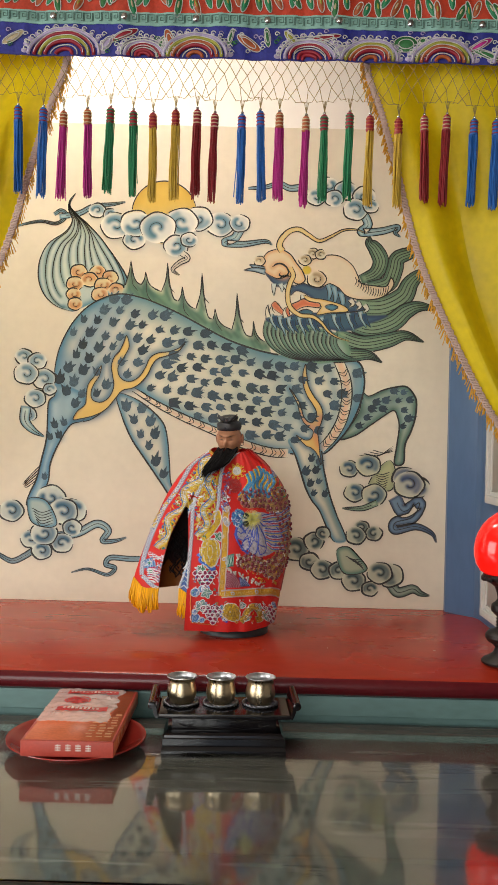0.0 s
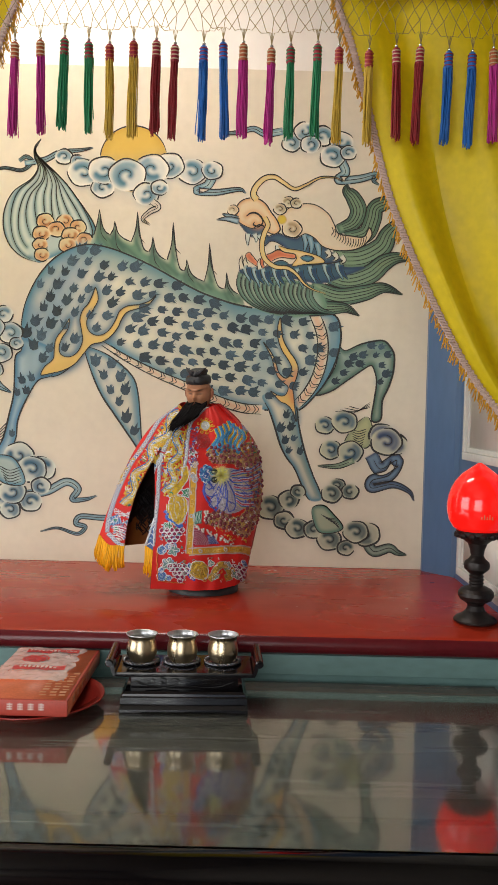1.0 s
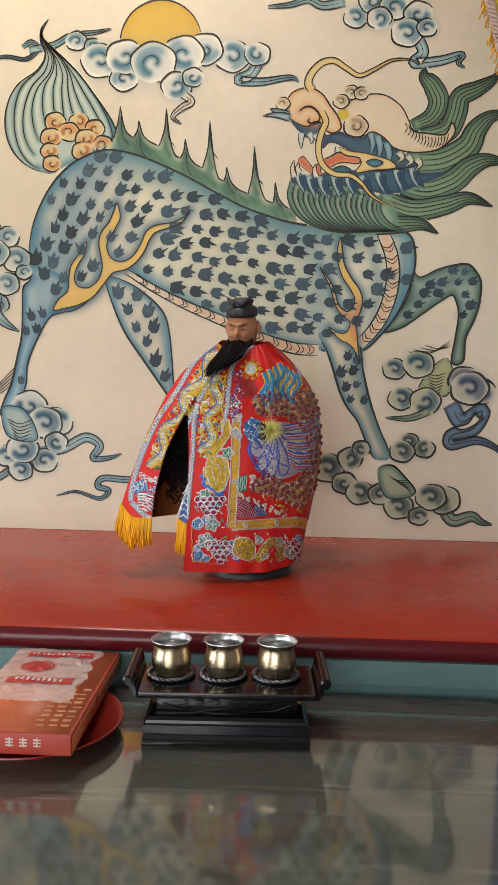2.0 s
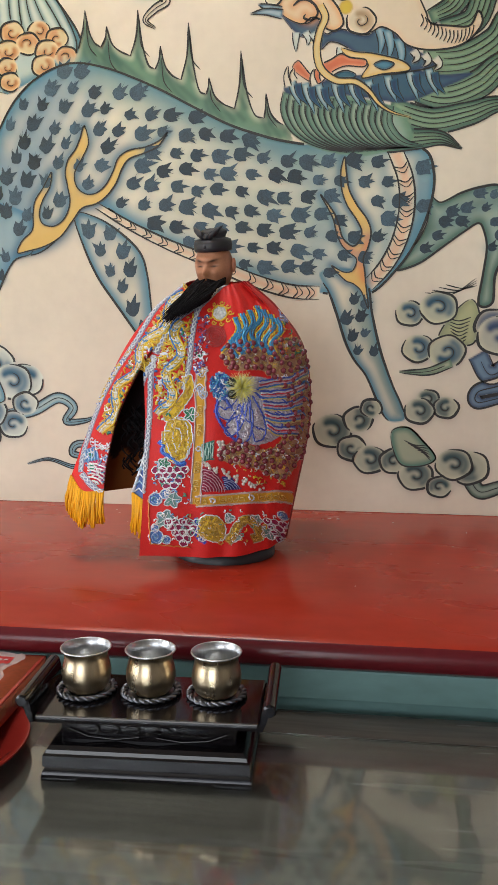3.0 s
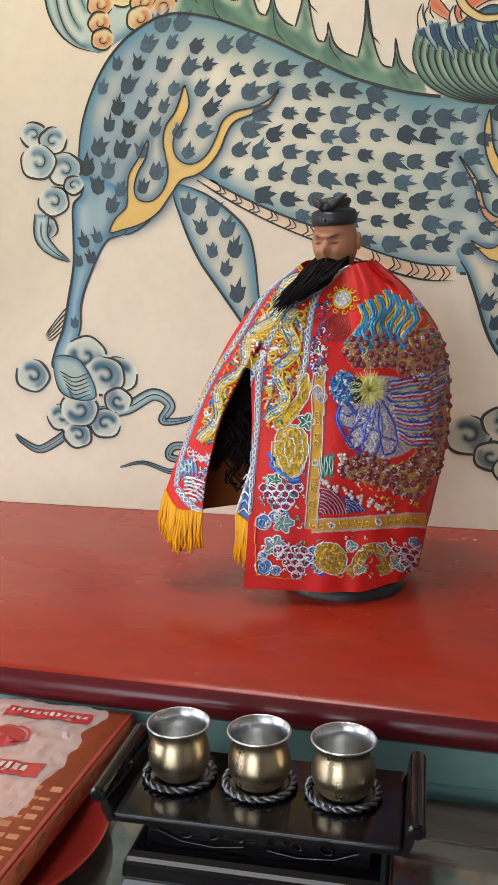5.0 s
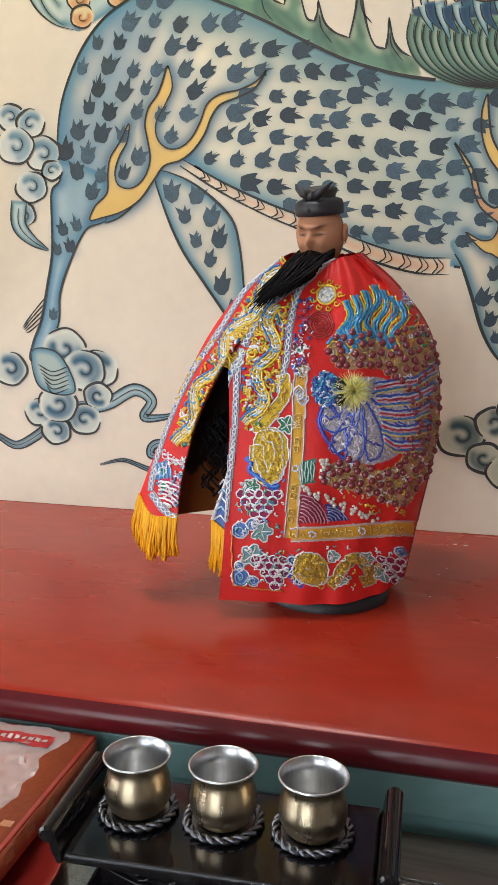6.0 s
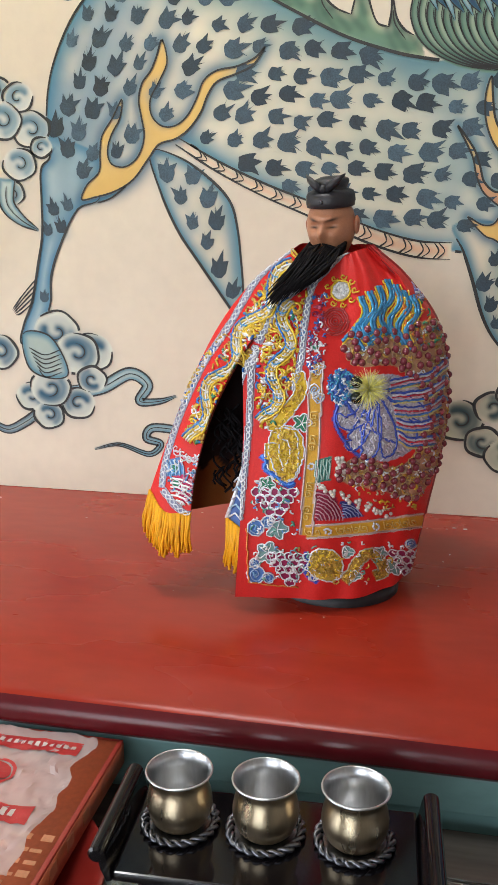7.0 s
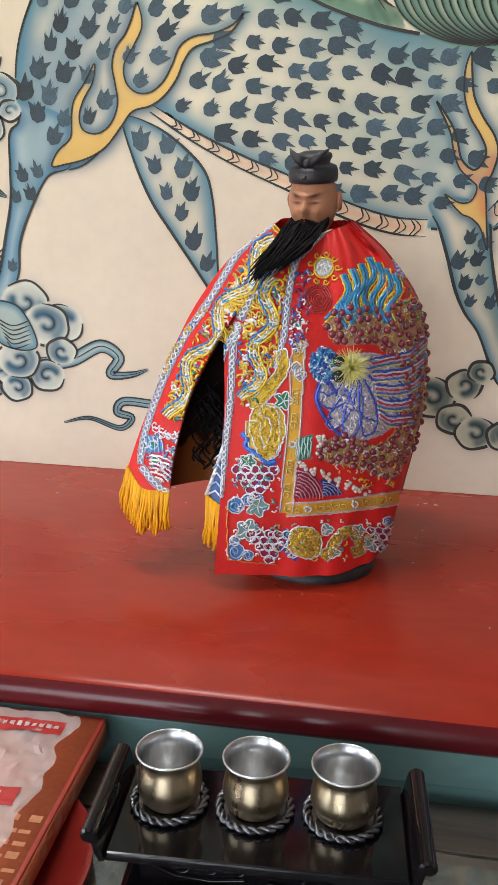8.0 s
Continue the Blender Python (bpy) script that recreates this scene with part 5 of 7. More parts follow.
for k in range(6):
    a = np.linspace(-1.6, -0.2, 8)
    cord(np.stack((562 + (5 + 6 * k) * np.cos(a), 878 + (4 + 5 * k) * np.sin(a)), 1), 0.0008, (0.30, 0.36, 0.62))
for k in range(40):
    f = k / 39
    u, v = 520 + 120 * f + srnd.uniform(-7, 7), 812 + 56 * f ** 0.8 + srnd.uniform(-7, 7)
    p = lay_on(u, v, 0.0012)
    if p is not None:
        blob(p, srnd.uniform(0.0018, 0.0026), (0.60, 0.56, 0.50))
for k in range(16):
    p = lay_on(552 + 3 * (k % 5) + srnd.uniform(-4, 4), 765 + 9 * (k // 3) * 0.7, 0.0012)
    if p is not None:
        blob(p, 0.0024, (0.58, 0.54, 0.48))
# large panel: pale plumed shape, studded field, flames
studs = spline([(560, 560), (600, 535), (660, 540), (712, 520), (746, 560), (756, 640), (748, 720), (720, 790), (690, 840), (640, 826), (590, 816), (550, 800), (590, 760), (660, 780), (700, 720), (690, 640), (650, 600), (590, 600)], 6, True)
dye(studs, (0.46, 0.26, 0.15))
curls(studs, 420, ((0.50, 0.34, 0.12), GOLD, (0.45, 0.30, 0.20), (0.30, 0.16, 0.12), SILV), 0.0009, (8, 18))
plumes = spline([(560, 640), (600, 620), (650, 615), (690, 640), (700, 690), (690, 740), (640, 770), (600, 756), (572, 720), (552, 680)], 6, True)
dye(plumes, (0.50, 0.47, 0.54))
curls(plumes, 260, ((0.55, 0.52, 0.58), (0.48, 0.45, 0.55), (0.60, 0.58, 0.60)), 0.0009, (10, 22), 0.25)
petals = [([(612, 650), (590, 690), (566, 700), (552, 684)], 26), ([(614, 656), (598, 706), (578, 738), (566, 736)], 28), ([(618, 660), (614, 712), (606, 752), (594, 758)], 28), ([(624, 660), (636, 706), (640, 744), (632, 762)], 28), ([(630, 654), (660, 694), (676, 722), (668, 740)], 26), ([(632, 646), (670, 664), (696, 690), (694, 704)], 24)]
for pts, w in petals:
    c = spline(pts, 10)
    a, b = ribbon(c, 8, 6, w * 0.8)
    shape = np.vstack((a, b[::-1]))
    dye(shape, (0.60, 0.57, 0.63))
    curls(shape, 40, ((0.58, 0.55, 0.60), (0.48, 0.45, 0.56), (0.64, 0.62, 0.64)), 0.0010, (10, 22), 0.2)
    cord(np.vstack((a, b[::-1])), 0.0011, (0.05, 0.10, 0.52), 0.0016)
for k in range(5):
    q = spline([(640 + 4 * k, 626 + 22 * k), (676, 618 + 27 * k), (704, 612 + 28 * k), (734 - 4 * k, 586 + 34 * k)], 8)
    for i, col in enumerate(((0.04, 0.09, 0.45), (0.62, 0.64, 0.72), (0.52, 0.03, 0.06), (0.60, 0.42, 0.50), (0.05, 0.20, 0.55), (0.60, 0.55, 0.22))):
        cord(q + (0, 3.6 * i), 0.0013, col, 0.0016)
    spiral(738 - 5 * k, 590 + 34 * k, 9, (0.05, 0.22, 0.55), 1.0, -1, 0.0013)
dye(spline([(540, 620), (560, 606), (582, 620), (580, 656), (556, 668), (538, 646)], 6, True), (0.03, 0.13, 0.42))
curls(spline([(536, 616), (560, 602), (584, 620), (582, 660), (556, 672), (534, 646)], 6, True), 130, ((0.05, 0.22, 0.55), (0.10, 0.40, 0.60), (0.04, 0.10, 0.42), SILV), 0.0010, (8, 16))
for pts in ([(552, 668), (548, 700), (570, 740), (592, 762)], [(566, 660), (590, 700), (596, 740)], [(600, 680), (620, 720), (650, 736)]):
    c = dye_line(pts, (0.05, 0.07, 0.35), 7)
    cord(c, 0.0016, (0.06, 0.10, 0.48))
for k in range(7):
    u0, v0 = 590 + 14 * k, 480 + 9 * abs(k - 3)
    q = spline([(u0, v0 - 26), (u0 + 9, v0 + 4), (u0 - 8, v0 + 34), (u0 + 4, v0 + 66)], 8)
    for off, c, w in ((-6, YEL, 0.0011), (-2, (0.06, 0.30, 0.55), 0.0020), (3, (0.04, 0.20, 0.42), 0.0020), (8, YEL, 0.0011)):
        cord(q + (off, 0), w, c)
for k in range(6):
    q = spline([(560 + 6 * k, 556 - 8 * k), (580 + 5 * k, 540 + 4 * k), (596 + 8 * k, 548 - 4 * k)], 6)
    cord(q, 0.0018, (0.05, 0.26, 0.52))
    cord(q + (0, 6), 0.0010, YEL)
for k in range(4):
    cord(spline([(640 + 12 * k, 470 + 16 * k), (662 + 10 * k, 500 + 12 * k), (668 + 10 * k, 540 + 8 * k)], 6), 0.0015, (0.65, 0.18, 0.04))
ring(557, 470, 17, YEL, 0.0012, 1.0, (0.70, 0.70, 0.70))
curls(spline([(542, 470), (557, 455), (572, 470), (557, 486)], 6, True), 70, (WHITE, SILV), 0.0008, (8, 16))
for k in range(9):
    a = k * 0.7
    spiral(557 + 24 * math.cos(a), 470 + 24 * math.sin(a), 6, YEL, 1.0, 1, 0.0009)
for k in range(6):
    ring(548, 522, 4 + 4 * k, (0.45, 0.05, 0.05), 0.0008)
curls([(506, 470), (536, 470), (534, 560), (516, 620), (498, 600)], 90, (PLUM, SILV, SBLUE, (0.4, 0.05, 0.1)), 0.0010, (8, 18))
curls([(672, 448), (706, 440), (712, 482), (684, 492)], 60, (SILV, (0.3, 0.3, 0.6), (0.5, 0.5, 0.7)), 0.0010, (8, 16))
dye([(672, 448), (706, 440), (712, 482), (684, 492)], (0.22, 0.22, 0.48))
placed = []
for _ in range(6000):
    u, v = srnd.uniform(545, 775), srnd.uniform(505, 850)
    if len(placed) > 170:
        break
    if contains(studs, np.array([u]), np.array([v]))[0] and not contains(plumes, np.array([u]), np.array([v]))[0] and all((u - a) ** 2 + (v - b) ** 2 > 150 for a, b in placed):
        p = lay_on(u, v, 0.0012)
        if p is not None:
            placed.append((u, v))
            blob(p, 0.0039, (0.20, 0.035, 0.05), 2, 9, 6)
            ring(u, v, 6.5, (0.50, 0.34, 0.16), 0.0007)
            n = lay_on(u, v, 0.0034)
            blob(n, 0.0013, (0.45, 0.25, 0.22), 2, 6, 4)
fluff = lay_on(606, 640, 0.004)
for k in range(520):
    d = np.array((srnd.gauss(0, 1), -abs(srnd.gauss(0, 0.6)), srnd.gauss(0, 1)))
    d /= np.linalg.norm(d)
    L = srnd.uniform(0.009, 0.023)
    string([fluff, fluff + d * L * 0.5, fluff + d * L], 0.0004, (0.80, 0.76, 0.20) if k % 4 else (0.72, 0.72, 0.50), 3, 3, 0.2, (1, 0.8, 0.3))
for u, v in ((584, 628), (582, 656)):
    e = lay_on(u, v, 0.005)
    if e is not None:
        blob(e, 0.0062, (0.012, 0.018, 0.012), 2, 12, 8)
# fine scrolls that fill the ground between the large motifs
curls([(394, 932), (480, 930), (480, 1006), (390, 1004)], 46, (SILV, WHITE, (0.20, 0.40, 0.62), (0.20, 0.42, 0.34)), 0.0009, (8, 15))
curls([(480, 932), (694, 908), (690, 990), (600, 1006), (480, 1006)], 60, (SILV, GOLD, (0.20, 0.42, 0.34), WHITE), 0.0009, (8, 15))
curls([(398, 800), (486, 800), (482, 915), (388, 915)], 56, (SILV, WHITE, (0.12, 0.30, 0.60), (0.10, 0.34, 0.24)), 0.0009, (8, 15))
curls([(232, 764), (318, 758), (302, 850), (262, 860), (230, 820)], 70, (WHITE, SILV, (0.15, 0.38, 0.66), (0.62, 0.30, 0.38)), 0.0010, (8, 15))
curls([(548, 780), (690, 770), (694, 862), (610, 862)], 90, (GOLD, SILV, (0.62, 0.50, 0.30), YEL), 0.0009, (7, 14))
curls([(640, 480), (700, 480), (738, 560), (700, 580)], 50, (YEL, (0.06, 0.30, 0.55), LEAF, (0.65, 0.2, 0.04)), 0.0011, (8, 16))
# hem cord
cord([(384, 1008), (430, 1013), (480, 1015)], 0.0010, (0.65, 0.20, 0.03))
cord([(386, 1008), (384, 960), (384, 900)], 0.0010, (0.65, 0.20, 0.03))

add_mesh(ROBE.reshape(-1, 3), sheet_faces(nz, nu), robe_col.reshape(-1, 3), 0)
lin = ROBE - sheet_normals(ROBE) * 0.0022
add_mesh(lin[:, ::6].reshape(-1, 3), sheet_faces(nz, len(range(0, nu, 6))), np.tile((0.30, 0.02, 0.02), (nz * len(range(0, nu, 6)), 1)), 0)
add_mesh(FLAP.reshape(-1, 3), sheet_faces(*FLAP.shape[:2]), flap_col.reshape(-1, 3), 0)
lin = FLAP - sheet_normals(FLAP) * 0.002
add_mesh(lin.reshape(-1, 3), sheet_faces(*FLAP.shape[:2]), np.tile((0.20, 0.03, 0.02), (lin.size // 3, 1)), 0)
add_mesh(BACK.reshape(-1, 3), sheet_faces(*BACK.shape[:2]), np.tile((0.62, 0.022, 0.018), (BACK.size // 3, 1)), 0)
# sheet behind the opening: black above as the gap's shade, brown lining below
inner = drape([[(-0.170, 1.676, 1.140), (-0.125, 1.715, 1.140), (-0.085, 1.705, 1.146)], [(-0.165, 1.684, 1.190), (-0.120, 1.720, 1.190), (-0.085, 1.708, 1.195)], [(-0.140, 1.686, 1.262), (-0.102, 1.712, 1.262), (-0.080, 1.702, 1.262)], [(-0.105, 1.690, 1.330), (-0.086, 1.700, 1.330), (-0.074, 1.698, 1.330)]], 30, 60)
ic = np.where((inner[..., 2] < 1.188 + 0.006 * np.sin(inner[..., 0] * 300))[..., None], (0.22, 0.075, 0.015), (0.018, 0.012, 0.012))
add_mesh(inner.reshape(-1, 3), sheet_faces(60, 30), ic.reshape(-1, 3), 0)
for k in range(60):
    x, z = srnd.uniform(-0.135, -0.09), srnd.uniform(1.165, 1.25)
    string([(x + 0.006 * math.sin(t * 2 + k), 1.682 + 0.004 * math.cos(t * 3 + k), z + 0.010 * t) for t in np.linspace(-1, 1, 6)], 0.0014, (0.016, 0.010, 0.010), 4)
add_mesh(*(lambda n: ([(-0.008 + 0.069 * math.cos(t) * f, 1.728 + 0.066 * math.sin(t) * f, z) for z, f in ((1.0502, 1.0), (1.062, 1.0), (1.064, 0.9)) for t in np.arange(n) * 2 * math.pi / n], [(r * n + i, r * n + (i + 1) % n, (r + 1) * n + (i + 1) % n, (r + 1) * n + i) for r in range(2) for i in range(n)] + [tuple(2 * n + i for i in range(n))], np.tile((0.012, 0.012, 0.014), (3 * n, 1))))(48), 3)
# fringes of golden thread
for f in np.linspace(0, 1, 46):
    for row in range(2):
        k = int(f * 79)
        p = FLAP[0, k] + np.array((0, 0.0015 * row, 0.002))
        L = srnd.uniform(0.034, 0.046) + 0.006 * math.sin(f * math.pi)
        sx = srnd.uniform(-0.004, 0.004) - 0.006 * (1 - f)
        string([p, p + (sx * 0.4 + srnd.uniform(-.001, .001), -0.002, -L * 0.35), p + (sx * 0.8 + srnd.uniform(-.002, .002), srnd.uniform(-.004, .002), -L * 0.7), p + (sx, srnd.uniform(-.004, .003), -L)], 0.00135, (0.84, 0.40, 0.008), 0, 5, 0.22)
for k in range(24):
    f = k / 23
    p = np.array((-0.113 + 0.017 * f, 1.642 - 0.004 * f, 1.148 - 0.010 * f))
    L = srnd.uniform(0.040, 0.052)
    string([p, p + (srnd.uniform(-.002, .001), 0, -L * 0.5), p + (-0.004 + srnd.uniform(-.002, .002), srnd.uniform(-.002, .002), -L)], 0.00135, (0.84, 0.40, 0.008), 0, 5, 0.22)
dyed = drape([[(-0.113, 1.645, 1.148), (-0.096, 1.637, 1.136)], [(-0.099, 1.658, 1.198), (-0.0945, 1.655, 1.195)]], 8, 20)
add_mesh(dyed.reshape(-1, 3), sheet_faces(20, 8), np.tile((0.08, 0.15, 0.40), (160, 1)), 0)
for k in range(5):
    z = 1.148 + 0.009 * k
    string([(-0.112 + 0.0012 * k, 1.6445 + 0.0016 * k, z), (-0.104 + 0.0004 * k, 1.641 + 0.0016 * k, z + 0.006), (-0.097, 1.637 + 0.0018 * k, z)], 0.0011, (SILV, (0.4, 0.6, 0.75))[k % 2])
string([(-0.114, 1.6445, 1.147), (-0.106, 1.651, 1.172), (-0.099, 1.657, 1.198)], 0.0022, SILV, 1, 6)

# inner collar round the neck
n = 40
add_mesh([(-0.030 + r * math.cos(t), 1.776 + r * math.sin(t), z) for r, z in ((0.046, 1.350), (0.038, 1.378), (0.030, 1.396), (0.025, 1.404), (0.021, 1.398)) for t in np.arange(n) * 2 * math.pi / n], [(r * n + i, r * n + (i + 1) % n, (r + 1) * n + (i + 1) % n, (r + 1) * n + i) for r in range(4) for i in range(n)], np.tile((0.60, 0.022, 0.018), (5 * n, 1)), 0)

# head: plain carved shapes, cap and beard
HC, HT = Vector((-0.0270, 1.7640, 1.4370)), Matrix.Rotation(radians(-14), 4, "Z") @ Matrix.Rotation(radians(9), 4, "X")


def head_surface(nu_, nv_, grow, z0, z1, colour, mat, bumps=True):
    co, cols = [], []
    for j in range(nv_):
        ph = z0 + (z1 - z0) * j / (nv_ - 1)
        for i in range(nu_):
            th = 2 * math.pi * i / nu_
            p = Vector((0.0255 * math.cos(ph) * math.cos(th), 0.0285 * math.cos(ph) * math.sin(th), 0.0370 * math.sin(ph)))
            p.x *= 1.0 - 0.16 * max(0, -math.sin(ph))
            if bumps:
                fx, fz = p.x, p.z
                front = max(0, -math.sin(th))
                p.y -= front * (0.0090 * math.exp(-(fx / 0.0044) ** 2 - ((fz + 0.0035) / 0.0075) ** 2) + 0.0030 * math.exp(-(fx / 0.016) ** 2 - ((fz - 0.0110) / 0.0030) ** 2) + 0.0030 * math.exp(-((abs(fx) - 0.013) / 0.006) ** 2 - ((fz + 0.006) / 0.006) ** 2) - 0.0045 * math.exp(-((abs(fx) - 0.0095) / 0.0052) ** 2 - ((fz - 0.0045) / 0.0034) ** 2) + 0.0016 * math.exp(-((abs(fx) - 0.0095) / 0.0040) ** 2 - ((fz - 0.0042) / 0.0016) ** 2))
            co.append(HC + HT @ (p * grow))
            c = np.array(colour)
            if bumps and math.sin(th) < 0:
                brow = math.exp(-((abs(p.x) - 0.010) / 0.0062) ** 2 - ((p.z - 0.0086 - 0.22 * abs(p.x)) / 0.0017) ** 2)
                lid = math.exp(-((abs(p.x) - 0.0098) / 0.0048) ** 2 - ((p.z - 0.0032) / 0.0012) ** 2)
                c = c * (1 - 0.93 * min(1, brow + lid))
            cols.append(c)
    faces = [(j * nu_ + i, j * nu_ + (i + 1) % nu_, (j + 1) * nu_ + (i + 1) % nu_, (j + 1) * nu_ + i) for j in range(nv_ - 1) for i in range(nu_)]
    add_mesh(co, faces, cols, mat)


head_surface(140, 150, 1.0, -1.5, 1.5, (0.44, 0.20, 0.105), 3)
for sx in (-1, 1):
    e = HC + HT @ Vector((sx * 0.0265, 0.004, 0.002))
    blob(e, 0.0078, (0.40, 0.165, 0.085), 3, 12, 8, (0.45, 0.7, 1.25))
    blob(e + HT @ Vector((sx * 0.001, -0.002, 0.001)), 0.0045, (0.32, 0.13, 0.07), 3, 10, 6, (0.5, 0.7, 1.2))
co, n = [], 48
CAP = [(0.98, 0.0115), (1.05, 0.0120), (1.09, 0.0200), (1.07, 0.0290), (1.00, 0.0345), (0.80, 0.0375), (0.70, 0.0385), (0.72, 0.0430), (0.78, 0.0475), (0.74, 0.0525), (0.52, 0.0560), (0.2, 0.0570), (0.01, 0.0572)]
for r, z in CAP:
    z, r = 0.0215 + (z - 0.0115) * 0.65, r * 0.93
    for i in range(n):
        t = 2 * math.pi * i / n
        back = 0.0045 * max(0, z - 0.034) / 0.02
        co.append(HC + HT @ Vector((0.0252 * r * math.cos(t), 0.0282 * r * math.sin(t) + back * 1.6, z - 0.001 * math.sin(t) * (z < 0.02))))
add_mesh(co, [(r * n + i, r * n + (i + 1) % n, (r + 1) * n + (i + 1) % n, (r + 1) * n + i) for r in range(len(CAP) - 1) for i in range(n)], np.tile((0.022, 0.022, 0.026), (len(co), 1)), 3)
for sx in (-1, 1):
    string([HC + HT @ Vector((sx * 0.003, -0.020, 0.040)), HC + HT @ Vector((sx * 0.009, -0.021, 0.045)), HC + HT @ Vector((sx * 0.016, -0.017, 0.050)), HC + HT @ Vector((sx * 0.021, -0.012, 0.0545))], 0.0040, (0.022, 0.022, 0.026), 3, 8, 0, (1, 1.1, 0.8, 0.15))
blob(HC + HT @ Vector((0, -0.0275, 0.0285)), 0.0026, (0.03, 0.03, 0.035), 2)
blob(HC + HT @ Vector((0, -0.021, 0.041)), 0.0045, (0.022, 0.022, 0.026), 3, 10, 6)
blob(HC + HT @ Vector((0.0, -0.0275, -0.0190)), 0.0050, (0.22, 0.03, 0.025), 3, 12, 6, (1.2, 0.6, 0.45))
chin = HC + HT @ Vector((0, -0.020, -0.022))
tip = Vector((-0.0790, 1.6720, 1.3600))
for k in range(9):
    sx = -0.9 + 0.225 * k
    st = HC + HT @ Vector((0.0185 * sx, -0.019 + 0.009 * sx * sx, -0.0260 + 0.010 * sx * sx))
    en = tip + Vector((0.016 + 0.014 * sx, 0.004, 0.012 + 0.006 * sx))
    mid = st.lerp(en, 0.5) + Vector((0.002, -0.009, -0.003))
    string([np.array(st), np.array(st.lerp(mid, 0.5) + Vector((0, -0.003, 0))), np.array(mid), np.array(mid.lerp(en, 0.5)), np.array(en)], 0.0062, (0.010, 0.009, 0.010), 4, 7, 0, (0.7, 1, 1, 0.8, 0.15))
for k in range(460):
    sx = srnd.uniform(-1, 1)
    st = HC + HT @ Vector((0.0205 * sx, -0.0225 + 0.011 * sx * sx, -0.0260 + 0.012 * sx * sx + srnd.uniform(-0.003, 0.002)))
    if k % 7 == 0:
        st = HC + HT @ Vector((0.013 * sx + 0.003 * (1 if sx > 0 else -1), -0.0285 + 0.004 * abs(sx), -0.0135 - 0.008 * abs(sx)))
    en = tip + Vector((0.020 + 0.020 * sx + srnd.uniform(-0.006, 0.006), srnd.uniform(-0.003, 0.006), 0.014 + 0.010 * sx + srnd.uniform(-0.005, 0.005)))
    en = st.lerp(en, srnd.uniform(0.75, 1.08))
    mid = st.lerp(en, 0.5) + Vector((0.002 + srnd.uniform(-0.003, 0.003), -0.0135 + srnd.uniform(-0.003, 0.002), -0.001))
    string([np.array(st), np.array(st.lerp(mid, 0.5) + Vector((0, -0.004, 0.001))), np.array(mid), np.array(mid.lerp(en, 0.55)), np.array(en)], 0.0010, (0.012, 0.011, 0.012), 4, 4, 0.2, (1, 1.1, 1, 0.8, 0.25))

for sx in (-1, 1):
    for k in range(14):
        st = HC + HT @ Vector((sx * (0.001 + 0.0006 * k), -0.0310 + 0.0003 * k, -0.0125 - 0.0002 * k))
        string([np.array(st), np.array(st + HT @ Vector((sx * 0.007, -0.0002, -0.0022))), np.array(st + HT @ Vector((sx * 0.0115, 0.0035, -0.0100 - 0.0004 * k)))], 0.0009, (0.012, 0.011, 0.012), 4, 4, 0.2, (1, 1, 0.4))

me = bpy.data.meshes.new("deity_statue")
me.from_pydata([tuple(c) for c in S_CO], [], S_FACE)
lay = me.color_attributes.new("paint", "FLOAT_COLOR", "POINT")
lay.data.foreach_set("color", np.concatenate((np.array([tuple(c) for c in S_COL]), np.ones((len(S_COL), 1))), 1).astype(np.float32).ravel())
for m in (CLOTH, CORD, GLOSS, MATTE, HAIR):
    me.materials.append(m)
me.polygons.foreach_set("material_index", S_MAT)
me.polygons.foreach_set("use_smooth", [True] * len(S_FACE))
tagged(new("deity_statue", me), "bearded robed deity statue in richly embroidered red satin", "statue")

# ---- the glossy offering table ----
table = empty("offering_table", pose(0, 1.30, TABLE_Z) @ pose(0, 0, 0, 0.8) @ pose(0, -1.30, -TABLE_Z), "dark lacquered offering table topped with a sheet of glass", "table")
bm = bmesh.new()
TX0, TX1, TY0, TY1 = -1.25, 0.497, 0.894, 1.465
for a, b in ((TY0 + 0.033, 1.002), (1.0035, 1.4045), (1.406, TY1)):
    box(TX0, TX1, a, b, TABLE_Z - 0.045, TABLE_Z - 0.005, 0.0012, bm)
part("tabletop", bm, TABLE_WOOD, table, "dark wooden boards with fine joints")
bm = bmesh.new()
prof = [(0.927, 0.0), (0.919, 0.003), (0.905, -0.002), (0.896, -0.012), (0.894, -0.022), (0.899, -0.032), (0.914, -0.036), (0.914, -0.06), (0.927, -0.06)]
ends = [[bm.verts.new((x, y, TABLE_Z + z)) for y, z in prof] for x in (TX0, TX1)]
for i in range(len(prof)):
    j = (i + 1) % len(prof)
    bm.faces.new((ends[0][i], ends[0][j], ends[1][j], ends[1][i]))
for e in ends:
    bm.faces.new(e)
bmesh.ops.recalc_face_normals(bm, faces=bm.faces)
part("front_edge", bm, BLACK_LACQUER, table, "black rounded front moulding")
part("apron", box(TX0 + 0.03, TX1 - 0.03, 0.924, 0.95, TABLE_Z - 0.20, TABLE_Z - 0.05, 0.003), BLACK_LACQUER, table)
for x in (TX0 + 0.06, TX1 - 0.10):
    for y in (0.924, 1.37):
        part("leg", box(x, x + 0.06, y, y + 0.06, 0, TABLE_Z - 0.045, 0.004), BLACK_LACQUER, table)
glass = part("glass_sheet", box(TX0 + 0.01, TX1 - 0.006, 0.929, 1.405, TABLE_Z - 0.004, TABLE_Z, 0.0008), GLASS, table, "clear glass sheet with greenish edges")
glass.visible_shadow = False
bm = bmesh.new()
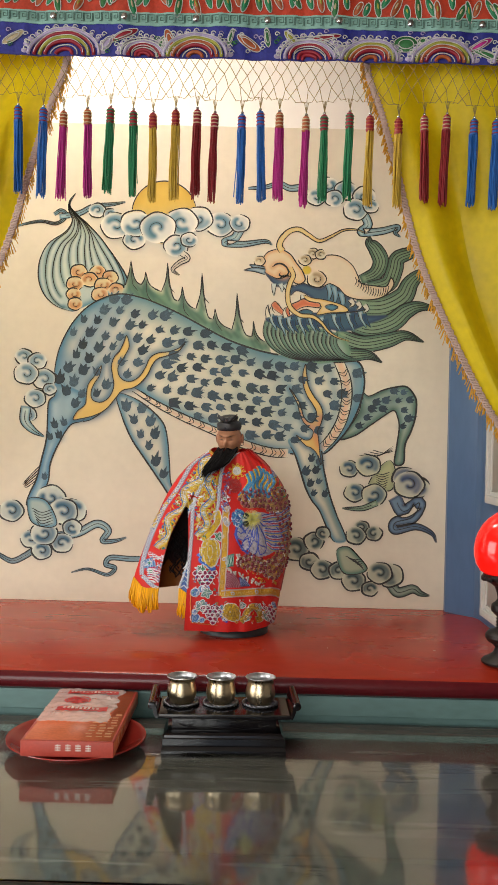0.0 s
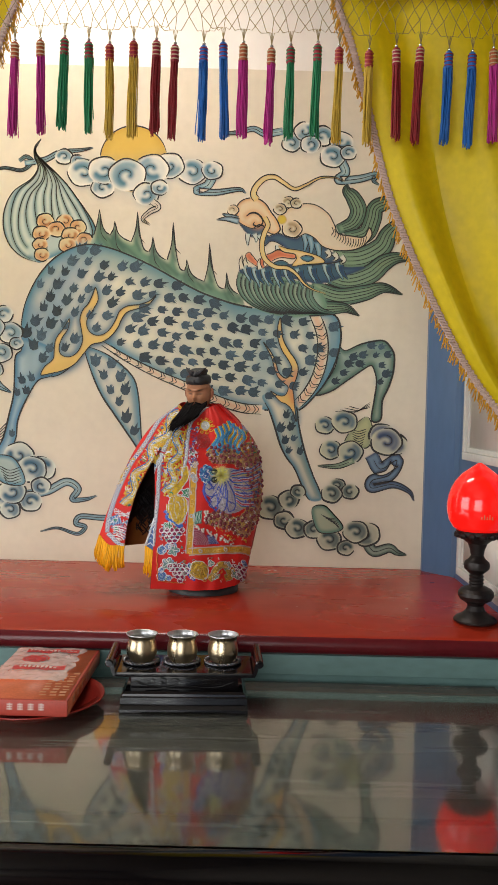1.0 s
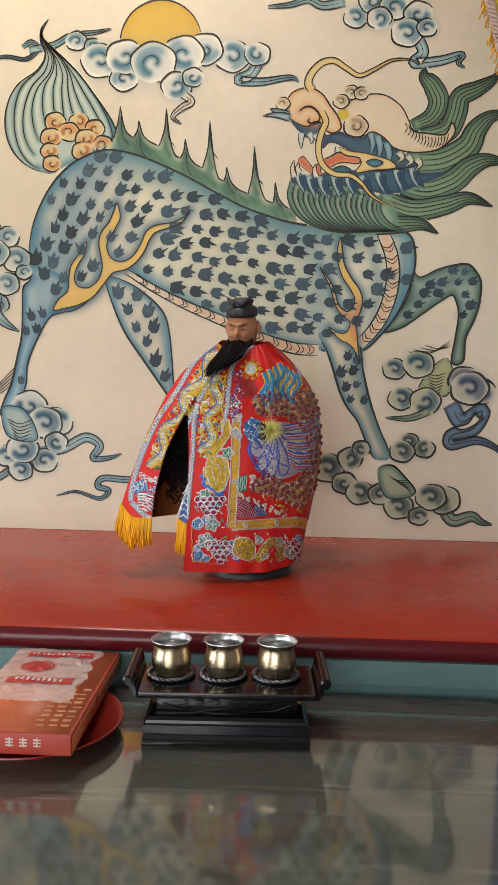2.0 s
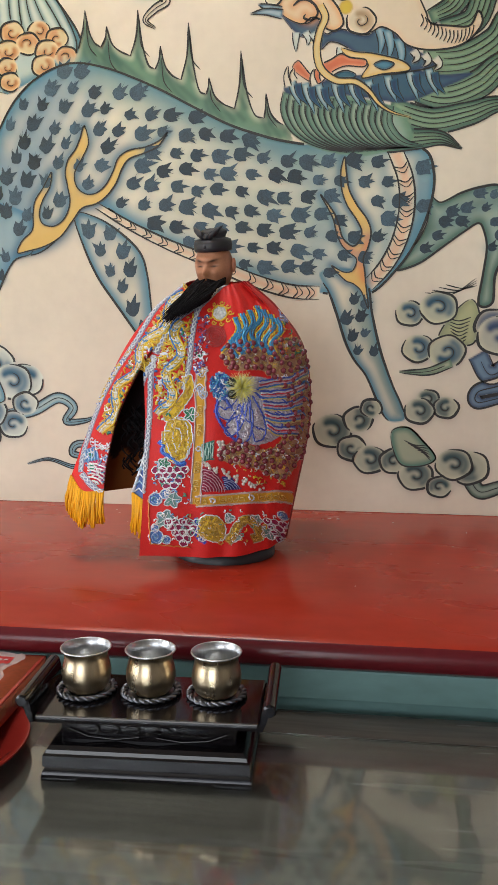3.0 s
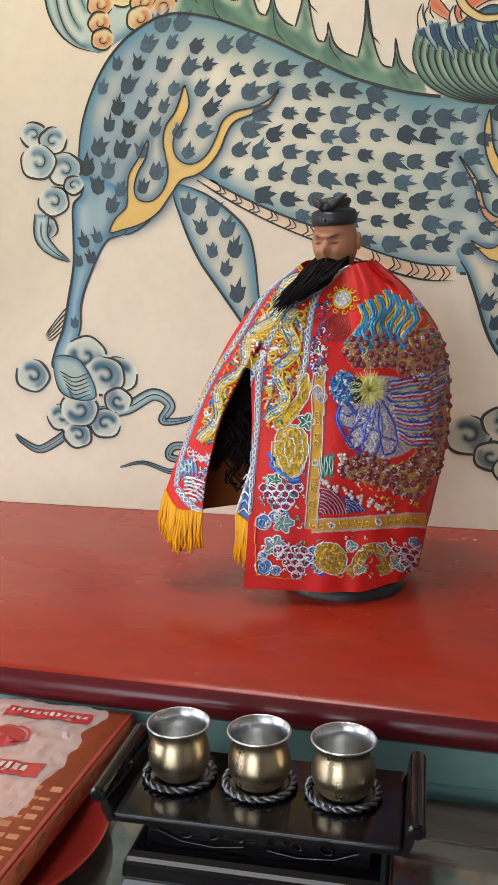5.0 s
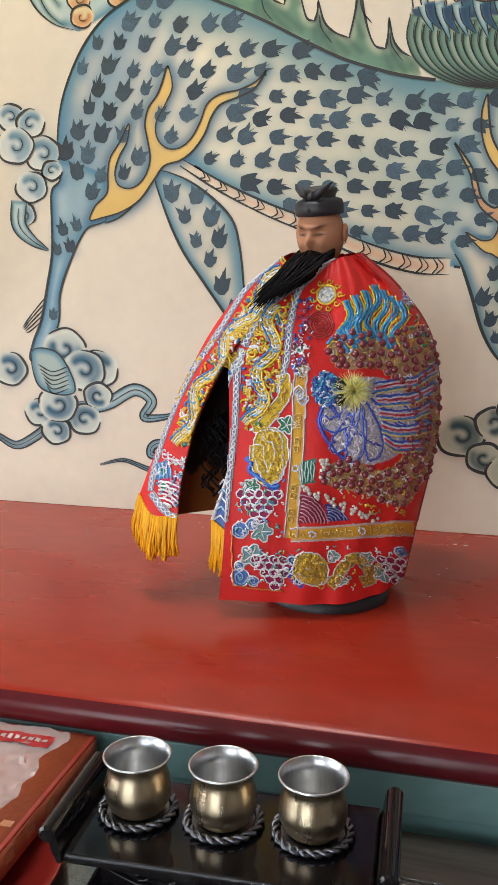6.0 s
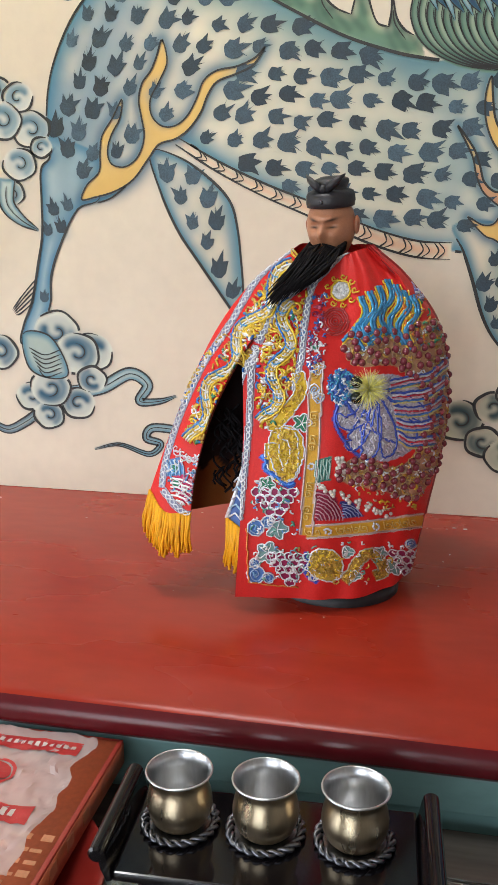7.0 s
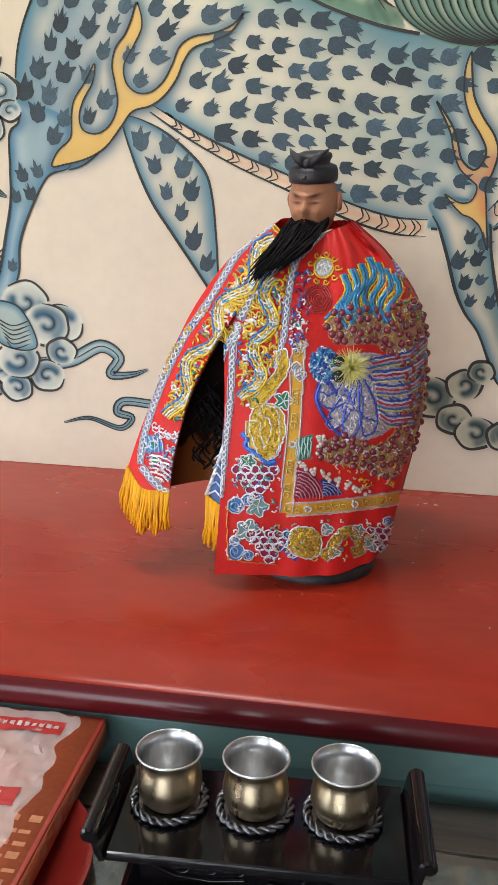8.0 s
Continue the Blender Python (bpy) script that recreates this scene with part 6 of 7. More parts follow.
for k in range(7):
    x, y = 0.045 + random.uniform(-0.05, 0.06), 0.968 + random.uniform(-0.012, 0.010)
    box(x, x + random.uniform(0.01, 0.045), y, y + 0.0009, TABLE_Z - 0.0046, TABLE_Z - 0.0042, bm=bm)
part("scratch", bm, BLACK_LACQUER, table, "dark scratches in the wood", smooth=False)

# ---- the cup stand ----
STAND = pose(-0.0125, 1.346, TABLE_Z, 0, 0, 2.6)
stand = empty("cup_stand", STAND, "small black lacquered offering stand with scrolled ends", "cup stand")
TOP = 0.0595
part("top_board", box(-0.101, 0.101, -0.047, 0.047, TOP - 0.007, TOP, 0.0018), BLACK_LACQUER, stand)
bm = bmesh.new()
for s in (-1, 1):
    pr = [(0.1005 * s, TOP - 0.005), (0.1025 * s, TOP + 0.004), (0.104 * s, TOP + 0.013), (0.1065 * s, TOP + 0.0175), (0.1115 * s, TOP + 0.0200), (0.1145 * s, TOP + 0.0165), (0.1125 * s, TOP + 0.0135), (0.1095 * s, TOP + 0.011), (0.108 * s, TOP + 0.003), (0.104 * s, TOP - 0.006)]
    e2 = [[bm.verts.new((x, y, z)) for x, z in pr] for y in (-0.049, 0.043)]
    for i in range(len(pr)):
        j = (i + 1) % len(pr)
        bm.faces.new((e2[0][i], e2[0][j], e2[1][j], e2[1][i]))
    for e in e2:
        bm.faces.new(e)
    bmesh.ops.recalc_face_normals(bm, faces=bm.faces)
    tube(bm, [(0.1105 * s, y, TOP + 0.0140) for y in (-0.0505, -0.049, 0.043, 0.0445)], [0.0042, 0.0060, 0.0060, 0.0042], 18)
    part("scroll_end", bm, BLACK_LACQUER, stand)
    bm = bmesh.new()
bm.free()
part("waist", box(-0.080, 0.080, -0.034, 0.034, 0.030, TOP - 0.0075, 0.001), BLACK_LACQUER, stand)
bm = bmesh.new()
for s in (-1, 1):
    for k in range(3):
        c = Vector((s * (0.012 + 0.020 * k), -0.0345, 0.0425))
        pts = [c + Vector((s * (0.009 - 0.0011 * i) * math.cos(i * 0.7 + k), -0.0012, (0.0056 - 0.0006 * i) * math.sin(i * 0.7 + k))) for i in range(9)]
        tube(bm, pts, 0.0011, 5)
    tube(bm, [(s * 0.008, -0.0355, 0.037), (s * 0.03, -0.0355, 0.034), (s * 0.055, -0.0355, 0.036), (s * 0.072, -0.0355, 0.043)], 0.0011, 5)
part("carving", bm, BLACK_LACQUER, stand, "shallow carved scrolls", sharp=80)
bm = bmesh.new()
prof = [(0.036, 0.041), (0.041, 0.040), (0.044, 0.036), (0.045, 0.032), (0.047, 0.030), (0.0475, 0.018), (0.0455, 0.015), (0.047, 0.012), (0.0485, 0.008), (0.0485, 0.004)]
rows = []
for d, z in prof:
    hx, hy, z = d + 0.046, d + 0.004, z * 0.78
    rows.append([bm.verts.new((sx * hx, sy * hy, z)) for sx, sy in ((-1, -1), (1, -1), (1, 1), (-1, 1))])
for a, b in zip(rows, rows[1:]):
    for i in range(4):
        bm.faces.new((a[i], b[i], b[(i + 1) % 4], a[(i + 1) % 4]))
bm.faces.new(rows[0])
bm.faces.new(rows[-1][::-1])
bmesh.ops.recalc_face_normals(bm, faces=bm.faces)
part("plinth", bm, BLACK_LACQUER, stand, "stepped and moulded plinth")
for sx in (-1, 1):
    for sy in (-1, 1):
        part("foot", box(min(sx * 0.095, sx * 0.062), max(sx * 0.095, sx * 0.062), min(sy * 0.052, sy * 0.036), max(sy * 0.052, sy * 0.036), 0, 0.0034, 0.0008), BLACK_LACQUER, stand)


def cup_and_coaster():
    """A small bellied metal cup; the braided metal coaster under it."""
    cup = empty("offering_cup", pose(0, 0, 0), "small bellied brushed brass offering cup, empty", "cup", "cups on the stand")
    out = [(0.0145, 0.0), (0.0168, 0.0006), (0.0200, 0.004), (0.0224, 0.0095), (0.0234, 0.015), (0.0234, 0.019), (0.0225, 0.0245), (0.0210, 0.030), (0.0204, 0.0335), (0.0207, 0.0362), (0.0218, 0.0388), (0.0231, 0.0401), (0.0237, 0.0412)]
    part("body", lathe(out + [(0.0236, 0.0414), (0.0225, 0.0411)], 56, caps=(True, False)), BRASS, cup, "warm brushed brass outside")
    inn = [(0.0226, 0.0412), (0.0217, 0.0398), (0.0204, 0.0370), (0.0198, 0.0335), (0.0202, 0.030), (0.0210, 0.0245), (0.0215, 0.019), (0.0203, 0.013), (0.0178, 0.0062), (0.0120, 0.0032), (0.001, 0.0028)]
    bm = lathe(inn, 56, caps=(False, True))
    part("lining", bm, STEEL, cup, "steel-grey inside")
    bm = bmesh.new()
    tube(bm, [(0.0233 * math.cos(a), 0.0233 * math.sin(a), 0.0412) for a in np.linspace(0, 2 * math.pi, 57)], 0.0009, 6)
    part("rim", bm, STEEL, cup, "bright polished rim", sharp=80)
    co = empty("cup_coaster", pose(0, 0, 0), "braided dark silver wreath coaster under a cup", "coaster", "coasters on the stand")
    bm = lathe([(0.0225, 0.0), (0.0225, 0.0016), (0.001, 0.0016)], 32)
    part("plate", bm, SILVER, co)
    for ph in (0, math.pi):
        bm = bmesh.new()
        n = 11
        pts = []
        for i in range(n * 10 + 1):
            a = 2 * math.pi * i / (n * 10)
            w = math.sin(a * n + ph)
            pts.append(((0.0255 + 0.0021 * w) * math.cos(a), (0.0255 + 0.0021 * w) * math.sin(a), 0.0028 + 0.0011 * math.cos(a * n + ph)))
        tube(bm, pts, 0.0016, 6)
        part("braid", bm, SILVER, co, sharp=80)
    return cup, co


cup, coaster = cup_and_coaster()
for k, x in enumerate((-0.0675, -0.0055, 0.0570)):
    base = STAND @ pose(x, 0.008, TOP + 0.0002, 0, 0, 30 * k)
    for ob, lift in ((coaster, 0.0), (cup, 0.0020)):
        m = base @ pose(0, 0, lift)
        if k == 0:
            ob.matrix_world = m
        else:
            copy_thing(ob, m)

# ---- red plate and the printed box on it ----
plate_c = (-0.2365, 1.312)
plate = thing("round_plate", lathe([(0.066, 0.0), (0.070, 0.001), (0.084, 0.006), (0.099, 0.0150), (0.1045, 0.0175), (0.1060, 0.0185), (0.1055, 0.0198), (0.1035, 0.0196), (0.097, 0.0165), (0.082, 0.0080), (0.068, 0.0042), (0.001, 0.004)], 72, at=(plate_c[0], plate_c[1], TABLE_Z)), PLATE_RED, "round red plastic offering plate under a box", "plate")
bx = empty("printed_box", pose(-0.2310, 1.340, 0.9772), "flat red and orange printed pastry gift box lying on a plate", "box")
BW, BL, BH = 0.0665, 0.124, 0.0228
part("carton", box(-BW, BW, -BL, BL, 0, BH, 0.0012), BOX_RED, bx, "red printed carton")
part("side_band", box(BW - 0.0001, BW + 0.0006, -BL + 0.002, BL - 0.002, 0.002, BH - 0.002), BOX_ORANGE, bx, "orange-brown side")
part("top_print", box(-BW + 0.004, BW - 0.004, -BL + 0.004, BL - 0.004, BH, BH + 0.0003), BOX_ORANGE, bx, "orange printed top")
bm = bmesh.new()
for k in range(9):
    y = -0.105 + 0.012 * k
    for i in range(3):
        x = BW - 0.012 - 0.014 * i + random.uniform(-0.002, 0.002)
        box(x - 0.005, x + 0.004, y, y + random.uniform(0.003, 0.007), BH + 0.0003, BH + 0.0006, bm=bm)
for k in range(5):
    y = -0.09 + 0.03 * k
    box(BW + 0.0006, BW + 0.0009, y, y + 0.012, 0.008, 0.018, bm=bm)
part("gold_print", bm, BOX_GOLD, bx, "unreadable gold print", smooth=False)
bm = bmesh.new()
for k in range(4):
    x = -0.017 + 0.0145 * k
    for i in range(3):
        box(x, x + 0.008, -BL - 0.0004, -BL, 0.009 + 0.0033 * i, 0.0105 + 0.0033 * i, bm=bm)
    box(x + 0.0033, x + 0.0047, -BL - 0.0005, -BL, 0.0085, 0.0185, bm=bm)
part("front_print", bm, WHITE_PRINT, bx, "pale unreadable characters on the front", smooth=False)
# crumpled clear bag with red print lying on the box
bag = empty("plastic_bag", pose(-0.2310, 1.340, 0.9772 + BH + 0.0008), "crumpled clear plastic bag with red print on a box", "bag")
bm = bmesh.new()
N, M = 34, 44


def bag_h(a, b):
    return 0.0016 + 0.0030 * abs(noise.noise(Vector((a * 5, b * 7, 1)))) + 0.0024 * abs(noise.noise(Vector((a * 14, b * 12, 5)))) + 0.0008 * noise.noise(Vector((a * 40, b * 40, 9)))


grid = [[bm.verts.new((-BW + 0.002 + (2 * BW - 0.024 + 0.012 * noise.noise(Vector((j / M * 6, 3, 1)))) * i / N, -0.048 + 0.006 * noise.noise(Vector((i / N * 7, 1, 7))) + (BL + 0.042) * j / M, bag_h(i / N, j / M))) for i in range(N + 1)] for j in range(M + 1)]
for j in range(M):
    for i in range(N):
        bm.faces.new((grid[j][i], grid[j][i + 1], grid[j + 1][i + 1], grid[j + 1][i]))
film = part("film", bm, FILM, bag, "wrinkled clear film")
film.visible_shadow = False


def on_bag(bm, x, y, sx, sy, wave=False, n=14):
    """A printed patch that follows the film."""
    g = []
    for j in range(n + 1):
        row = []
        for i in range(n + 1):
            a, b = i / n, j / n
            px, py = x + sx * (a - 0.5), y + sy * (b - 0.5) + (0.0012 * abs(math.sin(a * 22)) if wave and j == 0 else 0)
            u, v = (px + BW - 0.002) / (2 * BW - 0.024), (py + 0.048) / (BL + 0.042)
            row.append(bm.verts.new((px, py, bag_h(u, v) + 0.0006)))
        g.append(row)
    for j in range(n):
        for i in range(n):
            bm.faces.new((g[j][i], g[j][i + 1], g[j + 1][i + 1], g[j + 1][i]))
    return bm


bm = on_bag(bmesh.new(), -0.004, 0.096, 0.084, 0.018, True)
part("printed_band", on_bag(bmesh.new(), -0.006, 0.010, 0.080, 0.020, True), RED_PRINT, bag, "scalloped red printed band")
part("printed_band", bm, RED_PRINT, bag, "scalloped red printed band")
bm = bmesh.new()
cv = []
for r in (0.001, 0.010, 0.0145, 0.016, 0.0185):
    ring = []
    for i in range(40):
        a = 2 * math.pi * i / 40
        px, py = -0.022 + r * 1.15 * math.cos(a), 0.054 + r * math.sin(a)
        ring.append(bm.verts.new((px, py, bag_h((px + BW - 0.002) / (2 * BW - 0.024), (py + 0.048) / (BL + 0.042)) + 0.0007)))
    cv.append(ring)
for k, (a, b) in enumerate(zip(cv, cv[1:])):
    if k != 2:
        for i in range(40):
            bm.faces.new((a[i], a[(i + 1) % 40], b[(i + 1) % 40], b[i]))
part("printed_roundel", bm, RED_PRINT, bag, "round red printed mark")
bm = bmesh.new()
for k in range(12):
    on_bag(bm, -0.040 + 0.0065 * k, 0.097, 0.0038, 0.005, n=2)
    if k < 9:
        on_bag(bm, -0.034 + 0.0065 * k, 0.011, 0.0040, 0.008, n=2)
for v in bm.verts:
    v.co.z += 0.0006
tagged(part("printed_marks", bm, WHITE_PRINT, bag, "pale unreadable marks on the bands"), kind="stuff")

# ---- the red lamp ----
LX, LY = 0.4795, 1.535
lamp = empty("altar_lamp", pose(LX, LY, LEDGE_Z - 0.0045), "lit red lotus-bud altar lamp on a dark turned metal stand", "lamp")
part("stand", lathe([(0.034, 0.0), (0.037, 0.002), (0.0375, 0.005), (0.034, 0.009), (0.024, 0.014), (0.0165, 0.021), (0.0135, 0.029), (0.0165, 0.034), (0.0270, 0.040), (0.0310, 0.047), (0.0305, 0.053), (0.0260, 0.059), (0.0140, 0.064)], 40), BRONZE, lamp)
part("stem", lathe([(0.0135, 0.063), (0.0115, 0.067), (0.0130, 0.069), (0.0115, 0.072), (0.0130, 0.075), (0.0115, 0.078), (0.0130, 0.081), (0.0110, 0.084), (0.0150, 0.088), (0.0215, 0.094), (0.0225, 0.100), (0.0210, 0.106), (0.0140, 0.112), (0.0110, 0.117), (0.0130, 0.128), (0.0170, 0.139)], 40), BRONZE, lamp)
bm = lathe([(0.0165, 0.138), (0.0230, 0.143), (0.0325, 0.150), (0.0370, 0.155), (0.0375, 0.160), (0.0340, 0.162), (0.0300, 0.161)], 40)
mount = part("cup_mount", bm, BRONZE, lamp)
for k in range(12):
    a = 2 * math.pi * k / 12
    part("boss", ball(bmesh.new(), (0.034 * math.cos(a), 0.034 * math.sin(a), 0.153), 0.008, 8, 6, scale=(1, 1, 0.7)), BRONZE, mount)
part("globe", lathe([(0.034, 0.160), (0.043, 0.166), (0.0505, 0.178), (0.0540, 0.193), (0.0545, 0.205), (0.0525, 0.220), (0.0480, 0.234), (0.0405, 0.248), (0.0300, 0.260), (0.0180, 0.269), (0.0085, 0.2755), (0.0025, 0.279), (0.0003, 0.2795)], 56), LAMP_RED, lamp, "glossy lit red glass bud")
bm = bmesh.new()
for k in range(5):
    box(-0.010 + 0.0045 * k, -0.0085 + 0.0045 * k, -0.0549, -0.0545, 0.186, 0.194 if k % 2 else 0.191, bm=bm)
part("printed_marks", bm, BOX_GOLD, lamp, "tiny unreadable print", smooth=False)

# ---- the embroidered valance with its net and tassels ----
VY, VB, CX = 1.392, 2.056, -0.054
val = empty("altar_valance", pose(0, 0, 0), "embroidered red and blue satin valance with a knotted net and tassels", "valance")
VX0, VX1 = -0.66, 0.56


def fold(x):
    return 0.0016 * math.sin(x * 34) + 0.0014 * math.sin(x * 71 + 1) + 0.0010 * math.sin(x * 160)


def band(name, z0, z1, mat, label, lift=0.0, rows=6):
    bm = bmesh.new()
    n = 260
    g = []
    for j in range(rows + 1):
        z = z0 + (z1 - z0) * j / rows
        g.append([bm.verts.new((VX0 + (VX1 - VX0) * i / n, VY - lift + fold(VX0 + (VX1 - VX0) * i / n) * (1 if z < 2.2 else 0.6) + 0.0006 * math.sin(i * 1.7 + j), z)) for i in range(n + 1)])
    for j in range(rows):
        for i in range(n):
            bm.faces.new((g[j][i], g[j][i + 1], g[j + 1][i + 1], g[j + 1][i]))
    back = bmesh.ops.extrude_face_region(bm, geom=bm.faces[:])
    for v in back["geom"]:
        if isinstance(v, bmesh.types.BMVert):
            v.co.y += 0.002
    bmesh.ops.recalc_face_normals(bm, faces=bm.faces)
    return part(name, bm, mat, val, label)


band("blue_band", VB, 2.110, VAL_BLUE, "royal blue satin band with embroidered waves")
band("meander_ribbon", 2.108, 2.1295, VAL_TEAL, "pale teal ribbon with a key pattern", 0.0015, 3)
band("red_band", 2.128, 2.42, VAL_RED, "red satin with embroidered plants", 0.0, 14)


def vp(x, z, lift=0.002):
    return (x, VY + fold(x) - lift, z)


THREAD_KEYS = list(THREADS)
THREAD_MATS = [THREADS[k] for k in THREAD_KEYS]


def stitch(bm, pts, r=0.0009, lift=0.0018, c="white"):
    return tube(bm, [vp(x, z, lift) for x, z in pts], r, 5, THREAD_KEYS.index(c))


def pad(bm, cx, cz, rx, rz, turn, c, lift=0.0035, bend=0.0):
    """A padded leaf of satin stitch."""
    n, k = 18, 4
    rings = []
    for j in range(k):
        f = 1 - j / (k - 0.4)
        ring = []
        for i in range(n):
            a = 2 * math.pi * i / n
            px, pz = f * rx * math.cos(a), f * rz * math.sin(a) + bend * (f * math.cos(a)) ** 2
            x, z = cx + px * math.cos(turn) - pz * math.sin(turn), cz + px * math.sin(turn) + pz * math.cos(turn)
            ring.append(bm.verts.new(vp(x, z, 0.0004 + lift * (1 - f * f))))
        rings.append(ring)
    for a, b in zip(rings, rings[1:]):
        for i in range(n):
            bm.faces.new((a[i], a[(i + 1) % n], b[(i + 1) % n], b[i])).material_index = THREAD_KEYS.index(c)
    bm.faces.new(rings[-1]).material_index = THREAD_KEYS.index(c)
    return bm


bm = bmesh.new()
x = VX0
while x < VX1 - 0.014:
    stitch(bm, [(x, 2.1125), (x, 2.1255), (x + 0.0105, 2.1255), (x + 0.0105, 2.1165), (x + 0.0045, 2.1165), (x + 0.0045, 2.1215), (x + 0.0075, 2.1215)], 0.0007, 0.0030, "green")
    stitch(bm, [(x + 0.0105, 2.1125), (x + 0.0135, 2.1125), (x + 0.0135, 2.1255)], 0.0007, 0.0030, "green")
    x += 0.0150
for f in bm.faces:
    f.material_index = 0
part("key_pattern", bm, VAL_TEAL_LINE, val, "key-pattern stitching")
# waves: nested arches with foam and leaf shapes between them
WAVES = [(-0.470, 0.052, 0), (-0.302, 0.058, 0), (-0.170, 0.038, 2), (-0.088, 0.052, 1), (0.100, 0.048, 2), (0.196, 0.046, 1), (0.316, 0.050, 1), (0.452, 0.052, 0)]
WAVE_COLOURS = [("lilac", "crimson", "lime", "crimson", "white", "crimson"), ("lilac", "lime", "orange", "crimson", "white", "orange"), ("white", "lilac", "crimson", "white", "crimson", "crimson")]
rnd = random.Random(5)


def foam(bm, cx, cz, r, c="white"):
    stitch(bm, [(cx + r * math.cos(t) * (1 - t / 9), min(max(cz + r * math.sin(t) * (1 - t / 9), VB + 0.001), 2.1068)) for t in np.linspace(0, 6, 11)], 0.0009, 0.0022, c)


for wx, wr, kk in WAVES:
    bm = bmesh.new()
    for i, c in enumerate(WAVE_COLOURS[kk]):
        rr = wr * (1 - 0.155 * i)
        skew = 0.12 * wr * math.sin(wx * 40)
        pts = []
        for a in np.linspace(0, math.pi, 22):
            pts.append((wx + rr * math.cos(a) + skew * math.sin(a), min(VB + 0.0015 + 0.70 * rr * math.sin(a), 2.104)))
        stitch(bm, pts, 0.0032 if c != "white" else 0.0010, 0.0022, c)
        if i < 4:
            stitch(bm, [(x, z + 0.0028) for x, z in pts], 0.0008, 0.0044, "white")
    for a in np.linspace(0.1, math.pi - 0.1, 13):
        cx, cz = wx + wr * 1.12 * math.cos(a), VB + 0.003 + 0.74 * wr * math.sin(a)
        pad(bm, cx, min(cz, 2.100), 0.0055, 0.0042, a, "lilac", 0.0022)
        foam(bm, cx + 0.002, min(cz + 0.003, 2.102), 0.0045)
    part("wave_motif", bm, THREAD_MATS, val, "nested embroidered wave arches edged with foam", sharp=80)
for cx, cz, rx, rz, tn, c in [(-0.385, 2.083, 0.020, 0.006, 0.6, "cream"), (-0.205, 2.090, 0.026, 0.006, 0.45, "crimson"), (-0.232, 2.076, 0.014, 0.007, 0.9, "lilac"), (-0.128, 2.082, 0.021, 0.0075, -1.2, "orange"), (-0.145, 2.074, 0.018, 0.005, 1.25, "leaf"), (0.000, 2.082, 0.022, 0.008, -0.55, "orange"), (0.030, 2.092, 0.016, 0.005, 1.7, "leaf"), (-0.030, 2.090, 0.015, 0.004, 1.3, "leaf"), (0.120, 2.092, 0.030, 0.005, 0.12, "crimson"), (0.070, 2.090, 0.017, 0.006, -0.8, "lime"), (0.148, 2.072, 0.014, 0.006, 0.5, "lilac"), (0.256, 2.086, 0.020, 0.013, 0.0, "leaf"), (0.283, 2.092, 0.008, 0.006, 0.3, "leaf"), (0.232, 2.073, 0.008, 0.004, -0.7, "leaf"), (0.278, 2.071, 0.010, 0.004, 0.6, "leaf"), (0.375, 2.086, 0.024, 0.006, 0.5, "magenta"), (0.392, 2.070, 0.028, 0.006, -0.35, "leaf"), (0.500, 2.088, 0.022, 0.007, 0.4, "orange")]:
    bm = pad(bmesh.new(), cx, cz, rx, rz, tn, c, 0.0035)
    ca, sa = math.cos(tn), math.sin(tn)
    for g in (1.0, 0.6):
        stitch(bm, [(cx + g * rx * math.cos(a) * ca - g * rz * math.sin(a) * sa, cz + g * rx * math.cos(a) * sa + g * rz * math.sin(a) * ca) for a in np.linspace(0, 2 * math.pi, 25)], 0.0008, 0.0022 if g == 1 else 0.0036)
    for k in range(5):
        foam(bm, cx + rx * 1.2 * math.cos(k * 1.3 + tn), cz + (rz + 0.006) * math.sin(k * 1.3 + tn), 0.0042, ("white", "lilac", "white", "leaf", "white")[k])
    part("padded_motif", bm, THREAD_MATS, val, sharp=80)
for k in range(74):
    cx, cz, tn = VX0 + 0.01 + (VX1 - VX0 - 0.02) * k / 74 + rnd.uniform(-0.006, 0.006), 2.143 + rnd.uniform(-0.006, 0.014), math.pi / 2 + rnd.uniform(-0.6, 0.6)
    bm = bmesh.new()
    L = 0.015 * rnd.uniform(0.8, 1.3)
    for c, f in ((("green", "leaf", "green", "orange")[k % 4], 1.0), (("cream", "cream", "lime")[k % 3], 0.5)):
        pad(bm, cx, cz + 0.002 * (f < 1), L * f, 0.0052 * f, tn, c, 0.003 + 0.0015 * (f < 1))
    stitch(bm, [(cx + L * math.cos(a) * math.cos(tn) - 0.0054 * math.sin(a) * math.sin(tn), cz + L * math.cos(a) * math.sin(tn) + 0.0054 * math.sin(a) * math.cos(tn)) for a in np.linspace(0, 2 * math.pi, 17)], 0.0008, 0.0022)
    part("leaf_motif", bm, THREAD_MATS, val, sharp=80)
for k in range(12):
    cx, cz = VX0 + 0.05 + 0.105 * k + rnd.uniform(-0.02, 0.02), 2.178 + rnd.uniform(-0.006, 0.01)
    part("flower_motif", pad(bmesh.new(), cx, cz, 0.022, 0.015, 0.2, "green" if k % 3 else "lime", 0.005), THREAD_MATS, val)
    part("flower_motif", pad(bmesh.new(), cx + 0.04, cz + 0.005, 0.016, 0.012, 0.4, "red" if k % 2 else "blue", 0.005), THREAD_MATS, val)
for k in range(-1, 10):
    x = -0.320 + 0.1165 * (k - 0)
    if VX0 < x < VX1:
        part("stud", ball(bmesh.new(), (x, VY + fold(x) - 0.0045, 2.1188), 0.0056, 14, 10, scale=(1, 0.6, 1)), BEAD_SILVER, val, "domed silver stud")

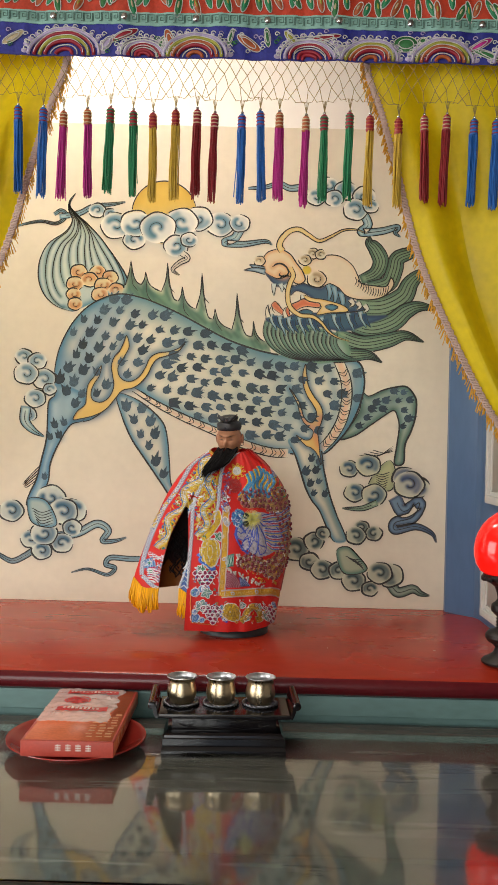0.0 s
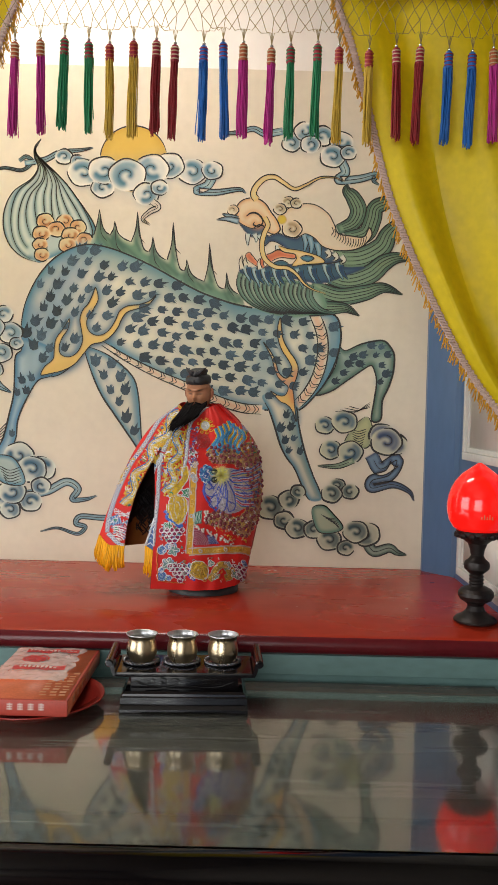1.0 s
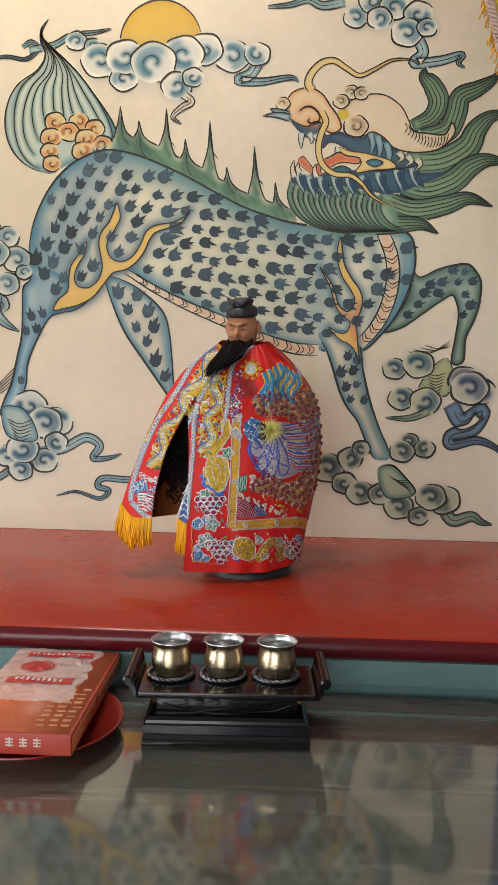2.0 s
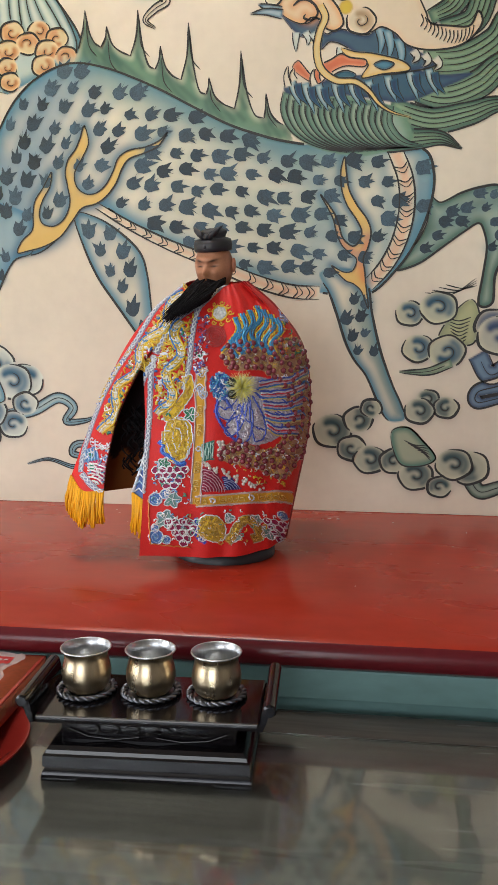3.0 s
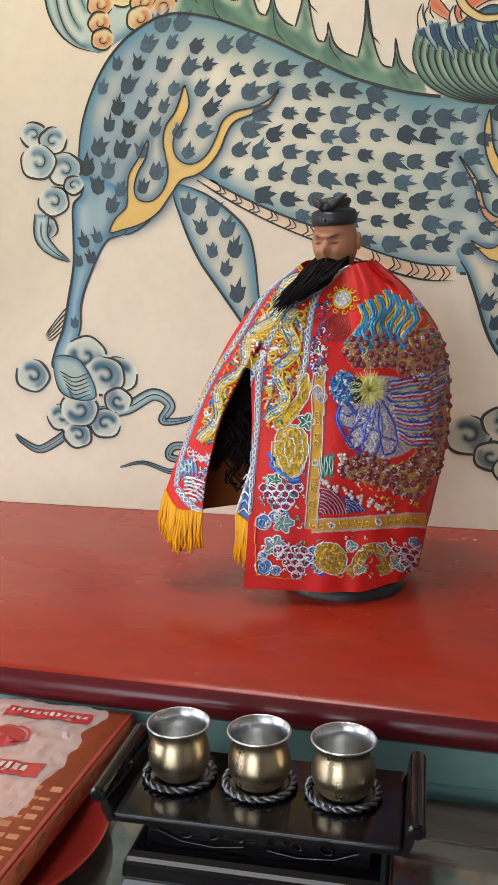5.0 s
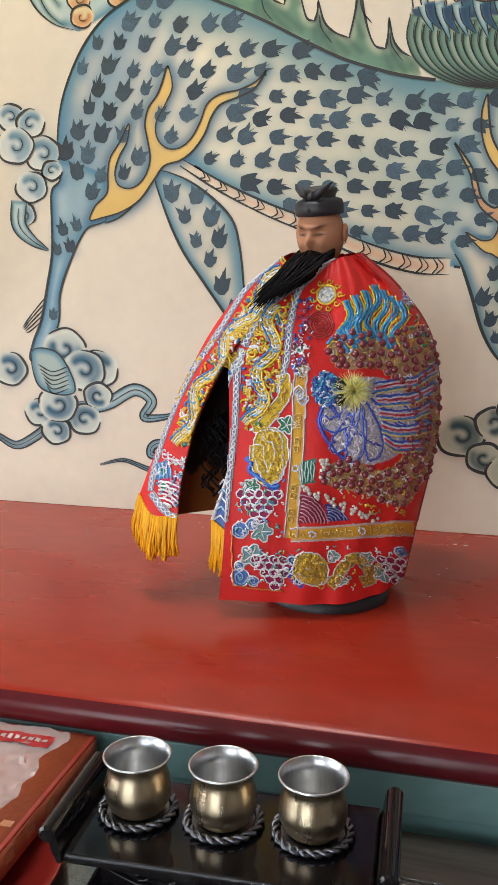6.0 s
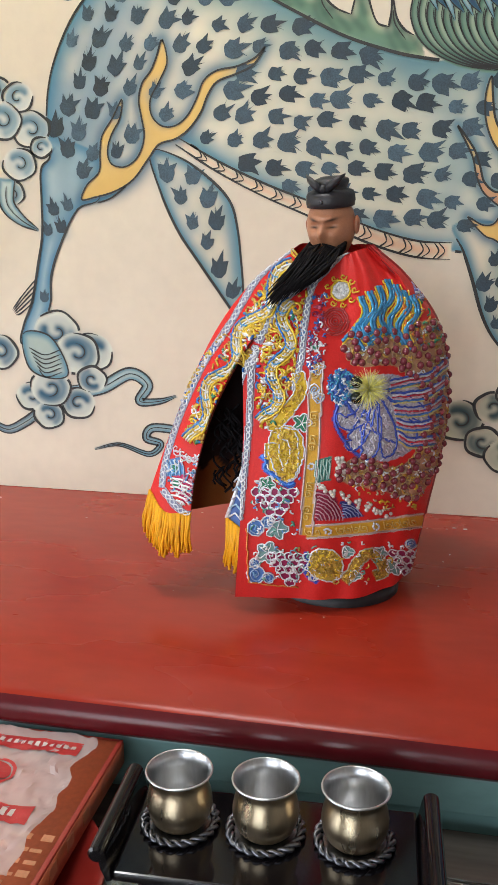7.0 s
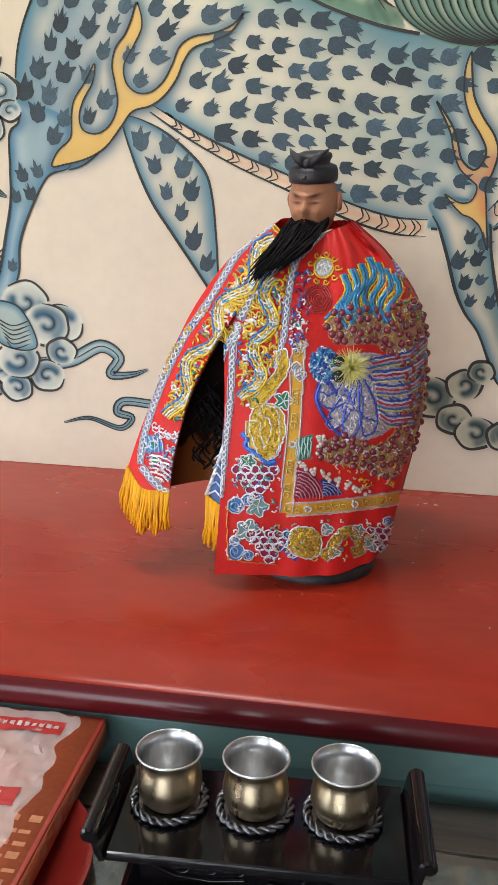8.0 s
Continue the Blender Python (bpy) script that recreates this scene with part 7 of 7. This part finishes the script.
# net of knotted cord
STEP = 0.0374
BEADS = [-128, -84, -48, -8, 33, 78, 114, 156, 197, 237, 272, 312, 350, 381, 429, 461, 495, 542, 574, 619, 655, 705, 750, 790, 838, 877, 912, 957, 996]
XS = [-0.4054 + 0.000926 * q for q in BEADS]
ZB = [1.9715 + 0.004 * math.sin(k * 1.7 + 0.6) for k in range(len(BEADS))]
bm = bmesh.new()
h = STEP / 4
rowz = [VB + 0.003, VB - 0.012, VB - 0.027, VB - 0.045]


def knot(i, j):
    x = -0.3765 + h * i
    return Vector((x + 0.0016 * math.sin(i * 3.1 + j * 1.3), VY + fold(x) + 0.001, rowz[j] + 0.002 * math.sin(i * 1.9 + j)))


for i in range(-28, 98):
    for j in range(3):
        if (i + j) % 2 == 0:
            for d in (-1, 1):
                a, b = knot(i, j), knot(i + d, j + 1)
                mid = (a + b) / 2 + Vector((0.0009 * d, 0, -0.0012))
                tube(bm, [a, mid, b], 0.00052, 4)
for k, (x, z) in enumerate(zip(XS, ZB)):
    i0 = 2 * round((x + 0.3765) / h / 2)
    for d in (-3, -1, 1, 3):
        i = i0 + d
        a = knot(i, 3)
        if (i + 3) % 2 == 0:
            b = Vector((x, VY, z + 0.002))
            tube(bm, [a, a * 0.6 + b * 0.4 + Vector((-0.0012 * d, 0, -0.006)), Vector((x + 0.0012 * d, VY, z + 0.020)), b], 0.00055, 4)
part("net", bm, NET_CORD, val, "knotted olive cord net", sharp=100)


def tassel(k, x, z, kind, wrap, wrap2):
    rn = random.Random(k)
    t = new("tassel")
    t.parent = val
    t.matrix_local = pose(x, VY + 0.001, z, rn.uniform(-1.5, 1.5), rn.uniform(-1.8, 1.8), 0)
    part("bead", ball(bmesh.new(), (0, 0, 0), 0.0027, 10, 8), BEAD_SILVER, t, "silver bead")
    L = rn.uniform(0.138, 0.146)
    part("head", lathe([(0.0028, -0.0025), (0.0050, -0.004), (0.0060, -0.007), (0.0062, -0.022), (0.0066, -0.027), (0.0058, -0.029)], 14), THREADS[wrap], t, "bound tassel head")
    b = bmesh.new()
    for q in (-0.008, -0.013, -0.019, -0.025):
        tube(b, [(0.0063 * math.cos(a), 0.0063 * math.sin(a), q) for a in np.linspace(0, 2 * math.pi, 15)], 0.0010, 5)
    part("binding", b, THREADS[wrap2], t, sharp=80)
    b = bmesh.new()
    for s in range(44):
        a, r0 = rn.uniform(0, 6.28), 0.0062 * math.sqrt(rn.uniform(0.1, 1))
        sp = rn.uniform(0.9, 1.45)
        end = L * (1 if s % 7 else 0.9) + rn.uniform(-0.005, 0.006)
        sway, ph = rn.uniform(0.0004, 0.0012), rn.uniform(0, 6)
        pts = []
        for q in range(6):
            f = q / 5
            zz = -0.027 - (end - 0.027) * f
            rr = r0 * (1 + (sp - 1) * f)
            pts.append((rr * math.cos(a) + sway * math.sin(5 * f + ph), rr * math.sin(a) + sway * math.cos(4 * f + ph), zz))
        tube(b, pts, 0.00085, 4)
    part("threads", b, THREADS[kind], t, kind + " silky threads", sharp=100)


CYCLE = ["blue", "blue", "magenta", "magenta", "green", "green", "yellow", "yellow", "red", "red"]
WRAPS = {"blue": ("blue", "crimson"), "magenta": ("orange", "cream"), "green": ("crimson", "green"), "yellow": ("crimson", "orange"), "red": ("crimson", "cream")}
for k, (x, z) in enumerate(zip(XS, ZB)):
    if -0.66 < x < 0.56:
        kind = CYCLE[(k - 4) % 10]
        tassel(k, x, z, kind, *WRAPS[kind])


# ---- yellow side curtains ----
EDGE = [(0.190, 2.30), (0.193, 2.12), (0.197, 2.055), (0.222, 1.985), (0.246, 1.905), (0.284, 1.765), (0.334, 1.645), (0.405, 1.510), (0.465, 1.425), (0.520, 1.365), (0.560, 1.330)]
EDGE_LINE = spline(EDGE, 14)


def curtain(s):
    """A tied-back curtain; s mirrors it about the middle of the shrine."""
    cur = empty("altar_curtain", pose(0, 0, 0), "yellow satin curtain tied back, edged with pale braid and fringe", "curtain", "curtains of the shrine")
    Y0 = 1.432
    n = len(EDGE_LINE)
    m = 60
    bm = bmesh.new()
    g = []

    def point(i, f):
        x0, z = EDGE_LINE[i]
        k = i / (n - 1)
        xe = 0.80 - 0.16 * k
        x = x0 + 0.008 + (xe - x0) * f
        amp = 0.016 * min(1, f * 5) * (0.5 + 0.5 * k)
        y = Y0 + amp * math.sin(f * 17 - k * 5.5 + 0.5) + 0.010 * math.exp(-((f - 0.16 - 0.05 * k) / 0.05) ** 2) - 0.014 * math.exp(-((f - 0.07) / 0.05) ** 2) * k
        zz = z - 0.06 * f * k + 0.004 * noise.noise(Vector((f * 5, k * 6, 2)))
        y += 0.004 * noise.noise(Vector((f * 8, k * 5, 8)))
        return (CX + s * (x - CX), y, zz)

    for i in range(n):
        g.append([bm.verts.new(point(i, j / m)) for j in range(m + 1)])
    for i in range(n - 1):
        for j in range(m):
            bm.faces.new((g[i][j], g[i][j + 1], g[i + 1][j + 1], g[i + 1][j]))
    back = bmesh.ops.extrude_face_region(bm, geom=bm.faces[:])
    for v in back["geom"]:
        if isinstance(v, bmesh.types.BMVert):
            v.co.y += 0.0012
    bmesh.ops.recalc_face_normals(bm, faces=bm.faces)
    part("cloth", bm, YELLOW_CLOTH, cur, "yellow satin cloth")
    pts = [Vector(point(i, 0)) for i in range(n)]
    bm = bmesh.new()
    w = 0.0055
    for ph in range(3):
        zig = []
        for i in range(n - 1):
            d = (pts[i + 1] - pts[i]).normalized()
            side = Vector((-d.z, 0, d.x)) * s
            for q in range(3):
                f = q / 3
                a = (i * 3 + q) * 1.5 + ph * 2.1
                zig.append(pts[i].lerp(pts[i + 1], f) - side * (w * math.sin(a) - w * 0.9) * (-1) + Vector((0, -0.002 - 0.001 * math.cos(a), 0)))
        tube(bm, zig, 0.0021, 5)
    part("braid", bm, BRAID_PINK, cur, "pale pink woven braid", sharp=80)
    bm = bmesh.new()
    rn = random.Random(3 + s)
    for i in range(n - 1):
        for q in range(5):
            p = pts[i].lerp(pts[i + 1], q / 5)
            clump = 0.75 + 0.45 * math.sin((i * 5 + q) * 0.21) ** 2
            L = 0.022 * clump * rn.uniform(0.75, 1.2)
            drift = -s * rn.uniform(0.000, 0.012)
            yy = rn.uniform(-0.002, 0.003)
            tube(bm, [p + Vector((-s * 0.001, yy, 0)), p + Vector((drift * 0.5 - s * 0.004, yy + rn.uniform(-.002, .002), -L * 0.5)), p + Vector((drift - s * 0.003, yy + rn.uniform(-.003, .003), -L))], 0.0008, 4)
    part("fringe", bm, FRINGE_YELLOW, cur, "golden yellow thread fringe", sharp=100)
    return cur


curtain(1)
curtain(-1)
